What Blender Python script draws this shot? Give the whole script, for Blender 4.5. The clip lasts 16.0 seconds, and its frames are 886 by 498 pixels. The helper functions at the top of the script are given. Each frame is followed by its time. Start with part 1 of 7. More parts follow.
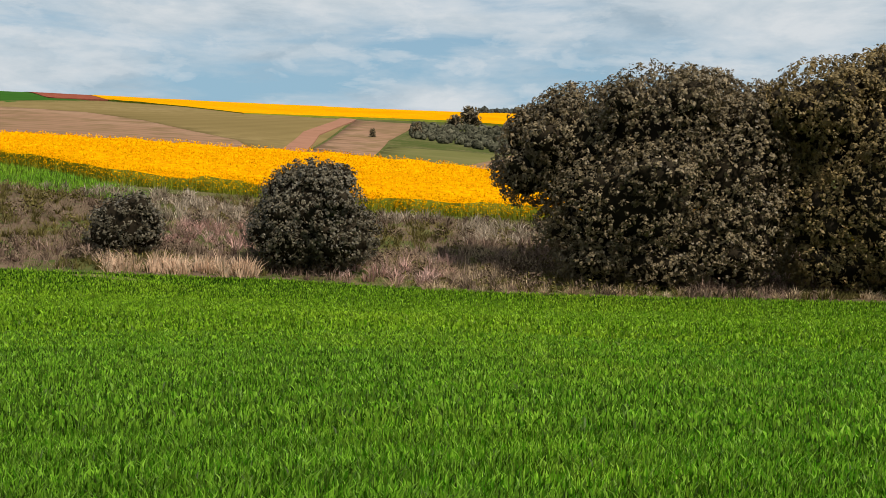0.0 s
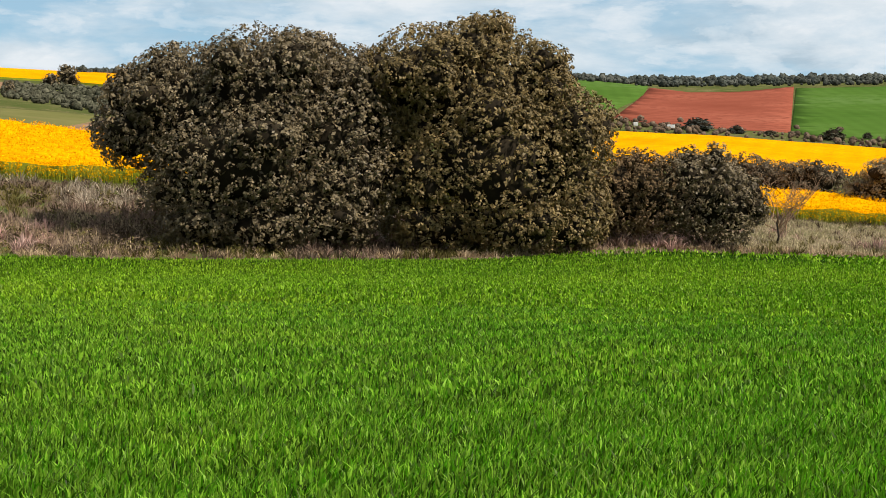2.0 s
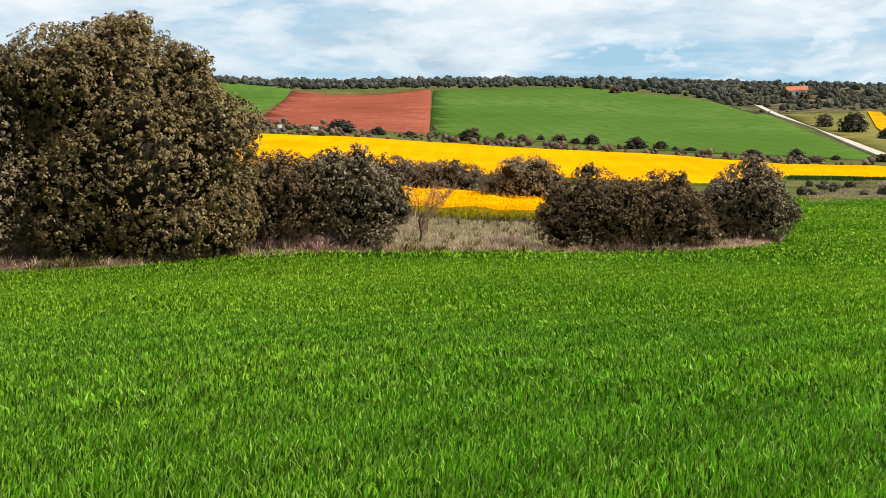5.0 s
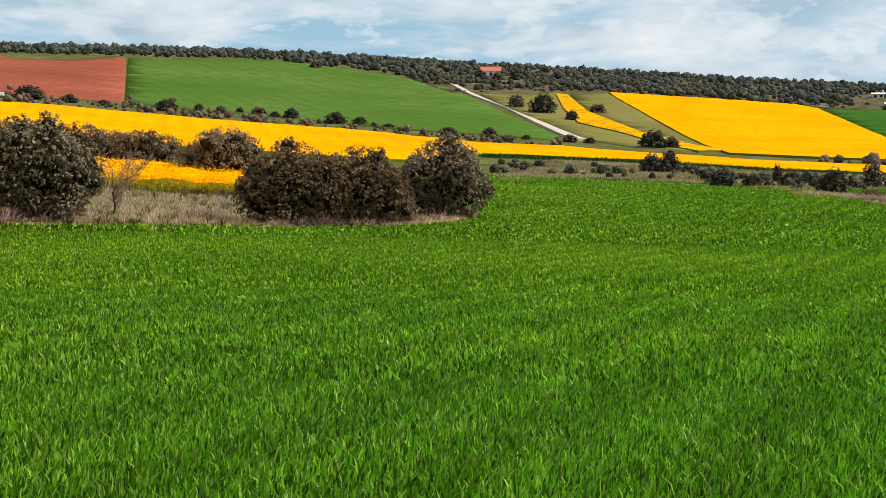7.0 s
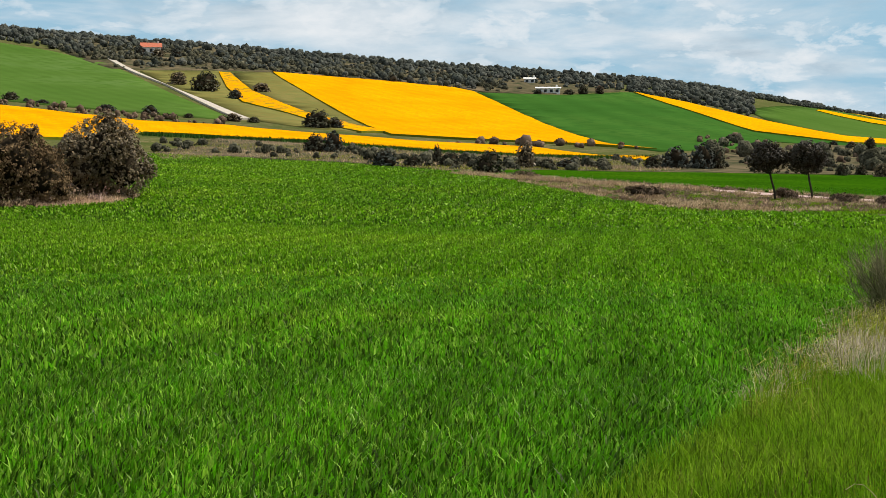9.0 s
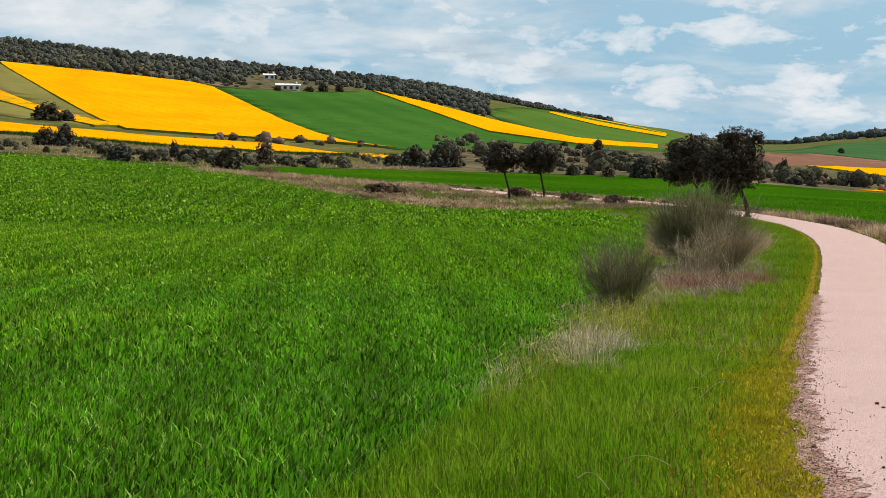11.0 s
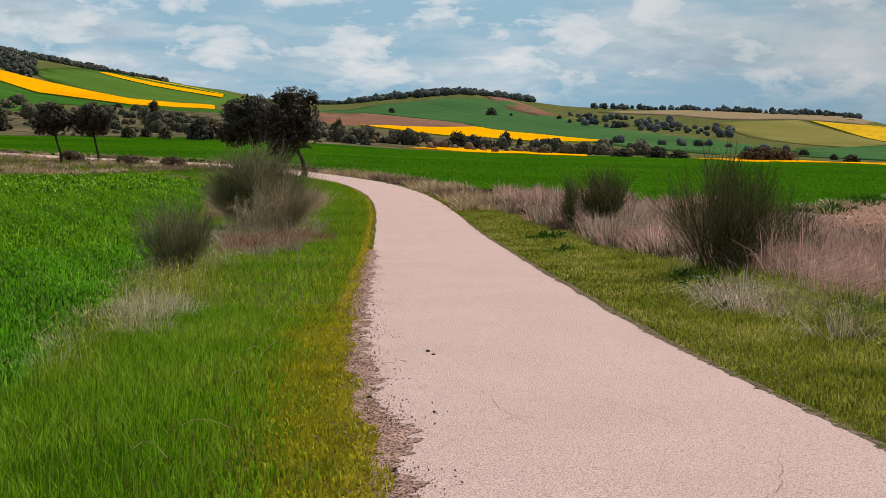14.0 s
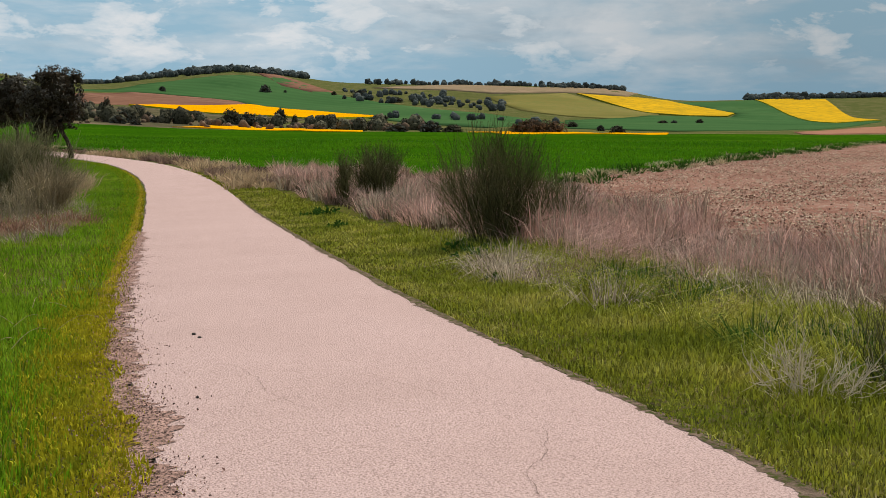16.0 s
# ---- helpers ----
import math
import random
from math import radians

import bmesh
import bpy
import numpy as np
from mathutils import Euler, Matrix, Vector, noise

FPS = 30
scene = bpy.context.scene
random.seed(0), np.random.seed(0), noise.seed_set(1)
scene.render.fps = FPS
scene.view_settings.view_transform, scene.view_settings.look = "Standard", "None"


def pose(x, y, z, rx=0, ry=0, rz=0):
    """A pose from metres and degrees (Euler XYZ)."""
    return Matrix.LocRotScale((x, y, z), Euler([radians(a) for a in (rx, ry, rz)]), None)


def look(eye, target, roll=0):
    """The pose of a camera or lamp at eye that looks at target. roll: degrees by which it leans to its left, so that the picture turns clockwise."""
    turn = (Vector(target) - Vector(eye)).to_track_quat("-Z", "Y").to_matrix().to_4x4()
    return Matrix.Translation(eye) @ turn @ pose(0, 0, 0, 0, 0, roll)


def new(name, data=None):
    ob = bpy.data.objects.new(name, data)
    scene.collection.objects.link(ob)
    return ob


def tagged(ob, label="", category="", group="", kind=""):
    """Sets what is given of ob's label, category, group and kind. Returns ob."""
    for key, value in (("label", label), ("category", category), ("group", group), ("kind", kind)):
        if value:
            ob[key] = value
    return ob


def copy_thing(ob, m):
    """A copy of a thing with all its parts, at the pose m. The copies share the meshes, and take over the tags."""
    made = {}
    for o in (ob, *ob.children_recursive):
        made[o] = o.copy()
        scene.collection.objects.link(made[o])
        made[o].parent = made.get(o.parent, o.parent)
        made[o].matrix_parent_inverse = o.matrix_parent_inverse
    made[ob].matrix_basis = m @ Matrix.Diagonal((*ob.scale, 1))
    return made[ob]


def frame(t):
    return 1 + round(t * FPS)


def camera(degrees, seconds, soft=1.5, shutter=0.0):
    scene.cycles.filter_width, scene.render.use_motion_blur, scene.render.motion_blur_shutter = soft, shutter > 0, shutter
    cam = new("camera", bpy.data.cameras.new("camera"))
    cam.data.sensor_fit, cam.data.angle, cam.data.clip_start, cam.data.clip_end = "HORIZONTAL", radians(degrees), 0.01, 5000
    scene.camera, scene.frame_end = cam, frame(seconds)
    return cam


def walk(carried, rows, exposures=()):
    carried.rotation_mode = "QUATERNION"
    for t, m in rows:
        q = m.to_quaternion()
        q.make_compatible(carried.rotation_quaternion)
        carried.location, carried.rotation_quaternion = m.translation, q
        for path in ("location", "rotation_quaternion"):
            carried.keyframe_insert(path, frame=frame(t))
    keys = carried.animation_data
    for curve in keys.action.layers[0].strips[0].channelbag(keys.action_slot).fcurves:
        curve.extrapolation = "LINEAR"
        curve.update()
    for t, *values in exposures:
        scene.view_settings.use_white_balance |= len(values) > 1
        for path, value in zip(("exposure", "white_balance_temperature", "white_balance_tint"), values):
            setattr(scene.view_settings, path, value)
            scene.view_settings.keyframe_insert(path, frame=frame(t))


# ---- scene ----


# ---- camera: bearing, pitch, roll in degrees and the offset of the hand-held lens in metres ----
def view(bearing, pitch, roll, x, y, z):
    return pose(x, y, 1.7 + z, 0, 0, -bearing) @ pose(0, 0, 0, 90 + pitch) @ pose(0, 0, 0, 0, 0, roll)


cam = camera(36.85, 16.0, soft=0.45)
walk(cam, [
    (0.0, view(0.000, -0.636, 0.757, -0.135, -0.186, -0.022)),
    (0.5, view(3.454, -0.239, 0.175, -0.130, -0.161, -0.012)),
    (1.0, view(7.517, -0.529, 0.236, -0.177, -0.105, -0.020)),
    (1.5, view(12.495, -0.954, 0.382, -0.152, -0.061, -0.019)),
    (2.0, view(16.829, -2.097, 0.240, -0.114, -0.053, -0.025)),
    (2.5, view(19.344, -1.386, 0.029, -0.108, -0.049, -0.019)),
    (3.0, view(22.364, -1.395, 0.134, -0.047, -0.037, -0.026)),
    (3.5, view(25.729, -1.117, -0.224, -0.041, -0.024, -0.022)),
    (3.7, view(26.695, -1.297, -0.741, -0.043, -0.019, -0.027)),
    (5.8, view(36.119, -2.069, -0.768, -0.061, -0.008, -0.033)),
    (6.0, view(37.480, -2.198, -0.836, -0.062, -0.002, -0.027)),
    (6.5, view(41.351, -3.800, -0.322, -0.050, 0.002, -0.014)),
    (7.0, view(44.817, -3.366, -0.127, -0.037, 0.011, -0.004)),
    (7.5, view(47.484, -4.384, -0.646, -0.028, 0.041, 0.014)),
    (8.0, view(51.665, -3.628, -0.412, -0.004, 0.057, 0.010)),
    (8.5, view(55.631, -3.725, 0.188, 0.027, 0.066, -0.006)),
    (9.0, view(59.201, -4.222, 0.270, 0.052, 0.091, 0.009)),
    (9.5, view(62.275, -4.847, 0.533, 0.075, 0.095, 0.009)),
    (9.7, view(63.756, -4.675, 0.652, 0.078, 0.105, 0.020)),
    (11.8, view(75.944, -5.119, 0.627, 0.031, 0.091, 0.010)),
    (12.0, view(77.849, -5.469, 0.431, 0.047, 0.089, 0.017)),
    (12.5, view(80.428, -5.649, 0.052, 0.073, 0.087, 0.014)),
    (13.0, view(82.763, -5.561, 0.096, 0.101, 0.080, 0.005)),
    (13.5, view(85.852, -5.593, 0.762, 0.141, 0.079, 0.006)),
    (14.0, view(89.191, -5.620, 0.527, 0.168, 0.065, -0.002)),
    (14.5, view(91.514, -5.849, -0.413, 0.202, 0.043, -0.009)),
    (15.0, view(94.232, -6.432, -0.577, 0.256, 0.020, -0.018)),
    (15.5, view(96.876, -7.100, -0.383, 0.283, -0.025, -0.030)),
    (16.0, view(98.727, -6.609, -0.305, 0.325, -0.044, -0.024)),
], exposures=[(0.0, -0.1), (1.5, 0.09), (2.5, 0.27), (3.5, 0.38), (6.0, 0.28), (7.0, 0.17), (9.0, 0.11), (12.5, 0.02), (13.5, -0.07), (14.2, -0.14), (16.0, -0.14)])

# ---- world, sun ----
SUN_BEARING, SUN_HEIGHT = 138.0, 49.0
world = bpy.data.worlds.new("sky")
scene.world = world
world.use_nodes = True
wt = world.node_tree
wt.nodes.clear()


def wnode(kind, **props):
    n = wt.nodes.new(kind)
    for k, v in props.items():
        n.inputs[k].default_value = v
    return n


w_out = wnode("ShaderNodeOutputWorld")
w_bg = wnode("ShaderNodeBackground", Strength=1.0)
w_sky = wt.nodes.new("ShaderNodeTexSky")
w_sky.sky_type, w_sky.sun_disc = "NISHITA", False
w_sky.sun_elevation, w_sky.sun_rotation = radians(SUN_HEIGHT), radians(SUN_BEARING)
w_dim = wt.nodes.new("ShaderNodeVectorMath")
w_dim.operation = "SCALE"
w_dim.inputs["Scale"].default_value = 0.105
wt.links.new(w_sky.outputs[0], w_dim.inputs[0])
w_co = wt.nodes.new("ShaderNodeTexCoord")


def cloud_noise(sx, sz, scale, detail, rough, shift):
    m = wt.nodes.new("ShaderNodeMapping")
    m.inputs["Scale"].default_value = (sx, sx, sz)
    m.inputs["Location"].default_value = (shift, shift * 0.37, shift * 0.11)
    wt.links.new(w_co.outputs["Generated"], m.inputs["Vector"])
    n = wnode("ShaderNodeTexNoise", Scale=scale, Detail=detail, Roughness=rough, Distortion=0.25)
    wt.links.new(m.outputs[0], n.inputs["Vector"])
    return n


def wramp(src, stops):
    r = wt.nodes.new("ShaderNodeValToRGB")
    while len(r.color_ramp.elements) < len(stops):
        r.color_ramp.elements.new(0.5)
    for e, (p, c) in zip(r.color_ramp.elements, stops):
        e.position, e.color = p, (*c, 1)
    wt.links.new(src, r.inputs[0])
    return r


def wmix(fac, a, b):
    m = wt.nodes.new("ShaderNodeMix")
    m.data_type = "RGBA"
    if isinstance(fac, float):
        m.inputs[0].default_value = fac
    else:
        wt.links.new(fac, m.inputs[0])
    wt.links.new(a, m.inputs[6])
    wt.links.new(b, m.inputs[7])
    return m.outputs[2]


def wmath(op, a, b):
    m = wt.nodes.new("ShaderNodeMath")
    m.operation = op
    for i, v in enumerate((a, b)):
        if isinstance(v, (int, float)):
            m.inputs[i].default_value = v
        else:
            wt.links.new(v, m.inputs[i])
    return m.outputs[0]


# a broken sky: blue haze low down, soft cumulus above it, thicker towards the north, with white heads
sep = wt.nodes.new("ShaderNodeSeparateXYZ")
wt.links.new(w_co.outputs["Generated"], sep.inputs[0])
body_noise = cloud_noise(1.0, 4.5, 5.0, 9, 0.58, 3.1)
shade_noise = cloud_noise(1.0, 3.2, 9.0, 9, 0.6, 8.4)
puff_noise = cloud_noise(1.0, 2.6, 19.0, 9, 0.58, 6.7)
cover = wmath("ADD", body_noise.outputs["Fac"], wmath("MULTIPLY", wmath("SUBTRACT", sep.outputs["Y"], 0.55), 0.02))
cover = wmath("ADD", cover, wmath("MULTIPLY", wmath("SUBTRACT", wmath("MINIMUM", sep.outputs["Z"], 0.17), 0.105), 0.9))
body_amount = wramp(cover, [(0.38, (0, 0, 0)), (0.50, (0.7, 0.7, 0.7)), (0.60, (1, 1, 1))])
body_colour = wramp(shade_noise.outputs["Fac"], [(0.34, (0.40, 0.50, 0.58)), (0.46, (0.57, 0.65, 0.71)), (0.60, (0.71, 0.755, 0.79))])
puff_amount = wramp(puff_noise.outputs["Fac"], [(0.535, (0, 0, 0)), (0.575, (0.5, 0.5, 0.5)), (0.66, (0.95, 0.95, 0.95))])
puff_colour = wramp(shade_noise.outputs["Fac"], [(0.35, (0.70, 0.76, 0.80)), (0.58, (0.80, 0.815, 0.83))])
haze = wt.nodes.new("ShaderNodeRGB")
haze.outputs[0].default_value = (0.29, 0.50, 0.66, 1)
low = wramp(sep.outputs["Z"], [(0.0, (0.95, 0.95, 0.95)), (0.08, (0.85, 0.85, 0.85)), (0.30, (0.0, 0.0, 0.0))])
open_sky = wmix(low.outputs[0], w_dim.outputs[0], haze.outputs[0])
with_sheet = wmix(body_amount.outputs[0], open_sky, body_colour.outputs[0])
puff_band = wramp(sep.outputs["Z"], [(0.010, (0, 0, 0)), (0.030, (1, 1, 1)), (0.5, (0.6, 0.6, 0.6))])
with_puffs = wmix(wmath("MULTIPLY", wmath("MULTIPLY", puff_amount.outputs[0], puff_band.outputs[0]), wmath("SUBTRACT", 0.95, wmath("MULTIPLY", wmath("MAXIMUM", sep.outputs["Y"], 0.0), 0.5))), with_sheet, puff_colour.outputs[0])
w_south = wt.nodes.new("ShaderNodeVectorMath")
w_south.operation = "SCALE"
wt.links.new(with_puffs, w_south.inputs[0])
wt.links.new(wmath("SUBTRACT", 1.0, wmath("MULTIPLY", wmath("MAXIMUM", wmath("SUBTRACT", wmath("MINIMUM", wmath("MULTIPLY", sep.outputs["Y"], -1.0), 0.4), 0.05), 0.0), 0.85)), w_south.inputs["Scale"])
wt.links.new(w_south.outputs[0], w_bg.inputs["Color"])
wt.links.new(w_bg.outputs[0], w_out.inputs[0])

sun = new("sun", bpy.data.lights.new("sun", "SUN"))
sun.data.energy, sun.data.angle, sun.data.color = 4.8, radians(1.2), (1.0, 0.93, 0.82)
_s = (math.sin(radians(SUN_BEARING)) * math.cos(radians(SUN_HEIGHT)), math.cos(radians(SUN_BEARING)) * math.cos(radians(SUN_HEIGHT)), math.sin(radians(SUN_HEIGHT)))
sun.matrix_world = look((300 * _s[0], 300 * _s[1], 300 * _s[2]), (0, 0, 0))

# ---- materials ----
def material(name, colours, scale=1.0, rough=0.9, bump=0.0, bump_scale=20.0, fine=None, fine_scale=30.0, stretch=(1, 1, 1), turn=0.0, island=0.0, thin=0.0, specular=0.0, rows=None, fine_at=(0.48, 0.62), glow=None):
    """Noise-mixed ground or plant surface. colours: dark to light; fine: a second colour speckled in at fine_scale; island: spread of brightness
    from leaf to leaf; thin: share of light that passes through;
    glow: how a leaf tints the light that passes through it."""
    m = bpy.data.materials.new(name)
    m.use_nodes = True
    t = m.node_tree
    b = t.nodes["Principled BSDF"]
    b.inputs["Roughness"].default_value = rough
    b.inputs["Specular IOR Level"].default_value = specular
    co = t.nodes.new("ShaderNodeTexCoord")
    mp = t.nodes.new("ShaderNodeMapping")
    mp.inputs["Scale"].default_value = stretch
    mp.inputs["Rotation"].default_value = (0, 0, radians(turn))
    t.links.new(co.outputs["Object"], mp.inputs["Vector"])
    n = t.nodes.new("ShaderNodeTexNoise")
    n.inputs["Scale"].default_value, n.inputs["Detail"].default_value, n.inputs["Roughness"].default_value = scale, 8, 0.62
    t.links.new(mp.outputs[0], n.inputs["Vector"])
    r = t.nodes.new("ShaderNodeValToRGB")
    while len(r.color_ramp.elements) < len(colours):
        r.color_ramp.elements.new(0.5)
    for i, (e, c) in enumerate(zip(r.color_ramp.elements, colours)):
        e.position, e.color = 0.32 + 0.36 * i / max(1, len(colours) - 1), (*c, 1)
    t.links.new(n.outputs["Fac"], r.inputs[0])
    out = r.outputs[0]
    if fine:
        f = t.nodes.new("ShaderNodeTexNoise")
        f.inputs["Scale"].default_value, f.inputs["Detail"].default_value = fine_scale, 4
        t.links.new(mp.outputs[0], f.inputs["Vector"])
        fr = t.nodes.new("ShaderNodeMapRange")
        fr.inputs[1].default_value, fr.inputs[2].default_value = fine_at
        t.links.new(f.outputs["Fac"], fr.inputs[0])
        mx = t.nodes.new("ShaderNodeMix")
        mx.data_type = "RGBA"
        mx.inputs[7].default_value = (*fine, 1)
        t.links.new(fr.outputs[0], mx.inputs[0])
        t.links.new(out, mx.inputs[6])
        out = mx.outputs[2]
    if rows:
        # drill lines: bearing, spacing in metres, strength
        rm = t.nodes.new("ShaderNodeMapping")
        rm.inputs["Rotation"].default_value = (0, 0, radians(rows[0]))
        t.links.new(co.outputs["Object"], rm.inputs["Vector"])
        wv = t.nodes.new("ShaderNodeTexWave")
        wv.inputs["Scale"].default_value = 0.314 / rows[1]
        wv.inputs["Distortion"].default_value, wv.inputs["Detail"].default_value, wv.inputs["Detail Scale"].default_value = 1.6, 3, 0.25
        t.links.new(rm.outputs[0], wv.inputs["Vector"])
        rr = t.nodes.new("ShaderNodeMapRange")
        rr.inputs[1].default_value, rr.inputs[2].default_value, rr.inputs[3].default_value, rr.inputs[4].default_value = 0.0, 1.0, 1 - rows[2], 1 + rows[2]
        t.links.new(wv.outputs["Fac"], rr.inputs[0])
        rh = t.nodes.new("ShaderNodeHueSaturation")
        t.links.new(rr.outputs[0], rh.inputs["Value"])
        t.links.new(out, rh.inputs["Color"])
        out = rh.outputs[0]
    if island:
        g = t.nodes.new("ShaderNodeNewGeometry")
        h = t.nodes.new("ShaderNodeHueSaturation")
        v = t.nodes.new("ShaderNodeMapRange")
        v.inputs[3].default_value, v.inputs[4].default_value = 1 - island, 1 + island
        t.links.new(g.outputs["Random Per Island"], v.inputs[0])
        t.links.new(v.outputs[0], h.inputs["Value"])
        t.links.new(out, h.inputs["Color"])
        out = h.outputs[0]
    t.links.new(out, b.inputs["Base Color"])
    if thin:
        b.inputs["Transmission Weight"].default_value = 0.0
        tr = t.nodes.new("ShaderNodeBsdfTranslucent")
        if glow:
            gl = t.nodes.new("ShaderNodeMix")
            gl.data_type, gl.blend_type = "RGBA", "MULTIPLY"
            gl.inputs[0].default_value, gl.inputs[7].default_value = 1.0, (*glow, 1)
            t.links.new(out, gl.inputs[6])
            t.links.new(gl.outputs[2], tr.inputs["Color"])
        else:
            t.links.new(out, tr.inputs["Color"])
        ms = t.nodes.new("ShaderNodeMixShader")
        ms.inputs[0].default_value = thin
        t.links.new(b.outputs[0], ms.inputs[1])
        t.links.new(tr.outputs[0], ms.inputs[2])
        t.links.new(ms.outputs[0], t.nodes["Material Output"].inputs[0])
    if bump:
        bn = t.nodes.new("ShaderNodeTexNoise")
        bn.inputs["Scale"].default_value, bn.inputs["Detail"].default_value = bump_scale, 5
        t.links.new(mp.outputs[0], bn.inputs["Vector"])
        bp = t.nodes.new("ShaderNodeBump")
        bp.inputs["Strength"].default_value, bp.inputs["Distance"].default_value = 1.0, bump
        t.links.new(bn.outputs["Fac"], bp.inputs["Height"])
        t.links.new(bp.outputs[0], b.inputs["Normal"])
    return m


M_GROUND = material("rough_grass_ground", [(0.055, 0.075, 0.02), (0.10, 0.10, 0.035), (0.17, 0.14, 0.07)], 0.15, bump=0.06, bump_scale=6, fine=(0.07, 0.09, 0.025), fine_scale=1.3)
# soil and stalks under the wheat, colour darkened for the shade between blades
M_WHEAT_FLOOR = material("wheat_stalk_floor_shade_tone", [(0.009, 0.034, 0.002), (0.014, 0.046, 0.003), (0.022, 0.056, 0.004)], 0.5, bump=0.05, bump_scale=14, fine=(0.014, 0.024, 0.004), fine_scale=7)
M_WHEAT = material("wheat_blade", [(0.112, 0.224, 0.01498), (0.150, 0.274, 0.01926), (0.217, 0.324, 0.0214)], 0.07, rough=0.5, island=0.80, thin=0.33, glow=(0.54, 1.24, 0.12), specular=0.18, rows=(67, 1.6, 0.13))
M_WHEAT_FAR = material("wheat_blade_further_off", [(0.140, 0.262, 0.012), (0.186, 0.318, 0.015), (0.246, 0.367, 0.018)], 0.05, rough=0.5, island=0.62, thin=0.28, glow=(0.6, 1.15, 0.12), specular=0.14, rows=(67, 1.6, 0.12))
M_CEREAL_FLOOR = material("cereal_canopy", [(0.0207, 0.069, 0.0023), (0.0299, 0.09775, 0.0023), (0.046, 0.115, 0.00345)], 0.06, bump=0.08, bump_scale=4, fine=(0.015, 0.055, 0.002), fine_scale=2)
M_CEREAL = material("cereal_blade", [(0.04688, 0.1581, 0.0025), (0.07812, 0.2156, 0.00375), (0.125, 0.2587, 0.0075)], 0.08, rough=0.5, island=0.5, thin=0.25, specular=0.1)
M_RAPE = material("rapeseed_bloom", [(0.679, 0.2883, 0.001), (0.776, 0.3449, 0.001), (0.8342, 0.3912, 0.002)], 0.09, bump=0.10, bump_scale=4, fine=(0.58, 0.24, 0.002), fine_scale=1.6)
M_RAPE_FLOWER = material("rapeseed_flower", [(0.72, 0.3618, 0.001), (0.88, 0.5076, 0.003)], 0.5, island=0.25, thin=0.25)
M_RAPE_STEM = material("rapeseed_stem", [(0.1575, 0.195, 0.0144), (0.28, 0.286, 0.03)], 0.5, island=0.55, thin=0.2)
M_OLIVE = material("young_crop_olive", [(0.13, 0.12, 0.035), (0.17, 0.15, 0.045), (0.20, 0.17, 0.06)], 0.02, bump=0.1, bump_scale=0.8, fine=(0.15, 0.15, 0.045), fine_scale=0.3)
M_BROWN = material("brown_tilled_soil", [(0.21, 0.13, 0.075), (0.27, 0.16, 0.10), (0.31, 0.20, 0.13)], 0.03, bump=0.15, bump_scale=0.8, fine=(0.20, 0.13, 0.07), fine_scale=0.25, stretch=(1, 0.35, 1), rows=(100, 7, 0.07))
M_RED = material("red_tilled_soil", [(0.20, 0.055, 0.033), (0.25, 0.072, 0.045), (0.30, 0.095, 0.06)], 0.025, bump=0.15, bump_scale=0.8, fine=(0.21, 0.06, 0.037), fine_scale=0.4, rows=(118, 6, 0.06))
M_GREEN_FAR = material("far_cereal_green", [(0.0518, 0.108, 0.017), (0.0703, 0.132, 0.0238), (0.0888, 0.152, 0.0374)], 0.02, bump=0.08, bump_scale=1.2, fine=(0.062, 0.122, 0.020), fine_scale=0.25, rows=(21, 5, 0.035))
M_GREEN_DEEP = material("far_cereal_deep_green", [(0.026, 0.08, 0.012), (0.036, 0.105, 0.016), (0.05, 0.12, 0.02)], 0.02, bump=0.08, bump_scale=1.2, fine=(0.034, 0.10, 0.016), fine_scale=0.3, rows=(51, 14, 0.06))
M_DRY_FIELD = material("dry_tan_field", [(0.22, 0.16, 0.10), (0.28, 0.20, 0.13)], 0.03, bump=0.1, bump_scale=1.0, fine=(0.2, 0.16, 0.09), fine_scale=0.2)
M_STUBBLE = material("stony_stubble_soil", [(0.1853, 0.08705, 0.06166), (0.2443, 0.1269, 0.0943), (0.3033, 0.1741, 0.1342)], 0.35, bump=0.10, bump_scale=7, fine=(0.32, 0.235, 0.185), fine_scale=5, fine_at=(0.52, 0.64))
M_RAPE_ROWS = material("rapeseed_bloom_in_rows", [(0.6336, 0.246, 0.001), (0.768, 0.3169, 0.001), (0.8256, 0.3595, 0.002)], 0.05, bump=0.10, bump_scale=2, fine=(0.54, 0.24, 0.004), fine_scale=1.3, fine_at=(0.50, 0.64), rows=(34, 5.0, 0.04))
M_TRACK = material("pale_earth_track", [(0.43, 0.3784, 0.3096), (0.516, 0.4644, 0.3956)], 0.3, bump=0.03)
M_ROAD = material("pink_chip_road", [(0.495, 0.356, 0.329), (0.523, 0.378, 0.352), (0.546, 0.397, 0.373)], 0.6, rough=0.85, bump=0.012, bump_scale=75, fine=(0.31, 0.218, 0.195), fine_scale=85, fine_at=(0.47, 0.64))
M_LEAF = material("holm_oak_leaf", [(0.1028, 0.07524, 0.03762), (0.163, 0.1229, 0.06521), (0.2383, 0.1818, 0.1028)], 0.5, rough=0.5, island=0.45, thin=0.12, specular=0.3)
M_LEAF_BROWN = material("flowering_oak_leaf", [(0.1288, 0.09077, 0.03367), (0.1976, 0.1405, 0.05417), (0.2782, 0.1962, 0.08052)], 0.5, rough=0.55, island=0.45, thin=0.12, specular=0.25)
M_LEAF_GREY = material("grey_bush_leaf", [(0.1109, 0.07527, 0.03939), (0.1626, 0.1098, 0.05977), (0.2218, 0.1505, 0.08423)], 0.5, rough=0.6, island=0.45, thin=0.12)
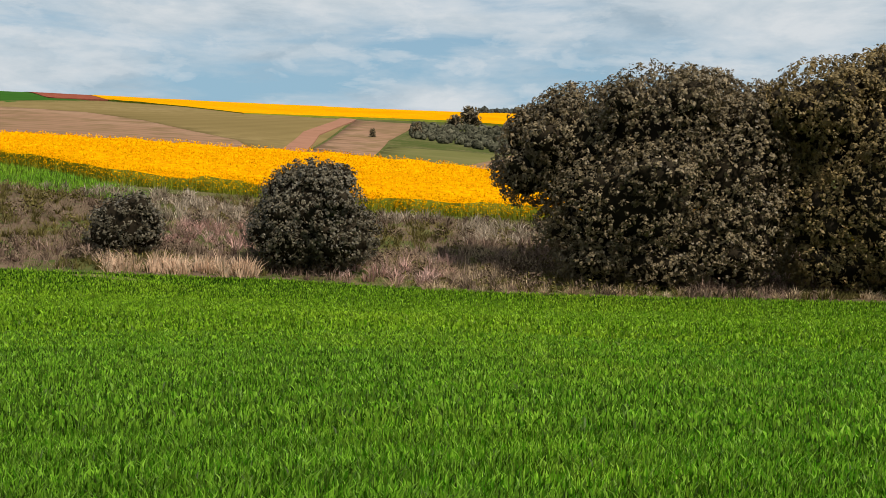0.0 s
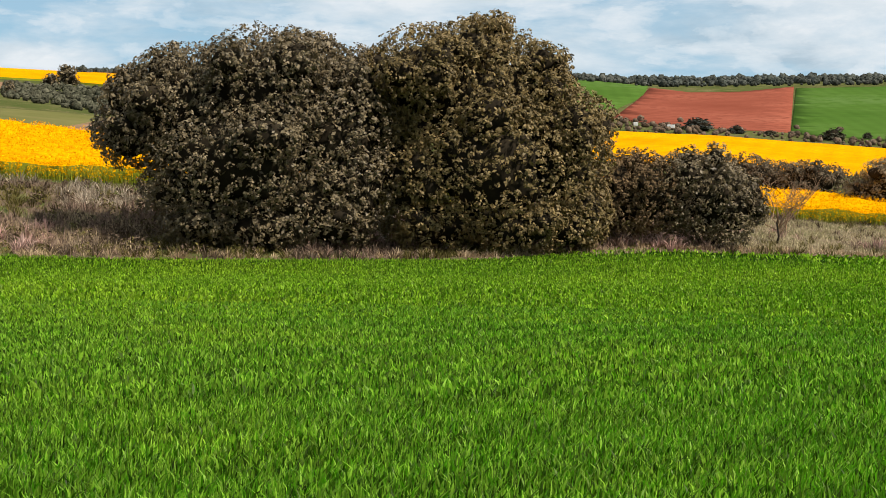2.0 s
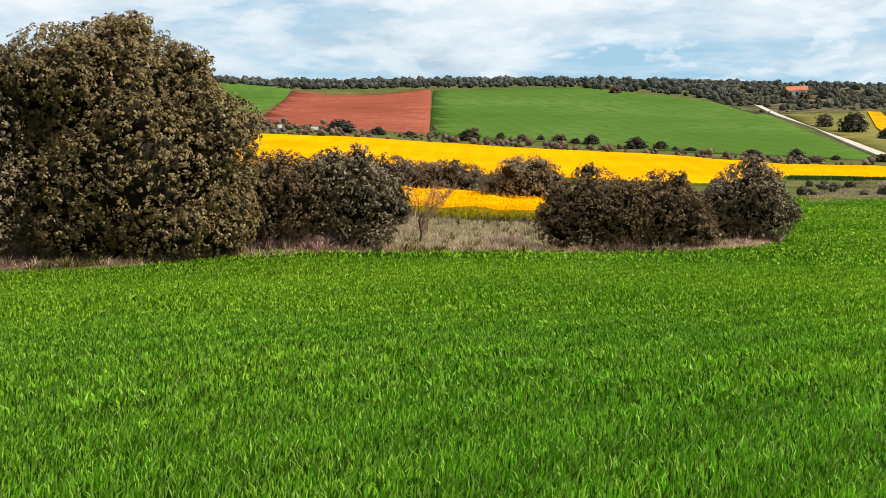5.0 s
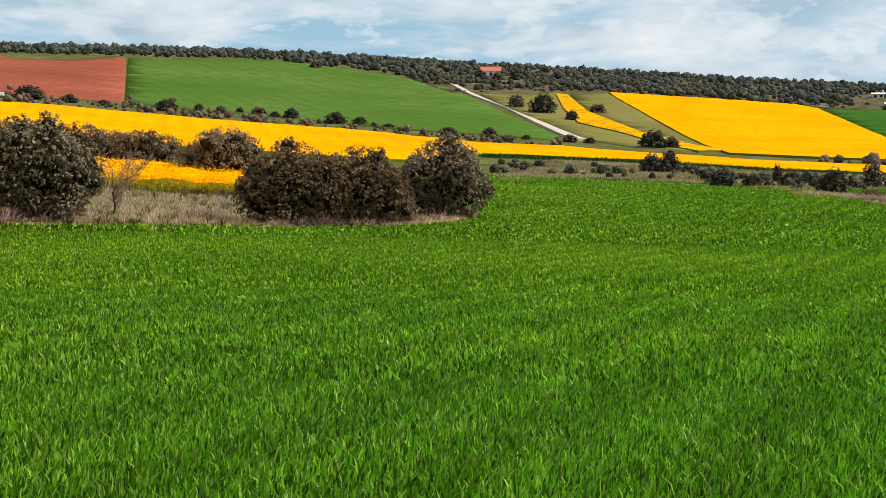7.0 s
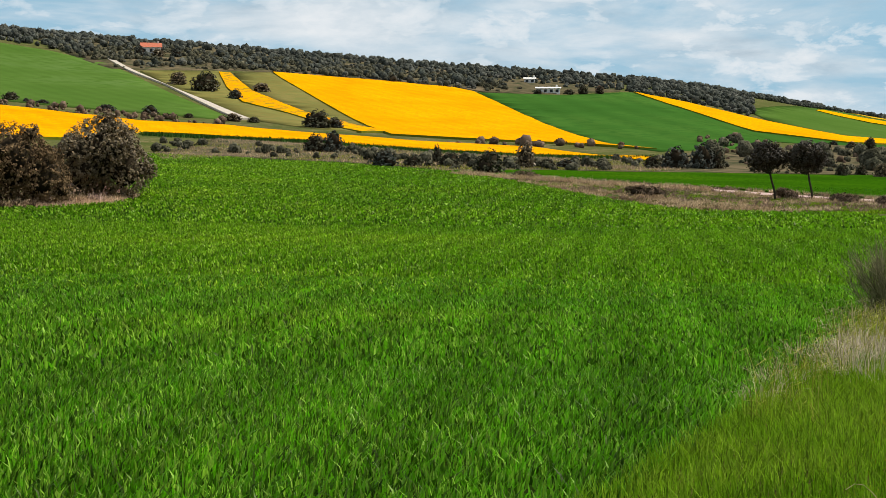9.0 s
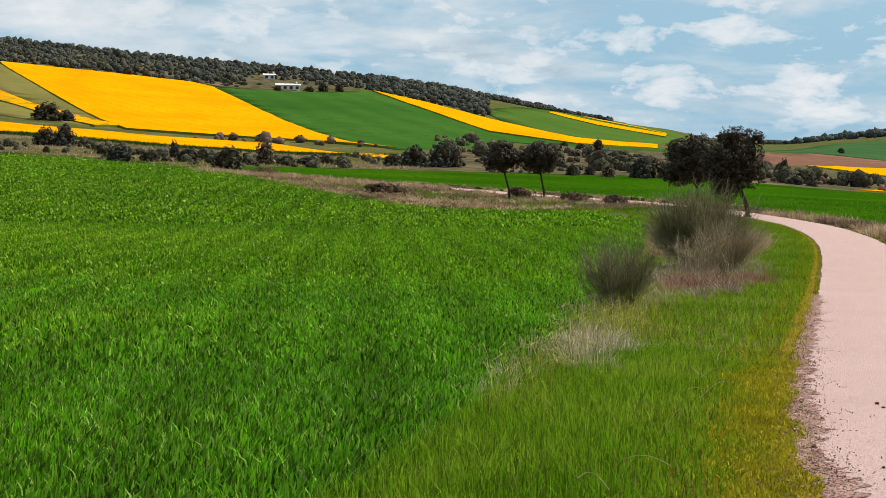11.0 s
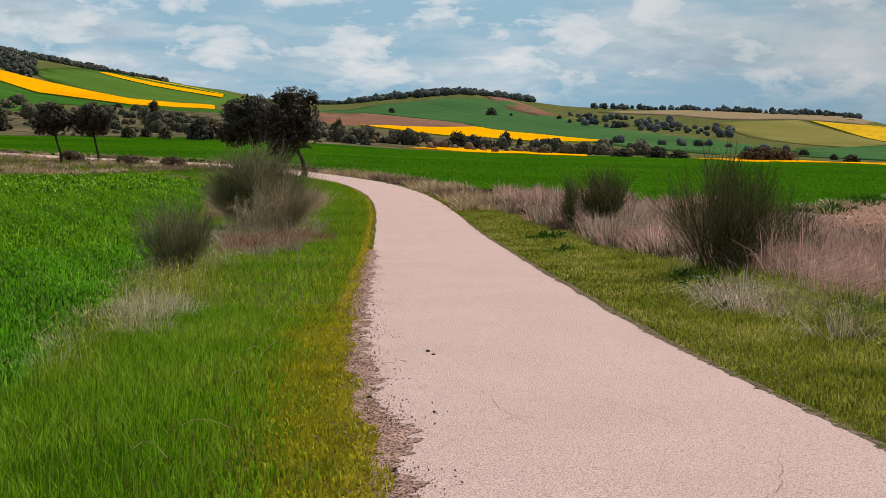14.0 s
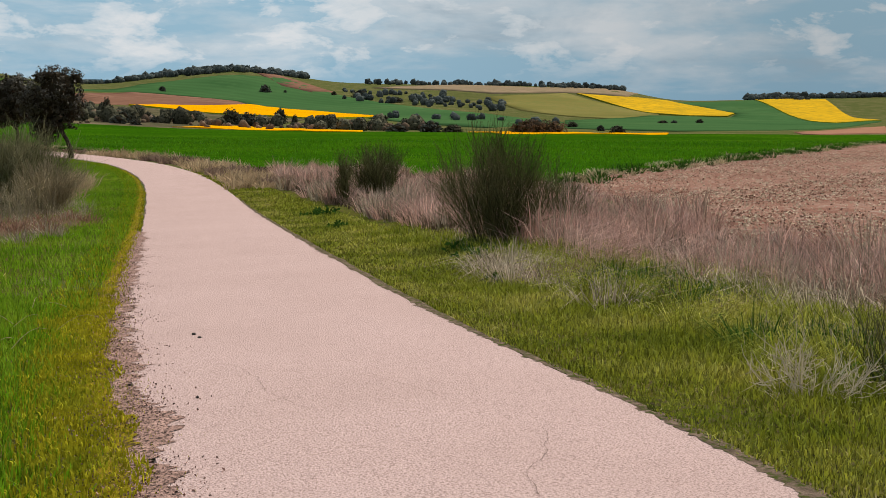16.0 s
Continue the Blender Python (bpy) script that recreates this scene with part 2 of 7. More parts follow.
M_BARK = material("dark_oak_bark", [(0.03, 0.025, 0.02), (0.06, 0.048, 0.038)], 4, bump=0.03, bump_scale=12)
M_WOODS = material("far_wood_leaf", [(0.05733, 0.06465, 0.05376), (0.07846, 0.08376, 0.07104), (0.1086, 0.1087, 0.09408)], 0.05, island=0.4, bump=0.5, bump_scale=1.6, fine=(0.022, 0.025, 0.018), fine_scale=1.1, fine_at=(0.50, 0.64))
M_SCRUB = material("far_scrub_floor", [(0.069, 0.066, 0.033), (0.115, 0.0935, 0.055), (0.1725, 0.132, 0.0825)], 0.06, bump=0.2, bump_scale=0.6, fine=(0.05, 0.055, 0.028), fine_scale=0.25)
M_DRY = material("dry_grass_blade", [(0.3132, 0.216, 0.1296), (0.4536, 0.3348, 0.2052), (0.5832, 0.4536, 0.3024)], 0.25, island=0.35, thin=0.25)
M_DRY_PINK = material("dry_pinkish_grass_blade", [(0.33, 0.185, 0.15), (0.50, 0.315, 0.265), (0.66, 0.48, 0.41)], 0.4, island=0.55, thin=0.25)
M_DRY_WHITE = material("bleached_grass_blade", [(0.45, 0.38, 0.27), (0.58, 0.50, 0.38)], 0.5, island=0.3, thin=0.2)
M_VERGE = material("verge_grass_blade", [(0.105, 0.2113, 0.0077), (0.172, 0.2836, 0.0142), (0.292, 0.345, 0.045)], 0.35, island=0.6, thin=0.36, glow=(0.8, 1.05, 0.4), specular=0.1)
M_MOSS = material("yellow_moss_blade", [(0.2485, 0.2401, 0.012), (0.4049, 0.3601, 0.02), (0.2761, 0.2881, 0.02)], 0.8, island=0.35, thin=0.2)
M_BROOM = material("broom_stem", [(0.060, 0.064, 0.026), (0.105, 0.102, 0.046), (0.190, 0.170, 0.090)], 0.8, island=0.6, thin=0.1)
M_GRAVEL = material("loose_reddish_gravel", [(0.238, 0.1464, 0.118), (0.35, 0.2196, 0.1829), (0.476, 0.305, 0.2537)], 9, bump=0.03, bump_scale=40, fine=(0.075, 0.052, 0.045), fine_scale=48, fine_at=(0.50, 0.62), island=0.35)
M_WALL = material("white_render", [(0.70, 0.69, 0.66), (0.80, 0.79, 0.76)], 0.6)
M_TILE = material("red_roof_tile", [(0.42, 0.13, 0.08), (0.52, 0.18, 0.11)], 1.5, bump=0.03, bump_scale=5)
M_GLASS = material("dark_window", [(0.03, 0.035, 0.04), (0.05, 0.055, 0.06)], 2, rough=0.2)
M_CRACK = material("road_crack", [(0.10, 0.07, 0.06), (0.16, 0.11, 0.09)], 8)
M_STONE = material("dark_pebble", [(0.03, 0.028, 0.026), (0.07, 0.06, 0.055)], 20)
M_BARE = material("bare_twig", [(0.24, 0.15, 0.0975), (0.36, 0.24, 0.15)], 2, island=0.2)
M_WEED = material("dark_green_weed", [(0.03, 0.075, 0.012), (0.05, 0.11, 0.02)], 1.5, island=0.4, thin=0.2)
M_SHRUB_DRY = material("purplish_brown_scrub", [(0.080, 0.056, 0.038), (0.135, 0.095, 0.066), (0.19, 0.14, 0.10)], 0.4, island=0.4)
M_LEAF_DARK = material("dark_roadside_leaf", [(0.022, 0.018, 0.010), (0.036, 0.029, 0.016), (0.055, 0.042, 0.025)], 0.8, rough=0.5, island=0.5, thin=0.08, specular=0.25)
M_VERGE_FLOOR = material("verge_turf", [(0.0504, 0.06825, 0.00648), (0.084, 0.091, 0.01296), (0.1232, 0.1001, 0.027)], 1.2, bump=0.03, bump_scale=25, fine=(0.075, 0.062, 0.03), fine_scale=14)
M_MOSS_FLOOR = material("mossy_turf", [(0.1725, 0.1342, 0.014), (0.253, 0.183, 0.018), (0.161, 0.1525, 0.018)], 2.5, bump=0.02, bump_scale=40, fine=(0.09, 0.062, 0.028), fine_scale=16, fine_at=(0.53, 0.63))
M_BANK_BROWN = material("brown_bank_stalk", [(0.1625, 0.1063, 0.075), (0.25, 0.1688, 0.1275), (0.35, 0.25, 0.195)], 0.3, island=0.4, thin=0.15)
M_BANK_OLIVE = material("olive_bank_grass", [(0.1015, 0.08775, 0.0286), (0.145, 0.1215, 0.039), (0.203, 0.162, 0.0585)], 0.3, island=0.4, thin=0.15)
M_CLOD = material("reddish_clod", [(0.156, 0.0884, 0.0624), (0.2392, 0.1456, 0.1092), (0.3328, 0.2184, 0.1716)], 3, island=0.4)
M_OLIVE_BROWN = material("brownish_young_crop", [(0.17, 0.125, 0.05), (0.205, 0.15, 0.062), (0.245, 0.18, 0.08)], 0.02, bump=0.1, bump_scale=0.8, fine=(0.185, 0.135, 0.055), fine_scale=0.3, rows=(8, 6, 0.05))
M_PATH = material("reddish_path_earth", [(0.27, 0.135, 0.085), (0.34, 0.175, 0.115)], 0.2)
M_RED_BROWN = material("red_brown_tilled_soil", [(0.15, 0.075, 0.05), (0.19, 0.10, 0.068), (0.23, 0.125, 0.09)], 0.02, bump=0.1, bump_scale=0.8, fine=(0.165, 0.085, 0.058), fine_scale=0.3, rows=(110, 8, 0.06))
M_RAPE_THIN = material("thin_rapeseed_bloom", [(0.42, 0.25, 0.015), (0.54, 0.32, 0.015), (0.62, 0.36, 0.015)], 0.04, bump=0.1, bump_scale=2, fine=(0.36, 0.24, 0.02), fine_scale=0.25)
M_STRAW_PINK = material("pinkish_straw_blade", [(0.528, 0.352, 0.231), (0.66, 0.462, 0.319), (0.77, 0.572, 0.418)], 0.5, island=0.3, thin=0.25)
M_VERGE_OLIVE = material("olive_verge_blade", [(0.150, 0.182, 0.022), (0.255, 0.272, 0.042), (0.415, 0.38, 0.115)], 0.9, island=0.65, thin=0.28, glow=(1.0, 0.98, 0.45), specular=0.1)
M_VERGE_STRAW = material("straw_verge_blade", [(0.22, 0.19, 0.055), (0.33, 0.28, 0.10), (0.46, 0.39, 0.17)], 0.9, island=0.55, thin=0.2, specular=0.1)
M_TANGLE = material("grey_bleached_stalk", [(0.26, 0.21, 0.15), (0.37, 0.30, 0.225), (0.50, 0.42, 0.32)], 1.5, island=0.5, thin=0.15)
M_BROOM_DRY = material("dry_broom_stem", [(0.20, 0.16, 0.10), (0.30, 0.245, 0.155), (0.42, 0.35, 0.24)], 0.9, island=0.4, thin=0.1)
# near-black brown painted in for the shade deep inside a crown
M_CORE = material("crown_inner_shade", [(0.020, 0.016, 0.011), (0.040, 0.031, 0.020)], 1.5)
M_FAR_GREY = material("far_bush_leaf", [(0.06246, 0.06272, 0.04046), (0.09109, 0.08804, 0.05935), (0.1302, 0.1206, 0.08363)], 0.3, island=0.4, bump=0.3, bump_scale=3, fine=(0.026, 0.027, 0.017), fine_scale=2.2, fine_at=(0.50, 0.64))
M_BANK_FLOOR = material("dry_bank_litter", [(0.085, 0.060, 0.038), (0.13, 0.092, 0.060), (0.19, 0.138, 0.095)], 0.5, bump=0.05, bump_scale=6, fine=(0.10, 0.09, 0.045), fine_scale=1.5, fine_at=(0.52, 0.66))
M_RAPE_PATCHY = material("patchy_rapeseed_bloom", [(0.66, 0.27, 0.001), (0.80, 0.335, 0.001)], 0.09, bump=0.10, bump_scale=2, fine=(0.22, 0.18, 0.02), fine_scale=0.5, fine_at=(0.50, 0.62))
M_STRIP = material("pale_green_strip", [(0.125, 0.125, 0.040), (0.165, 0.150, 0.058)], 0.1, bump=0.05, bump_scale=1.0)
M_GAP = material("pale_gap_grass", [(0.2928, 0.2562, 0.122), (0.4392, 0.366, 0.2196), (0.61, 0.5124, 0.3416)], 0.5, island=0.4, thin=0.2)
M_SHRUB_PALE = material("pale_brown_shrub_leaf", [(0.105, 0.082, 0.052), (0.15, 0.118, 0.078), (0.20, 0.16, 0.11)], 0.5, island=0.4, thin=0.1)
# haze painted into the ridge as a pale blue
M_RIDGE = material("ridge_haze_blue", [(0.13, 0.23, 0.33), (0.17, 0.27, 0.37)], 0.002)
M_EDGE = material("dark_edge_dirt", [(0.07, 0.050, 0.036), (0.135, 0.098, 0.072), (0.25, 0.18, 0.14)], 9, bump=0.02, bump_scale=40, fine=(0.06, 0.07, 0.02), fine_scale=20)
M_BROOM_GREY = material("grey_green_broom_stem", [(0.1105, 0.1092, 0.0546), (0.1885, 0.1794, 0.0962), (0.325, 0.2925, 0.1755)], 0.9, island=0.6, thin=0.15)
M_DRY_RED = material("reddish_dry_grass_blade", [(0.19, 0.095, 0.062), (0.30, 0.165, 0.115), (0.44, 0.29, 0.21)], 0.8, island=0.5, thin=0.2)
# haze of distance painted into the next two colours by shifting them to blue
M_GREEN_DIST = material("distant_cereal_haze_green", [(0.036, 0.088, 0.030), (0.048, 0.110, 0.038), (0.064, 0.124, 0.044)], 0.015, bump=0.08, bump_scale=1.2, fine=(0.046, 0.104, 0.036), fine_scale=0.2, rows=(51, 14, 0.05))
M_WOODS_DIST = material("distant_wood_haze_leaf", [(0.050, 0.062, 0.060), (0.068, 0.080, 0.076), (0.092, 0.102, 0.095)], 0.05, island=0.4, bump=0.5, bump_scale=1.6)
M_LEAF_BUSH = material("dark_bush_leaf", [(0.072, 0.060, 0.036), (0.112, 0.094, 0.060), (0.165, 0.140, 0.094)], 0.5, rough=0.5, island=0.5, thin=0.1, specular=0.3)
# ---- terrain: heights along spokes, by bearing (degrees east of +y) and range (metres) ----
EYE = 1.7
RANGES = (0, 6, 12, 20, 35, 60, 90, 130, 200, 300, 430, 600, 900, 1500, 4200)
SPOKES = {}


def spoke(bearing, *heights):
    SPOKES[bearing] = heights


#      bearing  0    6     12     20     35    60     90    130   200   300   430   600   900  1500  4200
spoke(-70,      0, -0.2, -0.25, -0.3, -0.4, -0.6,   3.5,   8.0, 16.0, 27.0, 41.0, 57.0, 48.0, 30.0, 20.0)
spoke(-18,      0, -0.2, -0.30, -0.4, -0.55, -0.5,  5.2,   9.6, 17.0, 28.0, 42.0, 57.0, 46.0, 30.0, 20.0)
spoke(-8,       0, -0.2, -0.30, -0.4, -0.60, -0.7,  4.6,   8.8, 16.0, 27.0, 41.6, 54.5, 44.0, 30.0, 20.0)
spoke(3,        0, -0.2, -0.30, -0.4, -0.70, -1.0,  3.6,   7.4, 14.0, 25.0, 40.0, 52.5, 45.0, 30.0, 20.0)
spoke(14,       0, -0.2, -0.32, -0.5, -0.80, -1.1,  2.0,   5.0, 11.0, 20.0, 37.0, 60.0, 55.0, 40.0, 20.0)
spoke(25,       0, -0.2, -0.35, -0.5, -0.90, -1.2,  1.2,   3.2,  7.8, 16.0, 33.0, 55.0, 62.0, 45.0, 20.0)
spoke(36,       0, -0.2, -0.40, -0.6, -1.05, -1.4, -0.9,   1.8,  5.0, 12.0, 30.0, 54.0, 62.0, 45.0, 20.0)
spoke(47,       0, -0.2, -0.42, -0.7, -1.20, -1.75, -1.5, -0.6,  1.6, 10.0, 26.0, 48.0, 50.0, 40.0, 20.0)
spoke(58,       0, -0.2, -0.45, -0.8, -1.30, -2.0, -1.9,  -0.9,  0.9,  6.5, 21.0, 40.0, 42.0, 35.0, 20.0)
spoke(69,       0, -0.15, -0.40, -0.8, -1.40, -2.0, -2.2, -1.5, -0.4,  3.8, 15.0, 31.0, 40.0, 35.0, 20.0)
spoke(80,      0, -0.06, -0.30, -0.70, -1.30, -1.75, -1.8, -1.9, -1.8, -0.3, 3.5, 10.2, 17.8, 8.0, 0.0)
spoke(84, 0, -0.04, -0.29, -0.68, -1.28, -1.73, -1.87, -2.15, -2.49, -2, 0.2, 4.42, 9.8, 6.1, -1.47)
spoke(87, 0, -0.04, -0.28, -0.67, -1.27, -1.74, -1.98, -2.36, -3.04, -3.29, -1.95, 1.95, 14.5, 7.01, -0.84)
spoke(89.5, 0, -0.03, -0.28, -0.67, -1.26, -1.75, -2.06, -2.52, -3.43, -4.19, -3.45, 0.37, 18.2, 7.88, -0.16)
spoke(91,       0, -0.03, -0.28, -0.66, -1.25, -1.75, -2.1, -2.6, -3.6, -4.6, -4.2, -1.0, 17.0, 8.0, 0.0)
spoke(94.5, 0, -0.03, -0.27, -0.64, -1.22, -1.74, -2.15, -2.73, -3.8, -5.11, -5.38, -2.81, 10.2, 7.62, -0.35)
spoke(102,      0, -0.03, -0.26, -0.60, -1.15, -1.7, -2.2, -2.9, -3.9, -5.4, -6.6, -4.5, 7.5, 6.0, 0.0)
spoke(106,      0, -0.04, -0.26, -0.58, -1.10, -1.67, -2.24, -2.95, -4.1, -5.7, -7.2, -6.2, 5.0, -2.0, -18.0)
spoke(108.5,    0, -0.04, -0.25, -0.57, -1.06, -1.65, -2.26, -2.97, -4.2, -5.9, -7.6, -7.2, -2.4, -9.0, -25.0)
spoke(111,      0, -0.05, -0.25, -0.56, -1.03, -1.62, -2.28, -2.98, -4.25, -6.0, -8.0, -8.2, -2.9, -9.0, -25.0)
spoke(113,      0, -0.05, -0.25, -0.55, -1.00, -1.6, -2.3, -3.0, -4.3, -6.2, -8.4, -9.0, -1.6, -9.0, -25.0)
spoke(116,      0, -0.05, -0.25, -0.55, -0.98, -1.6, -2.3, -3.0, -4.3, -6.0, -8.0, -8.6, -1.4, -9.0, -25.0)
spoke(150,      0, -0.05, -0.25, -0.50, -0.90, -1.4, -2.0, -2.7, -3.6, -4.6, -5.0, -4.0, 5.0, 25.0, 40.0)
spoke(290,      0, -0.2, -0.25, -0.3, -0.4, -0.6,   3.5,   8.0, 16.0, 27.0, 41.0, 55.0, 45.0, 30.0, 20.0)
_angles = np.array(sorted(SPOKES))
_table = np.array([SPOKES[a] for a in _angles], dtype=float)
_logs = np.log(np.array(RANGES) + 12.0)


def _cubic(p0, p1, p2, p3, f):
    return p1 + 0.5 * f * (p2 - p0 + f * (2 * p0 - 5 * p1 + 4 * p2 - p3 + f * (3 * (p1 - p2) + p3 - p0)))


def terrain(x, y):
    """Height of the bare ground at the plan point (arrays or numbers)."""
    x, y = np.asarray(x, dtype=float), np.asarray(y, dtype=float)
    r = np.hypot(x, y)
    a = (np.degrees(np.arctan2(x, y)) + 70.0) % 360.0 - 70.0
    u = np.interp(np.log(r + 12.0), _logs, np.arange(len(_logs)))
    v = np.interp(a, _angles, np.arange(len(_angles)))
    i = np.clip(u.astype(int), 0, len(_logs) - 2)
    j = np.clip(v.astype(int), 0, len(_angles) - 2)
    f, g = u - i, v - j
    g = np.where((j == 0) | (j == len(_angles) - 2), g * g * (3 - 2 * g), g)
    rows = []
    for dj in (-1, 0, 1, 2):
        jj = np.clip(j + dj, 0, len(_angles) - 1)
        p = [_table[jj, np.clip(i + d, 0, len(_logs) - 1)] for d in (-1, 0, 1, 2)]
        rows.append(_cubic(*p, f))
    return _cubic(*rows, g)

# ---- builders ----
from mathutils.geometry import delaunay_2d_cdt

rng = np.random.default_rng(7)


def mesh_from(name, verts, faces, mats, index=None, smooth=False):
    me = bpy.data.meshes.new(name)
    me.from_pydata(np.asarray(verts).tolist() if not isinstance(verts, list) else verts, [], faces)
    for m in mats:
        me.materials.append(m)
    if index is not None:
        me.polygons.foreach_set("material_index", np.asarray(index, dtype=np.int32))
    if smooth:
        me.polygons.foreach_set("use_smooth", np.ones(len(me.polygons), dtype=bool))
    me.update()
    return me


def mesh_fast(name, verts, loops, sizes, mats, index=None, smooth=0):
    """A mesh from arrays: verts (n, 3), loops (corner vertex indices), sizes (corners a face)."""
    me = bpy.data.meshes.new(name)
    sizes = np.asarray(sizes, dtype=np.int32)
    me.vertices.add(len(verts))
    me.vertices.foreach_set("co", np.asarray(verts, dtype=np.float32).ravel())
    me.loops.add(len(loops))
    me.loops.foreach_set("vertex_index", np.asarray(loops, dtype=np.int32).ravel())
    me.polygons.add(len(sizes))
    me.polygons.foreach_set("loop_start", np.concatenate([[0], np.cumsum(sizes)[:-1]]).astype(np.int32))
    if index is not None:
        me.polygons.foreach_set("material_index", np.asarray(index, dtype=np.int32))
    if smooth:
        me.polygons.foreach_set("use_smooth", np.arange(len(sizes)) < smooth)
    for m in mats:
        me.materials.append(m)
    me.update(calc_edges=True)
    me.validate()
    return me


def part(name, data, parent, label=""):
    ob = new(name, data)
    ob.parent = parent
    return tagged(ob, label) if label else ob


def part_bm(name, bm, mat, parent, label=""):
    me = bpy.data.meshes.new(name)
    bm.to_mesh(me)
    bm.free()
    me.materials.append(mat)
    return part(name, me, parent, label)


def inside(x, y, outline):
    """Which of the plan points lie inside the outline."""
    hit = np.zeros(np.shape(x), dtype=bool)
    n = len(outline)
    for i in range(n):
        (x0, y0), (x1, y1) = outline[i], outline[(i + 1) % n]
        if y0 == y1:
            continue
        cross = ((y0 > y) != (y1 > y)) & (x < (x1 - x0) * (y - y0) / (y1 - y0) + x0)
        hit ^= cross
    return hit


def bumps(x, y, size, seed=0.0):
    """Cheap smooth unevenness between -1 and 1."""
    a, b = x / size + seed, y / size - seed * 1.7
    return (np.sin(a * 1.3 + 1.7 * np.sin(b * 0.9)) + np.sin(b * 1.1 + 1.3 * np.sin(a * 1.2 + 2.0)) + np.sin((a + b) * 0.8 + 0.5)) / 3


def curve_through(points, step):
    """A smooth line through plan points, sampled about every step metres."""
    pts = [Vector((*p, 0)) for p in points]
    out = []
    for i in range(len(pts) - 1):
        p0, p1, p2, p3 = pts[max(i - 1, 0)], pts[i], pts[i + 1], pts[min(i + 2, len(pts) - 1)]
        n = max(2, int((p2 - p1).length / step))
        for k in range(n):
            f = k / n
            out.append(0.5 * ((2 * p1) + (p2 - p0) * f + (2 * p0 - 5 * p1 + 4 * p2 - p3) * f * f + (3 * p1 - p0 - 3 * p2 + p3) * f ** 3))
    out.append(pts[-1])
    return [(v.x, v.y) for v in out]


# ---- ground: one sheet to the horizon ----
bearings = np.radians(np.concatenate([np.arange(-24, 122, 0.6), np.arange(122, 336, 4.0)]))
rings = [0.0, 0.6]
while rings[-1] < 4150:
    rings.append(rings[-1] * 1.045 + 0.1)
rings = np.array(rings[1:])
gx, gy = np.outer(rings, np.sin(bearings)), np.outer(rings, np.cos(bearings))
gz = terrain(gx, gy) + bumps(gx, gy, 1.7) * 0.02 * np.clip(rings / 20, 0, 1)[:, None]
nb, nr = len(bearings), len(rings)
verts = np.stack([gx.ravel(), gy.ravel(), gz.ravel()], 1)
verts = np.vstack([verts, [[0, 0, 0]]])
quads = [(i * nb + j, i * nb + (j + 1) % nb, (i + 1) * nb + (j + 1) % nb, (i + 1) * nb + j)[::-1] for i in range(nr - 1) for j in range(nb)]
quads += [(j, nr * nb, (j + 1) % nb)[::-1] for j in range(nb)]
tagged(new("ground", mesh_from("ground", verts, quads, [M_GROUND], smooth=True)), "rough grassy farmland ground rolling up to wooded hills", "ground", kind="structure")


def field(name, outline, mat, label, rise=0.0, spacing=None, lift=None, rough=0.0, category="field", soft=0.0, size=3.0, side=None):
    """A field: a sheet draped on the ground inside a plan outline, raised by the height of its crop, with sides down to the ground."""
    pts = []
    n = len(outline)
    mean_r = sum(math.hypot(*p) for p in outline) / n
    step = spacing or max(1.5, mean_r * 0.022)
    for i in range(n):
        (x0, y0), (x1, y1) = outline[i], outline[(i + 1) % n]
        k = max(1, int(math.hypot(x1 - x0, y1 - y0) / step))
        for q in range(k):
            wob = soft * bumps(np.float64(x0 + (x1 - x0) * q / k), np.float64(y0 + (y1 - y0) * q / k), step * 1.3, 3.0) if q else 0
            pts.append((x0 + (x1 - x0) * q / k + wob, y0 + (y1 - y0) * q / k + wob))
    edge_count = len(pts)
    xs, ys = [p[0] for p in outline], [p[1] for p in outline]
    ax, ay = np.meshgrid(np.arange(min(xs), max(xs), step), np.arange(min(ys), max(ys), step))
    ax, ay = ax.ravel() + rng.uniform(-0.2, 0.2, ax.size) * step, ay.ravel() + rng.uniform(-0.2, 0.2, ay.size) * step
    keep = inside(ax, ay, pts)
    ax, ay = ax[keep], ay[keep]
    coords = [Vector(p) for p in pts] + [Vector((x, y)) for x, y in zip(ax, ay)]
    vs, es, fs, *_ = delaunay_2d_cdt(coords, [], [list(range(edge_count))], 1, 1e-4)
    x, y = np.array([v.x for v in vs]), np.array([v.y for v in vs])
    r = np.hypot(x, y)
    up = (0.03 + r * 0.0005) if lift is None else lift
    z = terrain(x, y) + up + rise + rough * bumps(x, y, size) + rough * 0.6 * bumps(x, y, size * 0.37, 5.0)
    verts = np.stack([x, y, z], 1).tolist()
    faces = [tuple(f) if (vs[f[1]] - vs[f[0]]).cross(vs[f[2]] - vs[f[0]]) > 0 else tuple(reversed(f)) for f in fs]
    seen = {}
    for f in faces:
        for a, b in zip(f, f[1:] + f[:1]):
            seen[(a, b)] = 1
    low = {}
    top_faces = len(faces)
    for a, b in [e for e in seen if (e[1], e[0]) not in seen]:
        for c in (a, b):
            if c not in low:
                low[c] = len(verts)
                verts.append((x[c], y[c], float(terrain(x[c], y[c])) - 0.3))
        faces.append((b, a, low[a], low[b]))
    index = [0] * top_faces + [1 if side else 0] * (len(faces) - top_faces)
    return tagged(new(name, mesh_from(name, verts, faces, [mat] + ([side] if side else []), index, smooth=rise == 0)), label, category, kind="structure")


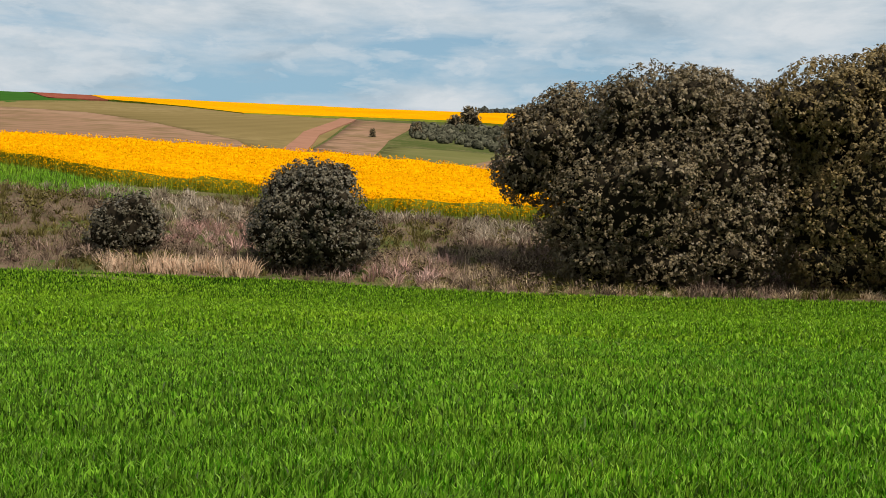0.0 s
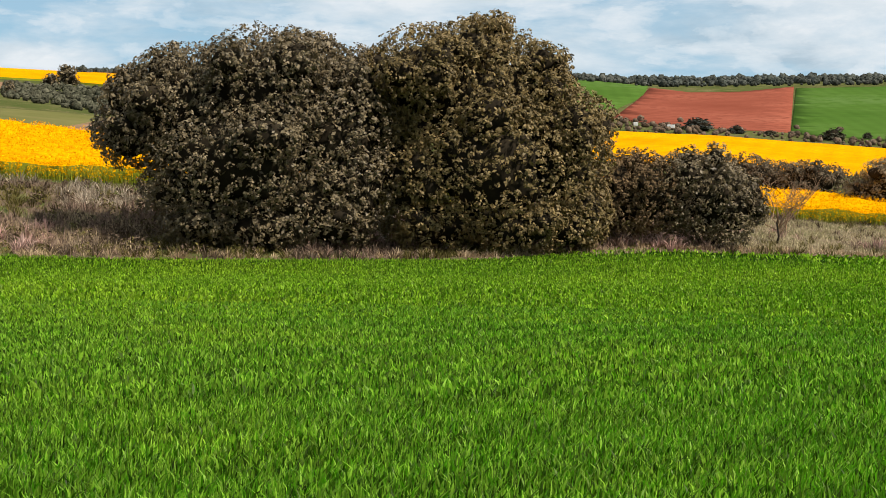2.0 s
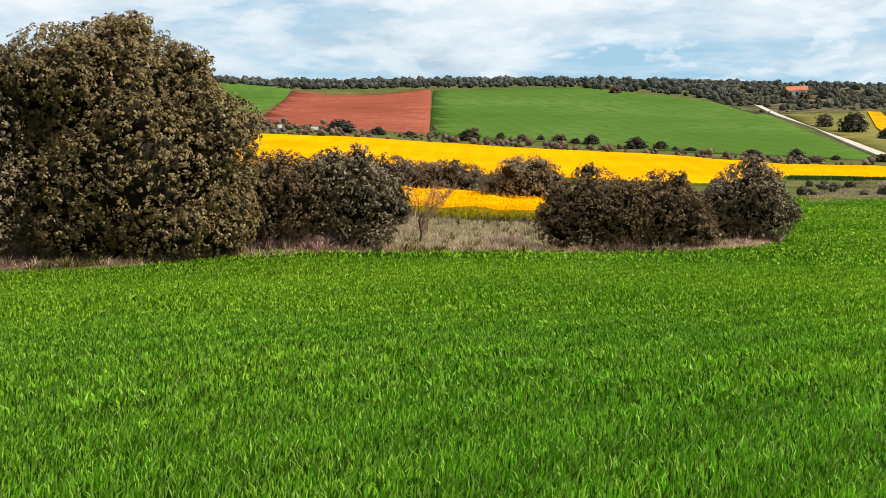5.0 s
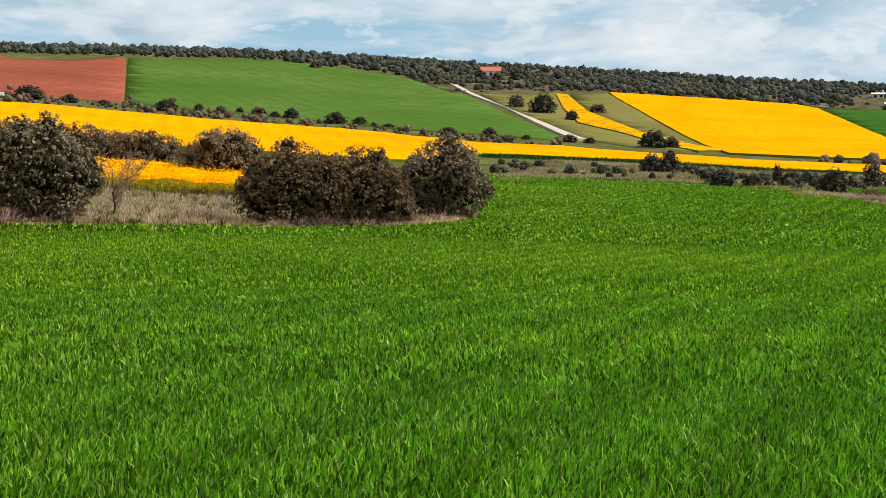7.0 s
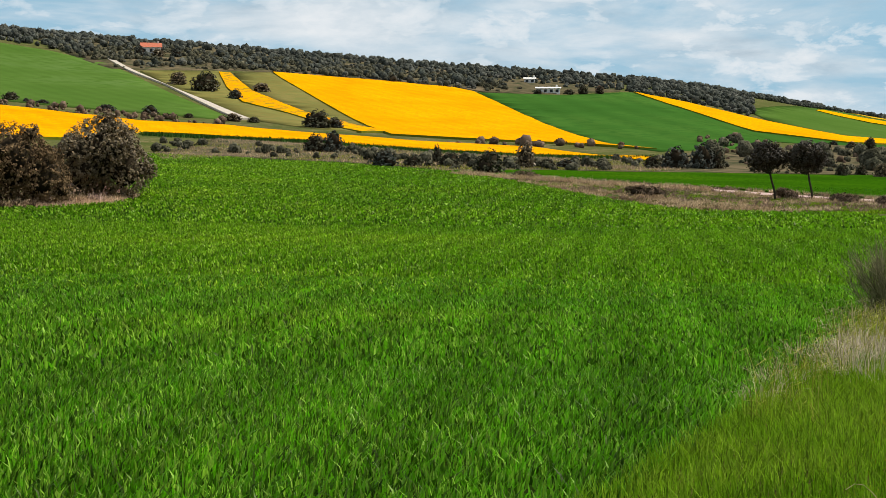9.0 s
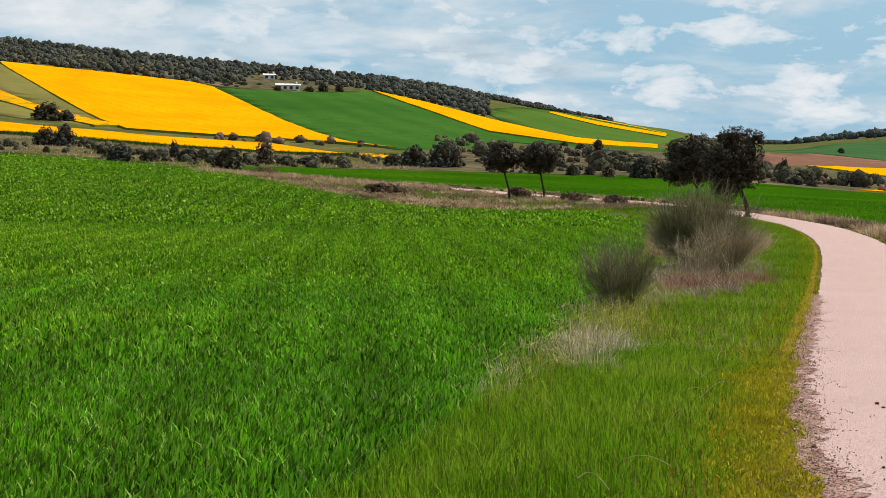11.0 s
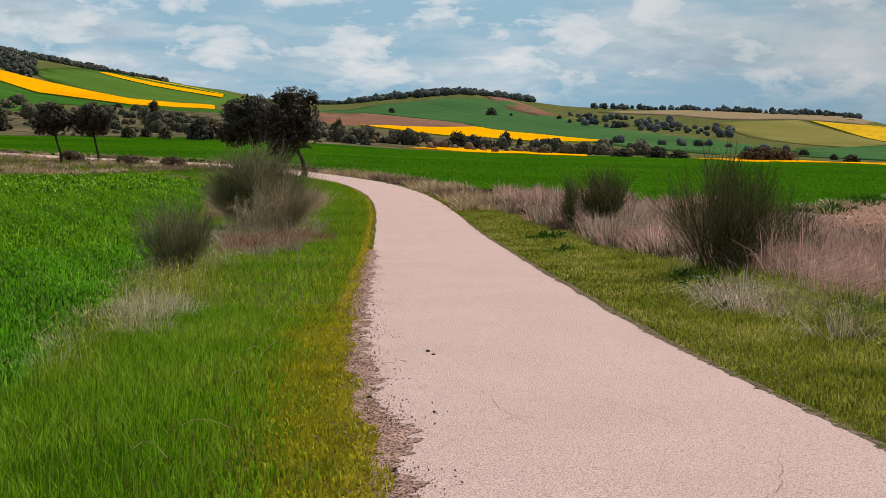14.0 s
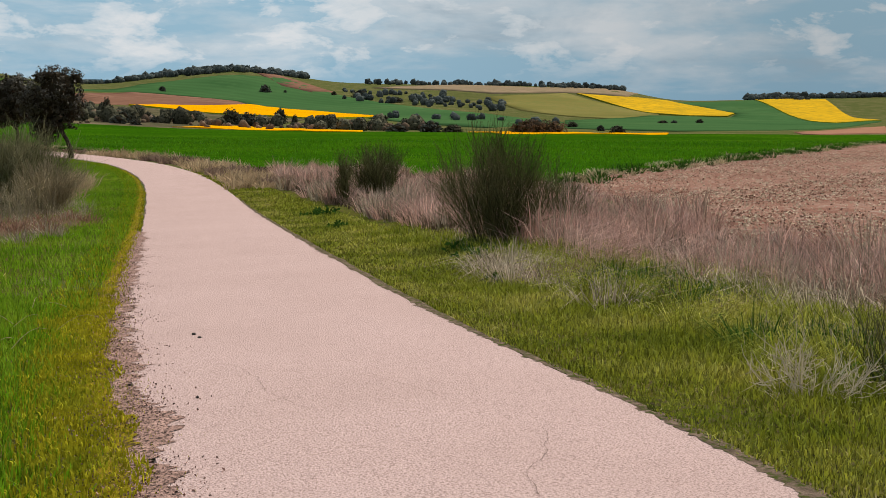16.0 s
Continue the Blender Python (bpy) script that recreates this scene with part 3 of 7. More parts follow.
WHEAT = [(-80, 40), (-40, 52), (-19.9, 59.2), (-7.5, 61.0), (4.4, 60.0), (19, 57.8), (27, 60.3), (33.5, 58.7), (43.5, 59.4), (52.1, 57.2), (59, 58.5), (65, 62.0), (69, 66.5), (73, 74), (138, 130), (145, 121.5), (141, 99), (126.5, 74.6),
         (120.5, 68), (104, 50.5), (91, 38), (84.5, 31), (80.9, 20), (72, 14.3), (59, 11.3), (32.5, 6.9), (20.2, 4.8), (13.6, 3.7), (9.3, 3.15), (6.5, 2.9), (0, 2.9), (-40, 3.5), (-80, 10)]
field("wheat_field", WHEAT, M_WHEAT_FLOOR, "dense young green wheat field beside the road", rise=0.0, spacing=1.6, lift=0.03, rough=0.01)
CLOVER = [(124, 76.5), (142, 73), (160, 62), (184, 47), (205, 34), (203, 20), (200, 8), (204, -4), (192, -22), (172, -42), (176, -68), (166, -85), (116, -59.4), (81.5, -34), (57.5, -18.8), (49, -12.6), (44, -10.4), (56, -5.6),
          (64, -0.8), (72, 1.6), (78, 4.2), (86, 8.4), (95, 13.5), (104, 21.5), (112.5, 31), (118.5, 41), (121.5, 53)]
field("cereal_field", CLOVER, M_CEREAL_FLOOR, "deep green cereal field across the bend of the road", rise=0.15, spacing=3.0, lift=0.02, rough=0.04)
STUBBLE = [(43.5, -10.8), (49, -12.8), (57.5, -19), (81.5, -34.2), (116, -59.6), (150, -110), (60, -90), (20, -40), (9, -9), (12.7, -6.9), (16.6, -7.2), (23.7, -8.2), (33, -9.6)]
field("stubble_field", STUBBLE, M_STUBBLE, "stony pinkish-brown tilled field with pale stubble", spacing=1.2, lift=0.08, rough=0.05, size=0.8)
RAPE = [(-70, 120), (-31.1, 92.5), (-25.7, 87.7), (-21.1, 83.9), (-13, 84.8), (-4.5, 82), (5.7, 83.5), (20, 82), (34, 83), (49, 84.8), (62, 83.2), (70.5, 94.5), (61.6, 105), (40, 115), (12, 121), (4, 125.1), (-2.5, 129.7), (-13.7, 132.8), (-24.3, 130.1), (-34, 126.5), (-60, 128), (-110, 150)]
field("rapeseed_field", RAPE, M_RAPE, "flowering yellow rapeseed field behind the hedge bank", rise=0.85, spacing=1.1, lift=0.0, rough=0.16, size=1.1, side=M_RAPE_STEM)

# the far fields, by their plan corners
field("olive_field", [(-99, 372), (-55, 335), (-31, 315), (-22, 315), (-15.5, 132), (-18, 131), (-27, 172), (-51, 225), (-69, 254), (-89, 264), (-150, 330), (-106, 317)], M_OLIVE_BROWN, "brownish-olive young crop on the far slope")
field("tilled_field", [(-89, 264), (-69, 254), (-51, 225), (-27, 172), (-17, 132), (-24, 131), (-34, 128), (-60, 129), (-150, 170), (-200, 300)], M_BROWN, "pale brown tilled field on the far slope")
field("tilled_field", [(-21, 312), (-6, 305), (-9, 211), (-8, 131), (-15, 132)], M_BROWN, "reddish-brown tilled field beside a red earth path")
field("earth_path", [(-17.2, 132), (-23.4, 219), (-25, 319), (-21, 313), (-20, 211), (-14.3, 131)], M_PATH, "narrow reddish earth path climbing between two fields", rise=0.15)
field("tilled_field", [(2, 140), (9, 184), (14, 171), (9, 125), (3, 127)], M_BROWN, "small brown tilled patch below the scrub", rise=0.1)
field("grass_strip", [(-8, 131), (-8, 186), (1, 190), (9, 184), (2, 140), (-2, 130)], M_STRIP, "pale green grass strip below the scrub mound")
field("rapeseed_field", [(-145, 530), (-110, 560), (-62, 560), (-36, 560), (2, 520), (22, 480), (38, 460), (32, 375), (28, 321), (16, 321), (2, 329), (-26, 323), (-48, 317), (-91, 376)], M_RAPE_ROWS, "narrow yellow rapeseed field along the hill crest", rise=0.3, rough=0.1, side=M_RAPE_STEM)
field("cereal_field", [(-190, 540), (-165, 520), (-94, 358), (-101, 301), (-190, 380), (-260, 500)], M_GREEN_DEEP, "green cereal field on the hill crest")
field("tilled_field", [(-165, 520), (-145, 530), (-106, 441), (-106, 393), (-116, 396)], M_RED, "sliver of red soil on the skyline", rise=0.2)
field("cereal_field", [(196, 503), (210, 503), (221, 463), (200, 422), (154, 347), (144, 345), (133, 342)], M_GREEN_FAR, "small bright green cereal field under the woods")
field("tilled_field", [(217, 453), (221, 428), (239, 425), (268, 437), (177, 290), (163, 299), (150, 306), (144, 323)], M_RED, "bare red soil field on the far hillside")
field("cereal_field", [(264, 429), (312, 415), (314, 420), (321, 404), (324, 350), (316, 313), (261, 238), (225, 187), (220, 184), (205, 221), (200, 256), (176, 288)], M_GREEN_FAR, "large bright green cereal field on the hillside")
field("rapeseed_field", [(60, 320), (121, 283), (150, 276), (170, 258), (186, 237), (192, 226), (193, 184), (205, 172), (209, 156), (219, 111), (209, 100), (191, 76), (211, 84), (192, 92), (186, 109), (187, 121), (186, 120), (189, 141), (182, 152), (172, 163), (150, 150), (118, 152), (80, 158), (60, 180)], M_RAPE_ROWS, "long yellow rapeseed field along the foot of the hill", rise=0.3, rough=0.1, side=M_RAPE_STEM)
field("farm_track", [(340, 341), (332, 329), (302, 288), (271, 245), (253, 219), (228, 185), (225, 186), (251, 220), (278, 255), (300, 288), (328, 327)], M_TRACK, "pale straight earth track climbing the hillside", rise=0.25)
field("grass_field", [(310, 295), (343, 291), (293, 246), (262, 215), (252, 193), (229, 156), (225, 168), (227, 184), (254, 220), (279, 255)], M_OLIVE, "olive grass field beside the pale track")
field("rapeseed_field", [(338, 287), (339, 283), (293, 237), (260, 195), (236, 154), (227, 155), (252, 193), (262, 215), (293, 246)], M_RAPE_PATCHY, "thin patchy yellow rapeseed strip on the slope", rise=0.3, rough=0.1, side=M_RAPE_STEM)
field("grass_field", [(343, 285), (360, 283), (295, 212), (256, 165), (250, 145), (234, 153), (260, 195), (293, 237)], M_OLIVE, "olive fallow strip between rapeseed fields")
field("rapeseed_field", [(360, 282), (382, 247), (387, 228), (380, 215), (297, 148), (251, 110), (246, 98), (244, 117), (235, 135), (229, 149), (281, 202)], M_RAPE_ROWS, "broad yellow rapeseed field on the hillside", rise=0.3, rough=0.1, side=M_RAPE_STEM)
field("cereal_field", [(380, 215), (406, 195), (445, 191), (399, 154), (342, 115), (320, 97), (285, 91), (240, 95), (251, 110), (297, 148)], M_GREEN_DEEP, "deep green cereal field below the white house")
field("rapeseed_field", [(451, 189), (438, 163), (410, 127), (395, 99), (445, 83), (408, 76), (357, 89), (348, 111), (402, 149)], M_RAPE_ROWS, "long yellow rapeseed field sweeping down the slope", rise=0.3, rough=0.1, side=M_RAPE_STEM)
field("cereal_field", [(452, 190), (404, 149), (350, 111), (358, 88), (410, 75), (392, 66), (335, 84), (318, 97), (342, 116), (399, 155), (445, 192)], M_GREEN_DEEP, "narrow green margin below a rapeseed field", rise=-0.05)
field("cereal_field", [(454, 148), (644, 174), (750, 186), (752, 170), (700, 143), (690, 124), (635, 104), (455, 84), (399, 100), (415, 127)], M_GREEN_FAR, "green field below the wooded crest")
field("rapeseed_field", [(562, 153), (612, 163), (600, 146), (602, 127), (597, 107), (548, 99), (550, 113), (538, 125), (549, 142)], M_RAPE, "thin yellow rapeseed strip high on the slope", rise=0.3, rough=0.1, side=M_RAPE_STEM)
field("rapeseed_field", [(690, 177), (648, 150), (648, 131), (605, 108), (622, 113), (668, 136), (672, 156)], M_RAPE_THIN, "very thin yellow strip along the hill crest", rise=0.3, rough=0.1, side=M_RAPE_STEM)
field("tilled_field", [(513, 60), (618, 47), (586, 0), (545, -14), (547, 4), (431, 31), (395, 46)], M_RED_BROWN, "reddish-brown tilled field on the distant hill")
field("rapeseed_field", [(423, 33), (564, -5), (482, -36), (435, -48), (391, -23), (403, -5), (394, 6), (416, 20)], M_RAPE, "distant yellow rapeseed field in the valley", rise=0.3, rough=0.1, side=M_RAPE_STEM)
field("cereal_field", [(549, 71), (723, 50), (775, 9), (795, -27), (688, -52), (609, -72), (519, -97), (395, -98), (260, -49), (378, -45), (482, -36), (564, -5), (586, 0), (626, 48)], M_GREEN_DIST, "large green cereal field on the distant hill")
field("tilled_field", [(834, -13), (843, -25), (713, -51), (688, -40), (720, -24)], M_RED_BROWN, "dark red-brown tilled field on the distant hill")
field("dry_field", [(776, -78), (821, -108), (868, -140), (817, -185), (822, -252), (722, -215), (742, -185), (724, -139), (760, -122)], M_DRY_FIELD, "dry tan field along the distant hilltop")
field("grass_field", [(690, -129), (735, -183), (665, -180), (559, -182), (475, -135), (509, -127), (566, -121)], M_OLIVE, "pale olive field on the distant slope")
field("rapeseed_field", [(729, -188), (705, -204), (756, -249), (584, -225), (543, -206), (531, -185), (561, -178)], M_RAPE_THIN, "distant thin yellow rapeseed field on the slope", rise=0.3, rough=0.1, side=M_RAPE_STEM)
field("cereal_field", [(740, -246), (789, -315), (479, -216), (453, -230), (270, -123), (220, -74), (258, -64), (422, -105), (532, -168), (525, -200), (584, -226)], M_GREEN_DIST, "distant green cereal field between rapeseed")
field("rapeseed_field", [(777, -312), (737, -339), (516, -250), (465, -236), (426, -200), (479, -216)], M_RAPE_THIN, "distant yellow rapeseed field below a dark wood", rise=0.3, rough=0.1, side=M_RAPE_STEM)
field("rapeseed_field", [(213, 10), (255, 0), (204, -19), (185, -17), (209, 0)], M_RAPE, "thin yellow rapeseed strip beyond the green field", rise=0.1, rough=0.12)
field("rapeseed_field", [(185, -32), (185, -38), (178, -59), (167, -55), (165, -34)], M_RAPE, "thin yellow rapeseed strip at the valley edge", rise=0.1, rough=0.12)
field("tilled_field", [(214, -93), (319, -163), (193, -99), (181, -80)], M_PATH, "strip of red tilled soil in the valley")

field("scrub_slope", [(420, 500), (360, 400), (318, 330), (303, 300), (340, 294), (356, 288), (384, 252), (392, 226), (384, 213), (410, 199), (450, 194), (520, 222), (660, 190), (760, 160), (780, 230), (640, 300), (520, 400)], M_SCRUB, "grey-brown scrubby hillside under scattered oaks", category="scrub")
field("scrub_slope", [(128, 118), (140, 131), (178, 152), (183, 140), (184, 120), (190, 105), (205, 88), (186, 68), (165, 64), (143, 75), (127, 78), (128, 74), (142, 99), (146, 122)], M_SCRUB, "mottled scrubby strip between wheat and rapeseed", category="scrub", spacing=4)

field("scrub_slope", [(143, 76), (161, 65), (186, 50), (208, 36), (206, 20), (203, 8), (207, -4), (260, 0), (300, -8), (385, -20), (400, -5), (392, 6), (410, 22), (393, 45), (380, 75), (345, 84), (320, 92), (285, 86), (240, 90), (205, 84), (186, 68)], M_SCRUB, "grey-brown scrubby valley floor behind the cereal field", rise=-0.04, category="scrub", spacing=6)

# ---- road ----
ROAD = curve_through([(-30, -5.2), (-12, -2.9), (0, -1.55), (6, -1.05), (10, -0.55), (14, -0.22), (19, 0.06), (29, 0.62), (45, 1.62), (55, 2.5), (63, 3.6), (71, 5.3), (78, 7.9), (86, 11.9), (94, 16.8), (101.5, 23), (108.5, 31.2), (113.5, 38), (117, 46), (119.6, 57), (122, 67), (127, 78)], 0.25)


def road_strip(centre, half_left, half_right, lift, ragged):
    verts, faces = [], []
    n = len(centre)
    for i, (x, y) in enumerate(centre):
        x0, y0 = centre[max(0, i - 1)]
        x1, y1 = centre[min(n - 1, i + 1)]
        d = Vector((x1 - x0, y1 - y0)).normalized()
        side = Vector((-d.y, d.x))
        wl = half_left + ragged * (0.6 * noise.noise((i * 0.11, 0, 1)) + 0.5 * noise.noise((i * 0.41, 3, 1)))
        wr = half_right + 0.45 * ragged * (0.8 * noise.noise((i * 0.10, 9, 1)) + 0.9 * noise.noise((i * 0.37, 7, 1)) + 0.8 * noise.noise((i * 0.83, 5, 1)))
        wr -= 0.03 * max(0.0, min(1.0, (9 - x) / 4))
        for k, s in enumerate((wl, wl - 0.05, wl * 0.5, 0, -wr * 0.5, -wr + 0.05, -wr)):
            px, py = x + side.x * s, y + side.y * s
            camber = 0.02 * (1 - (s / half_left) ** 2)
            z = float(terrain(px, py)) + (lift + camber if 0 < k < 6 else -0.06)
            verts.append((px, py, z))
        if i:
            a, b = (i - 1) * 7, i * 7
            faces += [(a + k + 1, b + k + 1, b + k, a + k)[::-1] for k in range(6)]
    return mesh_from("road", verts, faces, [M_ROAD], smooth=False)


tagged(new("road", road_strip(ROAD, 1.40, 1.36, 0.035, 0.06)), "narrow pinkish chip-sealed country road curving through fields", "road", kind="structure")

# ---- verge turf under the grass ----
field("verge", [(-30, -3.75), (-12, -1.5), (0, -0.17), (2, -0.02), (6, 0.45), (10, 0.95), (14, 1.25), (19, 1.5), (29, 2.05), (45, 3.05), (55, 3.95), (63, 5.0), (71, 6.7), (77, 9.2), (80.5, 17), (72, 14.3), (59, 11.3), (32.5, 6.9), (20.2, 4.8), (13.6, 3.7), (9.3, 3.15), (6.5, 2.9), (0, 2.9), (-30, 3.3)], M_VERGE_FLOOR, "green turf verge between road and wheat", spacing=0.7, lift=0.015, rough=0.02, category="verge", size=0.5)
field("verge", [(-30, -6.7), (-12, -4.35), (0, -2.98), (2, -2.8), (5.6, -2.45), (7.2, -2.25), (10, -1.95), (15.7, -1.62), (29, -0.8), (45, 0.2), (62, 2.0), (66, 1.2), (45, -2.2), (34, -3.2), (22, -4.2), (16, -5.2), (12, -5.6), (9, -6), (7, -7), (2, -8), (-30, -13)], M_VERGE_FLOOR, "green turf verge beside the ditch", spacing=0.7, lift=0.015, rough=0.02, category="verge", size=0.5)


def ragged_strip(name, x0, x1, s0, s1, jag, lift, mat, label, seed, category="verge", soft_edge=0.0, side=1):
    """A strip along the road's left (side 1) or right (side -1) edge between two offsets from its middle, with a torn inner edge."""
    c = np.array([p for p in ROAD if x0 - 1 < p[0] < x1 + 1])
    d = np.gradient(c, axis=0)
    ln = np.concatenate([[0], np.cumsum(np.hypot(*np.diff(c, axis=0).T))])
    u = np.arange(0, ln[-1], 0.03)
    cx, cy = np.interp(u, ln, c[:, 0]), np.interp(u, ln, c[:, 1])
    dx, dy = np.interp(u, ln, d[:, 0]), np.interp(u, ln, d[:, 1])
    q = np.hypot(dx, dy)
    nx, ny = -dy / q * side, dx / q * side
    verts, faces = [], []
    for i in range(len(u)):
        t = noise.noise((u[i] * 0.9, seed, 0)) * 0.7 + noise.noise((u[i] * 2.4, seed, 3)) * 0.6 + noise.noise((u[i] * 7.0, seed, 5)) * 0.6 + noise.noise((u[i] * 19.0, seed, 6)) * 0.7
        fade = min(1.0, (i + 1) / 20, (len(u) - i) / 60)
        a = s1 - max(0.01, s1 - s0 + jag * t) * fade
        if side < 0:
            a = min(a, 1.31) - 0.03 * max(0.0, min(1.0, (9 - cx[i]) / 4))
        b = s1 + soft_edge * (0.7 * noise.noise((u[i] * 1.3, seed, 11)) + 0.5 * noise.noise((u[i] * 5.0, seed, 13)))
        for s in (a, (a + b) / 2, b):
            px, py = cx[i] + nx[i] * s, cy[i] + ny[i] * s
            camber = 0.035 + 0.02 * (1 - (s / 1.36) ** 2) if s < 1.36 else 0.035 - 0.1 * (s - 1.36)
            verts.append((px, py, float(terrain(px, py)) + ((-0.02 if side > 0 else 0.014) if soft_edge and s == b else max(camber, 0.02) + lift)))
        if i:
            k = 3 * i
            faces += [(k - 3, k, k + 1, k - 2)[::-side], (k - 2, k + 1, k + 2, k - 1)[::-side]]
    return tagged(new(name, mesh_from(name, verts, faces, [mat])), label, category, kind="structure")


ragged_strip("gravel_edge", -12, 27, 1.28, 1.55, 0.18, 0.004, M_GRAVEL, "crumbled reddish gravel along the road's edge", 1.0)
ragged_strip("dirt_edge", -12, 40, 1.30, 1.44, 0.07, 0.003, M_EDGE, "dark ragged dirt along the road's far edge", 7.0, soft_edge=0.05, side=-1)
ragged_strip("moss_edge", -12, 66, 1.47, 1.72, 0.12, 0.010, M_MOSS_FLOOR, "yellow-brown mossy turf along the road's edge", 4.0, soft_edge=0.16)
BANK_FOOT = [(-45, 53), (-19.9, 59.6), (-7.5, 61.4), (4.4, 60.4), (19, 58.2), (27, 60.7), (33.5, 59.1), (43.5, 59.8), (52.1, 57.6), (60, 59.5), (66, 63), (72, 73), (66, 80), (62, 82.5), (49, 83.5), (34, 81.5), (20, 80.8), (5.7, 82), (-4.5, 80.5), (-13, 83), (-21.1, 80), (-32, 80), (-50, 80)]
field("field_bank", BANK_FOOT, M_BANK_FLOOR, "dry pinkish-brown litter on the uneven field bank", spacing=1.0, lift=0.02, rough=0.10, category="bank", size=1.6)

# ---- trees and bushes ----
def leaves(centres, spread, per, size, gen, squash=1.0, outward=None):
    """Leaf blades in bunches: centres (n, 3), spread of a bunch, blades a bunch, blade length. Returns verts and quad loops."""
    n = len(centres) * per
    c = np.repeat(centres, per, 0)
    off = gen.normal(0, 1, (n, 3))
    off *= (spread * gen.uniform(0.3, 1.0, (n, 1)) ** 0.5) / np.linalg.norm(off, axis=1, keepdims=True)
    off[:, 2] *= squash
    p = c + off
    a = gen.normal(0, 1, (n, 3))
    if outward is None:
        b = np.cross(a, gen.normal(0, 1, (n, 3)))
    else:
        face = np.repeat(outward, per, 0) * 0.8 + off / max(spread, 1e-6) * 0.8 + gen.normal(0, 0.45, (n, 3)) + np.array([0, 0, 0.35])
        b = np.cross(a, face)
        b /= np.linalg.norm(b, axis=1, keepdims=True)
        a = np.cross(face, b)
    a /= np.linalg.norm(a, axis=1, keepdims=True)
    b /= np.linalg.norm(b, axis=1, keepdims=True)
    s = size * gen.uniform(0.6, 1.3, (n, 1))
    v = np.stack([p - a * s * 0.5, p + b * s * 0.28, p + a * s * 0.5, p - b * s * 0.28], 1).reshape(-1, 3)
    return v, np.arange(n * 4)


def lobe_points(lobes, count, gen, deep=0.82):
    """Points scattered on the outer skin of overlapping ellipsoids, and the way out from each."""
    L = np.array(lobes, dtype=float)
    area = (L[:, 3] * L[:, 4] + L[:, 3] * L[:, 5] + L[:, 4] * L[:, 5])
    out = []
    while len(out) < count:
        k = gen.choice(len(L), size=count, p=area / area.sum())
        d = gen.normal(0, 1, (count, 3))
        d /= np.linalg.norm(d, axis=1, keepdims=True)
        q = L[k, :3] + d * L[k, 3:] * gen.uniform(0.86, 1.02, (count, 1))
        depth = np.min(np.linalg.norm((q[:, None] - L[None, :, :3]) / L[None, :, 3:], axis=2), axis=1)
        d = d / L[k, 3:]
        d /= np.linalg.norm(d, axis=1, keepdims=True)
        out += list(np.hstack([q, d])[(depth > deep) & (q[:, 2] > 0.12)])
    out = np.array(out[:count])
    return out[:, :3], out[:, 3:]


ICO = bmesh.new()
bmesh.ops.create_icosphere(ICO, subdivisions=2, radius=1.0)
ICO_V = np.array([v.co[:] for v in ICO.verts])
ICO_F = np.array([[v.index for v in f.verts] for f in ICO.faces])
ICO.free()


def domes(centres, ways, radius, per, size, gen):
    """Leaf clumps: each a little dome of blades that face outward from the clump's middle. Returns verts and quad loops."""
    n = len(centres) * per
    w = np.repeat(ways, per, 0)
    d = w * 0.75 + gen.normal(0, 0.62, (n, 3))
    d /= np.linalg.norm(d, axis=1, keepdims=True)
    r = np.repeat(radius * gen.uniform(0.6, 1.35, len(centres)), per)[:, None]
    p = np.repeat(centres, per, 0) + d * r * gen.uniform(0.65, 1.10, (n, 1))
    face = d + 0.35 * w + gen.normal(0, 0.38, (n, 3)) + np.array([0, 0, 0.25])
    b = np.cross(gen.normal(0, 1, (n, 3)), face)
    b /= np.linalg.norm(b, axis=1, keepdims=True)
    a = np.cross(face, b)
    a /= np.linalg.norm(a, axis=1, keepdims=True)
    s = size * gen.uniform(0.6, 1.35, (n, 1))
    v = np.stack([p - a * s * 0.5, p + b * s * 0.3, p + a * s * 0.5, p - b * s * 0.3], 1).reshape(-1, 3)
    return v, np.arange(n * 4)


def crown_data(name, lobes, bunches, spread, per, size, mat, gen, core=0.7, deep=0.82):
    """A crown of leaf clumps over overlapping lobes, with sparser leaves inside and dark balls in the large lobes that
    stand for the inner shade.
    """
    cs, ways = lobe_points(lobes, bunches, gen, deep)
    v, l = domes(cs, ways, spread, per, size, gen)
    inner, iw = lobe_points([(*lo[:3], *(0.84 * q for q in lo[3:])) for lo in lobes], bunches, gen, deep - 0.12)
    iv, il = leaves(inner, spread * 1.1, max(3, per // 8), size * 1.8, gen, 0.8)
    v, l = np.vstack([v, iv]), np.arange(len(v) + len(iv))
    sizes = [4] * (len(l) // 4)
    vs, ls = [v], [l]
    base = len(v)
    widest = max(lo[3] for lo in lobes)
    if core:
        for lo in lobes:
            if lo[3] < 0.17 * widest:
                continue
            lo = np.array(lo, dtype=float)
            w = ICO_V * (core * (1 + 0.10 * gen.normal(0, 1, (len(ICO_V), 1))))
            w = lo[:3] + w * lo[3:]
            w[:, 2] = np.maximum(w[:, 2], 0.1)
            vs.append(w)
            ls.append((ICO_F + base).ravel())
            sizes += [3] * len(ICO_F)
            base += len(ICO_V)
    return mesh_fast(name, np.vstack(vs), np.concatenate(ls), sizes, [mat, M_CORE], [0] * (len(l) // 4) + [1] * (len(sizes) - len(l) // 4))


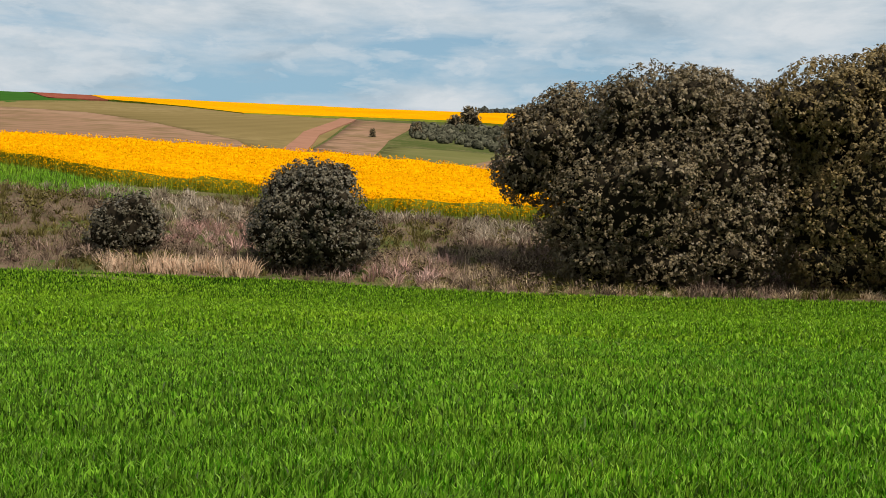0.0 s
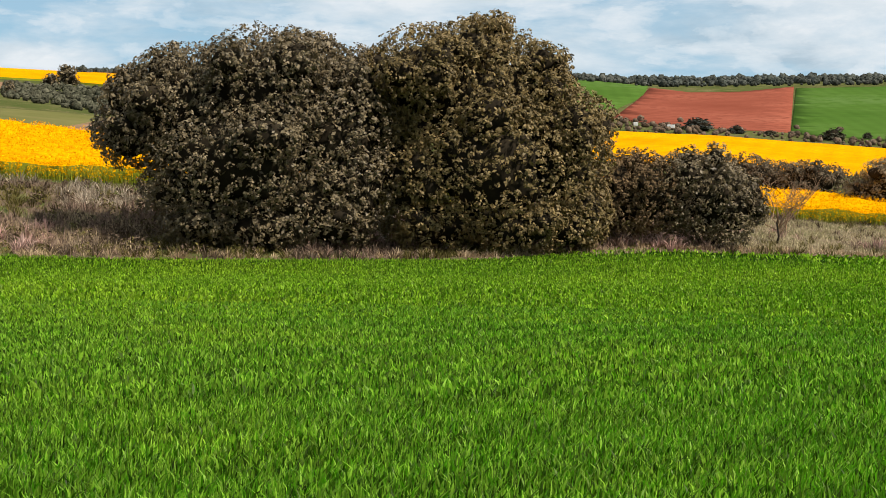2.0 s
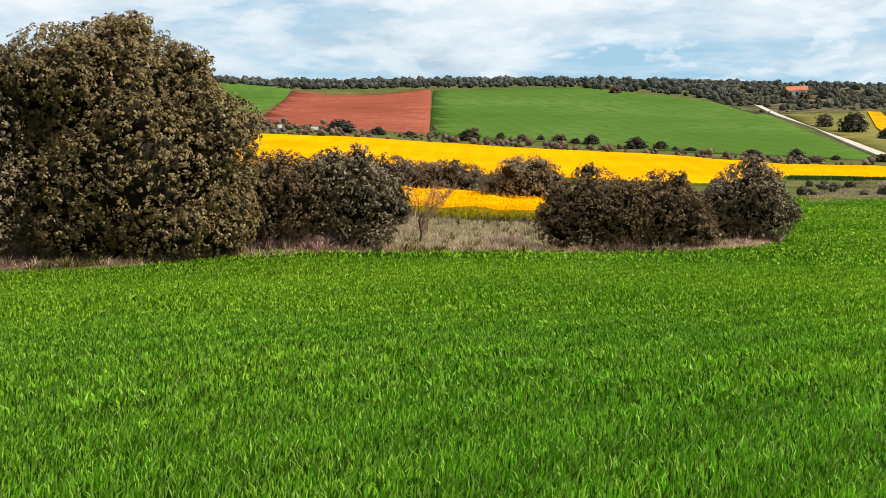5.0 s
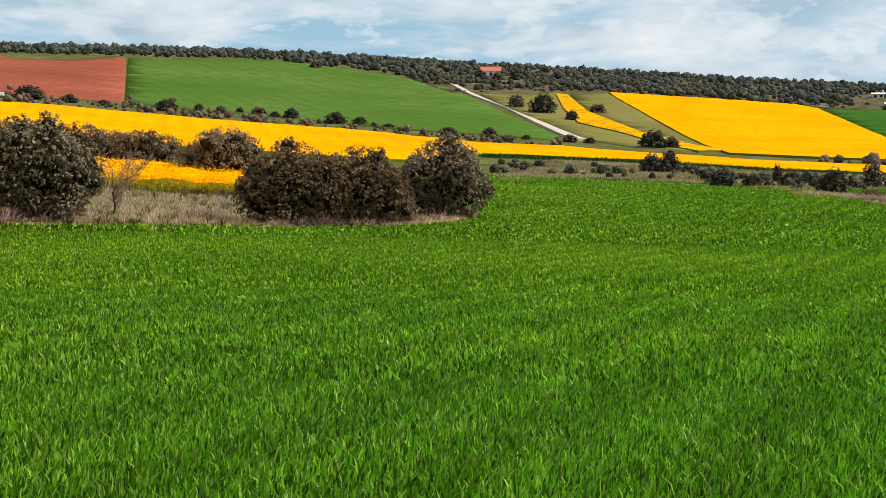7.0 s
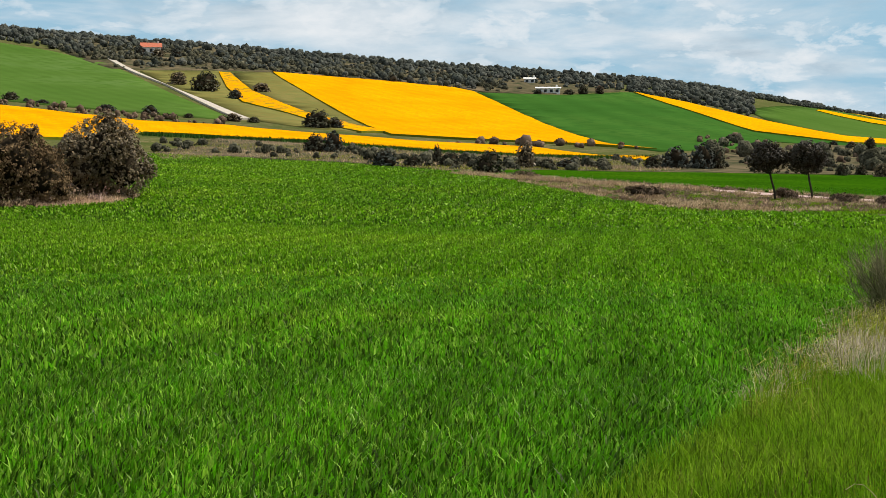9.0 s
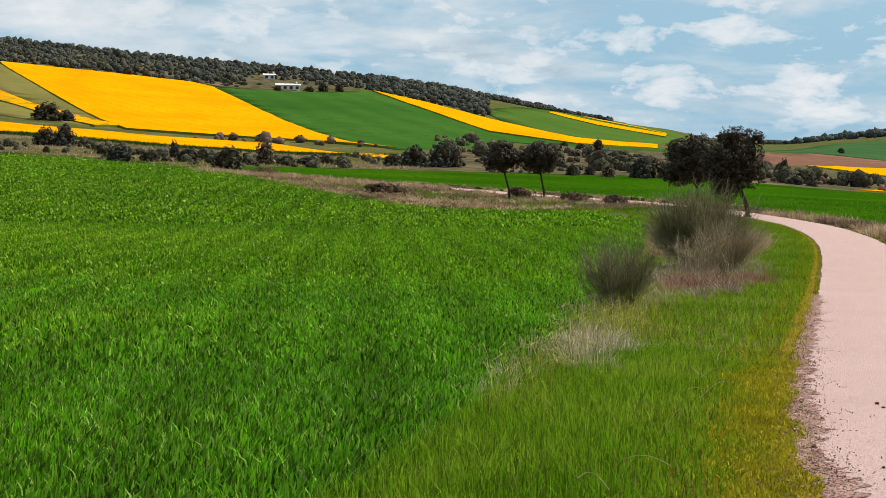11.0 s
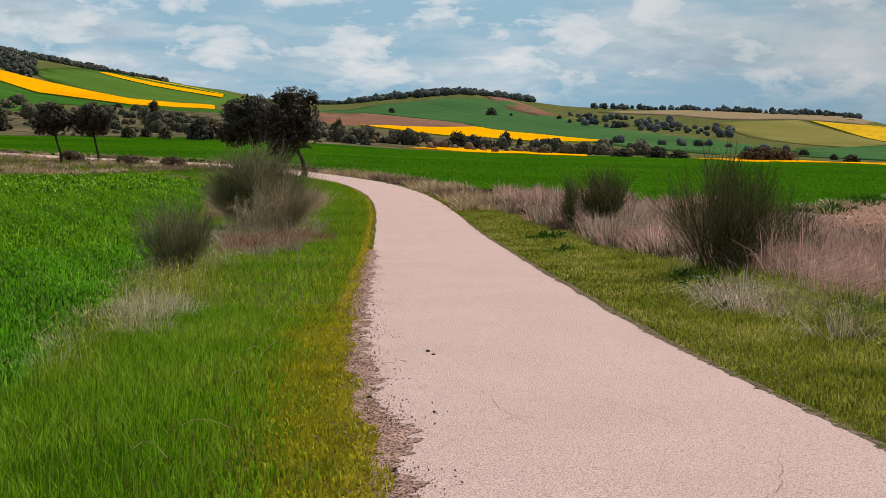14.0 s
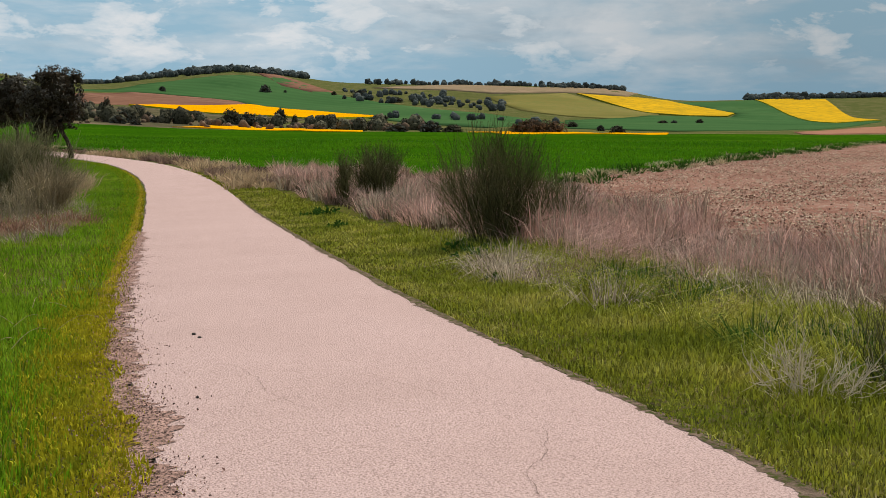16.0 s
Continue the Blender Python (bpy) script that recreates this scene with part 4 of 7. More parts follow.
def limb(verts, faces, path, r0, r1, sides=7):
    """A tapered round limb along a path of points."""
    start = len(verts)
    n = len(path)
    for i, p in enumerate(path):
        p = Vector(p)
        d = (Vector(path[min(n - 1, i + 1)]) - Vector(path[max(0, i - 1)])).normalized()
        u = d.orthogonal().normalized()
        w = d.cross(u)
        r = r0 + (r1 - r0) * i / (n - 1)
        for k in range(sides):
            a = 2 * math.pi * k / sides
            verts.append(p + (u * math.cos(a) + w * math.sin(a)) * r * (1 + 0.12 * math.sin(3 * a + i)))
    for i in range(n - 1):
        for k in range(sides):
            a, b = start + i * sides, start + (i + 1) * sides
            faces.append((a + k, a + (k + 1) % sides, b + (k + 1) % sides, b + k))
    faces.append(tuple(range(start + (n - 1) * sides, start + n * sides)))


def trunk_data(stems, gen):
    """stems: (path, start radius, end radius)."""
    verts, faces = [], []
    for path, r0, r1 in stems:
        limb(verts, faces, path, r0, r1)
    return mesh_from("trunk", [tuple(v) for v in verts], faces, [M_BARK], smooth=True)


def bent(a, b, gen, sag=0.15, n=5):
    a, b = Vector(a), Vector(b)
    ln = (b - a).length
    return [a.lerp(b, i / n) + Vector(gen.normal(0, 1, 3)) * (sag * ln * 0.25 * math.sin(math.pi * i / n)) for i in range(n + 1)]


def stand(name, x, y, label, category, group="", sink=0.08, turn=0.0):
    e = new(name)
    e.matrix_world = pose(x, y, float(terrain(x, y)) - sink, 0, 0, turn)
    return tagged(e, label, category, group)


def at(bearing, r):
    return r * math.sin(radians(bearing)), r * math.cos(radians(bearing))


def tree(name, place, lobes, label, category, mat, bunches, spread=0.38, per=34, size=0.13, seed=1, stems=None, core=0.66, group="", deep=0.82, ragged=5):
    """A tree or bush of leafy lobes (centre and radii, in its own axes: x to the right as seen from the road, y away, z up)."""
    gen = np.random.default_rng(seed)
    big = lobes = [(*lo[:3], *(q * 0.955 for q in lo[3:])) for lo in lobes] if ragged else lobes
    lobes = list(lobes)
    if ragged:
        # knobbly outline: small lobes pushed out of the large ones
        for lo in big:
            for q in range(ragged):
                d = gen.normal(0, 1, 3)
                d[2] = abs(d[2]) * 0.9 - 0.15
                d /= np.linalg.norm(d)
                f = gen.uniform(0.24, 0.42)
                lobes.append((*(lo[i] + d[i] * lo[3 + i] * (1.04 - 0.55 * f) for i in range(3)), *(lo[3 + i] * f for i in range(3))))
    bearing = math.degrees(math.atan2(*place))
    e = stand(name, *place, label, category, group, turn=-bearing)
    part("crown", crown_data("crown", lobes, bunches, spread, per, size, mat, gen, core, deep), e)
    if stems is None:
        stems = []
        for lo in sorted(big, key=lambda q: -q[3] * q[5])[:6]:
            r = 0.05 + 0.03 * lo[3]
            stems.append((bent((0.1 * lo[0], 0.1 * lo[1], -0.2), (lo[0] * 0.9, lo[1] * 0.9, lo[2]), gen), r, r * 0.35))
    trunk = None
    for i, stem in enumerate(stems):
        ob = part("limb" if trunk else "trunk", trunk_data([stem], gen), trunk or e)
        trunk = trunk or ob
    return e


HEDGE = "oaks and bushes along the field bank"
# the two big holm oaks
tree("holm_oak", at(8.9, 65.5), [(0.3, 0, 7.0, 4.6, 4.4, 3.9), (-3.6, 0.3, 6.6, 3.6, 3.4, 3.4), (3.6, -0.3, 5.6, 3.5, 3.6, 3.6), (-1.0, -1.6, 4.2, 4.6, 3.6, 3.2), (4.6, -0.8, 2.9, 2.5, 2.6, 2.8), (-6.2, 0, 5.4, 1.9, 2.2, 1.7), (-3.9, -0.4, 2.7, 2.0, 2.2, 1.7), (2.0, -1.5, 2.2, 3.0, 2.4, 2.1), (-4.4, 0, 8.3, 1.5, 1.8, 1.4), (1.8, 0.3, 9.0, 2.2, 2.4, 1.6), (4.3, 0.4, 7.9, 2.3, 2.4, 2.1), (-2.7, -1.6, 1.1, 2.2, 1.8, 1.3), (0.2, -2.2, 1.0, 2.5, 1.7, 1.3), (3.4, -1.6, 1.1, 2.4, 1.8, 1.4)],
     "large spreading grey-green holm oak on the field bank", "tree", M_LEAF, 5200, 0.18, 12, 0.15, 11, group=HEDGE, core=0.66)
tree("holm_oak", at(18.6, 66.0), [(-0.3, 0.4, 6.9, 4.9, 4.6, 4.7), (-3.2, 0, 8.5, 3.1, 3.4, 2.8), (1.5, -0.4, 7.5, 3.1, 3.2, 2.8), (-0.4, 0, 9.6, 2.6, 2.6, 2.0), (3.6, -0.6, 4.6, 2.7, 3.0, 4.0), (0.4, -2.2, 4.0, 4.2, 3.0, 3.8), (-3.6, -0.6, 3.4, 2.8, 2.6, 3.2), (-4.7, 0.6, 5.6, 2.3, 2.4, 3.2), (4.6, -0.6, 2.0, 1.7, 2.0, 2.0), (-2.2, -2.0, 1.3, 2.7, 1.8, 1.6), (1.5, -2.4, 1.2, 2.6, 1.8, 1.5), (3.8, -1.2, 1.2, 1.8, 1.7, 1.5)],
     "tall dense holm oak with a browner flowering crown", "tree", M_LEAF_BROWN, 5200, 0.18, 12, 0.15, 12, group=HEDGE, core=0.62)
tree("holm_oak_bush", at(-5.8, 64.0), [(0, 0, 3.1, 2.7, 2.5, 2.5), (-1.2, -0.2, 2.0, 2.1, 2.0, 1.8), (1.3, -0.3, 1.9, 2.1, 2.0, 1.7), (0.0, -0.2, 4.3, 1.5, 1.5, 1.1)], "rounded dark holm oak bush on the dry bank", "bush", M_LEAF_BUSH, 1612, 0.17, 11, 0.135, 13, group=HEDGE, core=0.8, ragged=3)
tree("holm_oak_bush", at(-13.6, 67.0), [(0, 0, 1.6, 1.8, 1.7, 1.4), (-0.5, -0.2, 1.0, 1.5, 1.3, 1.0), (0.8, 0, 1.2, 1.1, 1.2, 1.2)], "small dull green bush among dry grass", "bush", M_LEAF_BUSH, 420, 0.17, 12, 0.13, 14, group=HEDGE, core=0.8, ragged=3)
tree("holm_oak_bush", at(24.4, 69.0), [(0, 0, 2.6, 2.2, 2.2, 2.4), (1.4, 0, 2.7, 1.9, 2.0, 2.3), (-1.2, 0, 2.3, 1.7, 1.8, 2.2)], "grey-brown holm oak bush beside the big oak", "bush", M_LEAF_GREY, 1179, 0.17, 11, 0.135, 15, group=HEDGE, core=0.62)
tree("holm_oak_bush", at(28.0, 69.5), [(0, 0, 2.7, 2.2, 2.2, 2.5), (-1.4, 0, 2.9, 1.9, 2.0, 2.3), (1.2, -0.2, 2.2, 1.6, 1.8, 2.1)], "dark holm oak bush at the end of a thicket", "bush", M_LEAF, 1179, 0.17, 11, 0.135, 16, group=HEDGE, core=0.62)
tree("holm_oak_bush", at(38.3, 78.0), [(0, 0, 2.7, 2.4, 2.2, 2.3), (-1.7, 0, 1.8, 1.7, 1.7, 1.7), (1.5, 0, 2.2, 1.9, 2, 2.0)], "broad grey-green holm oak bush at the field edge", "bush", M_LEAF_GREY, 1116, 0.17, 11, 0.135, 17, group=HEDGE)
tree("holm_oak_bush", at(41.2, 80.0), [(0, 0, 2.5, 2.4, 2.2, 2.3), (1.7, -0.3, 1.8, 1.6, 1.7, 1.8), (-1.5, 0, 2.1, 1.9, 2, 2.0)], "grey holm oak bush with brownish shoots", "bush", M_LEAF_GREY, 1116, 0.17, 11, 0.135, 18, group=HEDGE)
tree("holm_oak_bush", at(44.8, 88.0), [(0, 0, 2.9, 2.7, 2.5, 2.5), (-1.3, 0, 2.0, 1.9, 2, 2.0), (1.4, -0.2, 2.0, 1.8, 1.9, 1.9)], "round dark holm oak bush at the field corner", "bush", M_LEAF, 1301, 0.17, 11, 0.135, 19, group=HEDGE, core=0.62)
tree("holm_oak", at(35.4, 118.0), [(0, 0, 2.0, 3.2, 3.0, 2.3), (-1.6, 0, 1.5, 2.2, 2, 1.7), (1.7, 0, 1.5, 2.0, 2, 1.6)], "rounded dark oak behind a patch of rapeseed", "tree", M_LEAF, 320, 0.42, 24, 0.19, 20, core=0.66)
tree("shrub", at(32.3, 124.0), [(0, 0, 1.7, 3.2, 2.6, 1.9), (-3.0, 0, 1.5, 2.6, 2.2, 1.8)], "grey-brown shrubs behind a patch of rapeseed", "bush", M_SHRUB_PALE, 300, 0.42, 24, 0.19, 21, core=0.66)
tree("shrub", at(29.5, 126.0), [(0, 0, 1.7, 3.0, 2.4, 2.0), (-3.4, 0, 1.6, 2.8, 2.2, 2.0)], "pale brownish shrubs behind a patch of rapeseed", "bush", M_SHRUB_PALE, 300, 0.42, 24, 0.19, 22, core=0.66)
# oaks along the road
ROADSIDE = "small pruned oaks beside the road"
tree("roadside_oak", (78.2, 9.4), [(-1.3, 0, 3.1, 1.3, 1.4, 1.6), (-0.5, 0, 4.0, 1.4, 1.4, 1.3), (-1.2, 0, 2.0, 0.9, 1.0, 1.0), (0.1, 0, 3.0, 0.8, 1.0, 1.3)], "dark oak with a leaning bare trunk beside the road", "tree", M_LEAF_DARK, 420, 0.2, 18, 0.12, 23,
     stems=[([(0.1, 0, -0.2), (0.08, 0, 0.5), (-0.05, 0, 1.0), (-0.35, 0, 1.6), (-0.6, 0, 2.6)], 0.17, 0.09), ([(-0.35, 0, 1.6), (-0.9, 0, 2.3), (-1.2, 0, 3.0)], 0.1, 0.04)], group=ROADSIDE, core=0.7)
tree("roadside_oak", (86.5, 13.9), [(-0.3, 0, 3.2, 1.4, 1.4, 1.5), (0.5, 0, 3.6, 1.3, 1.3, 1.3), (-0.9, 0, 2.4, 1.0, 1.0, 0.8), (0.6, 0, 2.5, 1.0, 1.0, 0.9)], "dark oak with a clear upright trunk beside the road", "tree", M_LEAF_DARK, 420, 0.2, 18, 0.12, 24,
     stems=[([(0.45, 0, -0.2), (0.42, 0, 0.6), (0.4, 0, 1.4), (0.2, 0, 2.6)], 0.13, 0.07), ([(0.4, 0, 1.5), (-0.4, 0, 2.4)], 0.08, 0.04)], group=ROADSIDE, core=0.7)
for place, seed, lean in (((101.0, 30.6), 25, -0.55), ((101.5, 27.9), 26, -0.40)):
    tree("roadside_oak", place, [(lean - 0.1, 0, 3.3, 1.1, 1.1, 1.15), (lean - 0.7, 0, 3.1, 0.85, 0.9, 0.9), (lean + 0.5, 0, 3.2, 0.9, 0.9, 1.0), (lean, 0, 3.9, 0.8, 0.8, 0.7)], "small round-headed oak with a thin leaning trunk", "tree", M_LEAF_DARK, 280, 0.2, 18, 0.12, seed,
         stems=[([(0.05, 0, -0.2), (0.03, 0, 0.7), (lean * 0.4, 0, 1.5), (lean * 0.8, 0, 2.4), (lean, 0, 3.0)], 0.10, 0.06)], group=ROADSIDE, core=0.7)

# ---- bushes and small trees on the slopes, each by its place, width and height ----
SMALL_ICO = bmesh.new()
bmesh.ops.create_icosphere(SMALL_ICO, subdivisions=1, radius=1.0)
SI_V = np.array([v.co[:] for v in SMALL_ICO.verts])
SI_F = np.array([[v.index for v in f.verts] for f in SMALL_ICO.faces])
SMALL_ICO.free()


def bush_pattern(seed, mat, stem):
    """A unit bush, one metre wide and one high, to be copied at many sizes."""
    gen = np.random.default_rng(seed)
    e = new("holm_oak_bush")
    low = 0.30 if stem else 0.0
    lobes = [(0, 0, 0.55 + low * 0.4, 0.36, 0.36, 0.40 - low * 0.4), (-0.24, 0.05, 0.40 + low, 0.26, 0.28, 0.34 - low * 0.5), (0.25, -0.05, 0.42 + low, 0.25, 0.28, 0.33 - low * 0.5)]
    lobes += [(gen.uniform(-0.15, 0.15), 0, 0.70, 0.24, 0.24, 0.27), (0.05, 0, 0.24, 0.44, 0.42, 0.26)]
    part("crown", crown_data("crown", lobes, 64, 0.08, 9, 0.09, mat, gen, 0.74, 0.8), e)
    part("trunk", trunk_data([(bent((0, 0, -0.1), (0.03, 0, 0.6), gen), 0.05, 0.02)], gen), e)
    return e


PATTERNS = [bush_pattern(41, M_LEAF, False), bush_pattern(42, M_FAR_GREY, False), bush_pattern(43, M_WOODS, False), bush_pattern(44, M_SHRUB_DRY, False)]


def bushes(rows, label, group, kinds=(0, 1, 2), seed=5):
    gen = np.random.default_rng(seed)
    for x, y, w, h in rows:
        pat = PATTERNS[kinds[int(gen.integers(len(kinds)))]]
        b = copy_thing(pat, pose(x, y, float(terrain(x, y)) - 0.18 * h, 0, 0, float(gen.uniform(0, 360))))
        b.scale = (w * 1.0, w * 1.0, h * 1.2)
        tagged(b, label, "bush", group)


bushes([(154, 295, 8.5, 3.1), (161, 288, 4.2, 2.0), (178, 273, 5.8, 2.8), (135, 311, 7.2, 3.2), (167, 283, 2.8, 1.4), (188, 274, 2.5, 1.7), (191, 269, 3.5, 1.7), (196, 268, 2.5, 1.4), (198, 263, 3.9, 2.0), (199, 258, 2.5, 1.4), (201, 254, 3.9, 2.5), (203, 240, 5.3, 2.7), (206, 235, 4.0, 1.9), (206, 230, 1.6, 1.0), (207, 226, 2.9, 1.0), (316, 385, 5.3, 3.0)],
       "dark holm oak bush along a field margin", "bushes along the hillside margin")
bushes([(208, 208, 4.4, 1.5), (212, 199, 3.7, 2.0), (215, 191, 2.4, 1.0), (220, 183, 3.6, 1.7), (223, 180, 3.0, 1.2), (278, 241, 8.6, 5.3), (285, 257, 6.5, 3.6), (269, 223, 4.2, 2.7), (296, 236, 5.2, 2.6), (228, 167, 6.0, 3.8), (233, 166, 3.6, 2.4)],
       "dark round holm oak between hillside fields", "bushes by the pale track")
bushes([(166, 122, 3.5, 2.8), (168, 120, 3.7, 3.3), (144, 95, 3.5, 1.9), (151, 91, 1.3, 2.5), (144, 85, 3.6, 1.8), (127, 70, 4.0, 2.6), (151, 78, 3.3, 3.0), (134, 88, 3.4, 1.9), (137, 86, 2.5, 1.5), (174, 70, 2.4, 1.9), (178, 68, 4.0, 3.2), (183, 66, 4.1, 3.7), (186, 65, 3.3, 3.2), (166, 74, 3.1, 1.1), (159, 76, 3.0, 1.2), (155, 77, 2.9, 1.3)],
       "grey-green bush in the scrub beyond the wheat", "bushes beyond the wheat field", (0, 1, 1, 2))
bushes([(336, 87, 2.1, 1.2), (327, 81, 2.0, 1.4), (340, 79, 3.7, 3.0), (338, 83, 2.4, 1.5), (182, 46, 2.1, 1.8), (193, 46, 2.1, 1.5), (183, 41, 2.4, 2.0), (186, 37, 3.0, 3.2), (192, 36, 3.4, 3.3), (256, 24, 2.0, 4.2), (234, 19, 2.5, 2.2), (242, 18, 2.6, 1.5), (264, 17, 2.3, 2.0)],
       "dark green bush in the valley scrub", "bushes in the valley")
bushes([(640, 34, 2.7, 1.6), (667, -14, 7.1, 4.0), (673, -24, 2.3, 1.7), (277, 1, 4.7, 3.3), (260, -2, 5.5, 2.8), (315, -10, 4.0, 3.6), (330, -14, 1.7, 2.0), (653, 35, 3.3, 2.2), (683, -49, 3.5, 2.3), (255, 24, 2.2, 2.8), (222, 19, 2.8, 1.5), (218, 16, 2.2, 1.1), (251, 15, 2.3, 1.3), (283, -2, 3.6, 2.2)],
       "dark oak standing among distant valley fields", "trees in the far fields", (1, 2))
bushes([(403, -43, 5.2, 1.7), (202, -24, 3.5, 1.2), (200, -29, 4.3, 1.7), (192, -31, 3.3, 1.2), (271, -69, 2.4, 1.4), (224, -62, 1.4, 1.0), (186, -54, 3.0, 1.2), (392, -128, 3.5, 1.1), (396, -133, 2.8, 1.1), (404, -144, 2.6, 1.5), (675, -62, 11.5, 4.0), (636, -75, 8.2, 2.7)],
       "dark oak standing among distant valley fields", "trees in the far fields", (1, 2), 6)
bushes([(357, 331, 5.0, 3.0), (351, 334, 5.0, 3.6), (364, 329, 5.0, 3.6)], "dark holm oak in front of the red roof", "trees round the house", (0, 2), 9)
bushes([(402, 203, 3.0, 1.6), (414, 197, 3.5, 1.8), (421, 195, 4.0, 3.4), (428, 192, 4.0, 3.0)], "grey-brown bare tree beside the white farmhouse", "trees round the farmhouse", (3, 1), 10)
tree("shrub", (180, -41), [(0, 0, 0.9, 3.2, 1.6, 1.1), (-2.2, 0, 0.7, 1.8, 1.3, 0.9), (2.3, 0, 0.75, 1.7, 1.3, 0.9)], "wide brown leafless shrub beyond the cereal field", "bush", M_SHRUB_DRY, 260, 0.25, 16, 0.16, 45)
bushes([(6, 320, 6.5, 4.6), (2, 290, 3.8, 3.2), (-5, 236, 2.4, 2.6), (-12, 219, 1.5, 1.6)], "dark holm oak on the scrubby mound", "trees on the scrub mound", (0,), 8)
for pat in PATTERNS:
    for o in (*pat.children_recursive, pat):
        bpy.data.objects.remove(o)


CLEARINGS = ((357, 334, 13), (404, 200, 16), (431, 220, 12), (390, 193, 16), (336, 316, 8))


def blobs(name, places, label, mat, seed, low=0.9, high=2.3, tall=0.95, quads=14, lift=0.0, core=0.9, category="woods"):
    """Many small crowns in one mesh: each a rough ball wrapped in leaf tufts."""
    gen = np.random.default_rng(seed)
    x, y = places
    clear = np.ones(len(x), dtype=bool)
    for hx, hy, hr in CLEARINGS:
        clear &= np.hypot(x - hx, y - hy) > hr
    x, y = x[clear], y[clear]
    n = len(x)
    r = low + (high - low) * 1.12 * gen.uniform(0, 1, n) ** 1.7
    h = r * tall * gen.uniform(0.8, 1.35, n)
    z = terrain(x, y) + h * 0.55 + lift
    c = np.stack([x, y, z], 1)
    s = np.stack([r, r, h], 1)
    spin = np.linalg.qr(gen.normal(0, 1, (n, 3, 3)))[0]
    spin *= np.sign(np.linalg.det(spin))[:, None, None]
    ball = np.einsum("nij,vj->nvi", spin, SI_V) * (1 + 0.12 * gen.normal(0, 1, (n, len(SI_V), 1)))
    v1 = (c[:, None] + ball * core * s[:, None]).reshape(-1, 3)
    l1 = (SI_F[None] + (np.arange(n) * len(SI_V))[:, None, None]).reshape(-1)
    d = gen.normal(0, 1, (n, quads, 3))
    d /= np.linalg.norm(d, axis=2, keepdims=True)
    d[..., 2] = np.abs(d[..., 2]) * 1.0 - 0.25
    p = (c[:, None] + d * 0.97 * s[:, None]).reshape(-1, 3)
    face = d.reshape(-1, 3) + gen.normal(0, 0.4, p.shape)
    b = np.cross(gen.normal(0, 1, p.shape), face)
    b /= np.linalg.norm(b, axis=1, keepdims=True)
    a = np.cross(face, b)
    a /= np.linalg.norm(a, axis=1, keepdims=True)
    k = np.repeat(r, quads)[:, None] * gen.uniform(0.12, 0.26, (len(p), 1))
    v2 = np.stack([p - a * k, p + b * k * 0.7, p + a * k, p - b * k * 0.7], 1).reshape(-1, 3)
    l2 = np.arange(len(v2)) + len(v1)
    me = mesh_fast(name, np.vstack([v1, v2]), np.concatenate([l1, l2]), [3] * (len(l1) // 3) + [4] * (len(l2) // 4), [mat], smooth=0)
    return tagged(new(name, me), label, category, kind="stuff")


def wedge(gen, a0, a1, near0, near1, far0, far1, per_m2):
    """Plan points scattered between two bearings and two ranges, which change from one bearing to the other."""
    area = radians(a1 - a0) * (((far0 + far1) / 2) ** 2 - ((near0 + near1) / 2) ** 2) / 2
    n = max(3, int(area * per_m2))
    f = gen.uniform(0, 1, n)
    lo, hi = near0 + (near1 - near0) * f, far0 + (far1 - far0) * f
    r = np.sqrt(lo ** 2 + (hi ** 2 - lo ** 2) * gen.uniform(0, 1, n))
    a = np.radians(a0 + (a1 - a0) * f)
    return r * np.sin(a), r * np.cos(a)


def scatter(seed, *wedges):
    gen = np.random.default_rng(seed)
    got = [wedge(gen, *w) for w in wedges]
    return np.concatenate([g[0] for g in got]), np.concatenate([g[1] for g in got])


blobs("hillside_woods", scatter(61, (17, 25, 560, 520, 612, 612, 0.095), (25, 32, 512, 522, 612, 612, 0.095), (32, 37, 520, 530, 612, 612, 0.095), (37, 43, 528, 486, 612, 612, 0.084), (43, 46, 484, 450, 612, 612, 0.073)), "dark holm oak woods along the hilltop", M_WOODS, 62, 0.65, 1.75, quads=9)
blobs("hillside_woods", scatter(63, (46, 48.5, 440, 455, 612, 612, 0.046), (48.5, 52, 462, 466, 612, 612, 0.062), (52, 60, 468, 445, 612, 612, 0.073), (60, 62, 445, 470, 612, 608, 0.062), (62, 67, 478, 495, 608, 612, 0.062), (67, 69.6, 494, 472, 700, 710, 0.105), (69.6, 72.2, 472, 446, 710, 720, 0.105), (72.2, 75, 600, 665, 740, 760, 0.105), (75, 77.5, 690, 700, 760, 780, 0.105)), "dark holm oak woods on the long hillside", M_WOODS, 64, 0.65, 1.75, quads=9)
blobs("hillside_woods", scatter(65, (1.5, 9, 450, 520, 608, 608, 0.084), (9, 17, 520, 560, 608, 612, 0.084)), "dark wooded hill behind the oaks", M_WOODS, 66, 0.65, 1.75, quads=9)
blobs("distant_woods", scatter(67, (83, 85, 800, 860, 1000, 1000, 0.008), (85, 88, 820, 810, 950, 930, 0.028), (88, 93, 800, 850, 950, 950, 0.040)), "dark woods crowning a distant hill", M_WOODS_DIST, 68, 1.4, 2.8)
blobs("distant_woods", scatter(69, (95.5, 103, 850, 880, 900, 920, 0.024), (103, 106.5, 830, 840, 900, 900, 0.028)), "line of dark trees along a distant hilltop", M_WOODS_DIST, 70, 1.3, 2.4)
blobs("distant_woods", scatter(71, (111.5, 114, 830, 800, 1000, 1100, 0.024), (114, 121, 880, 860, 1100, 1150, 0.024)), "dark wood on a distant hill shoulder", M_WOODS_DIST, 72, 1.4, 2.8)
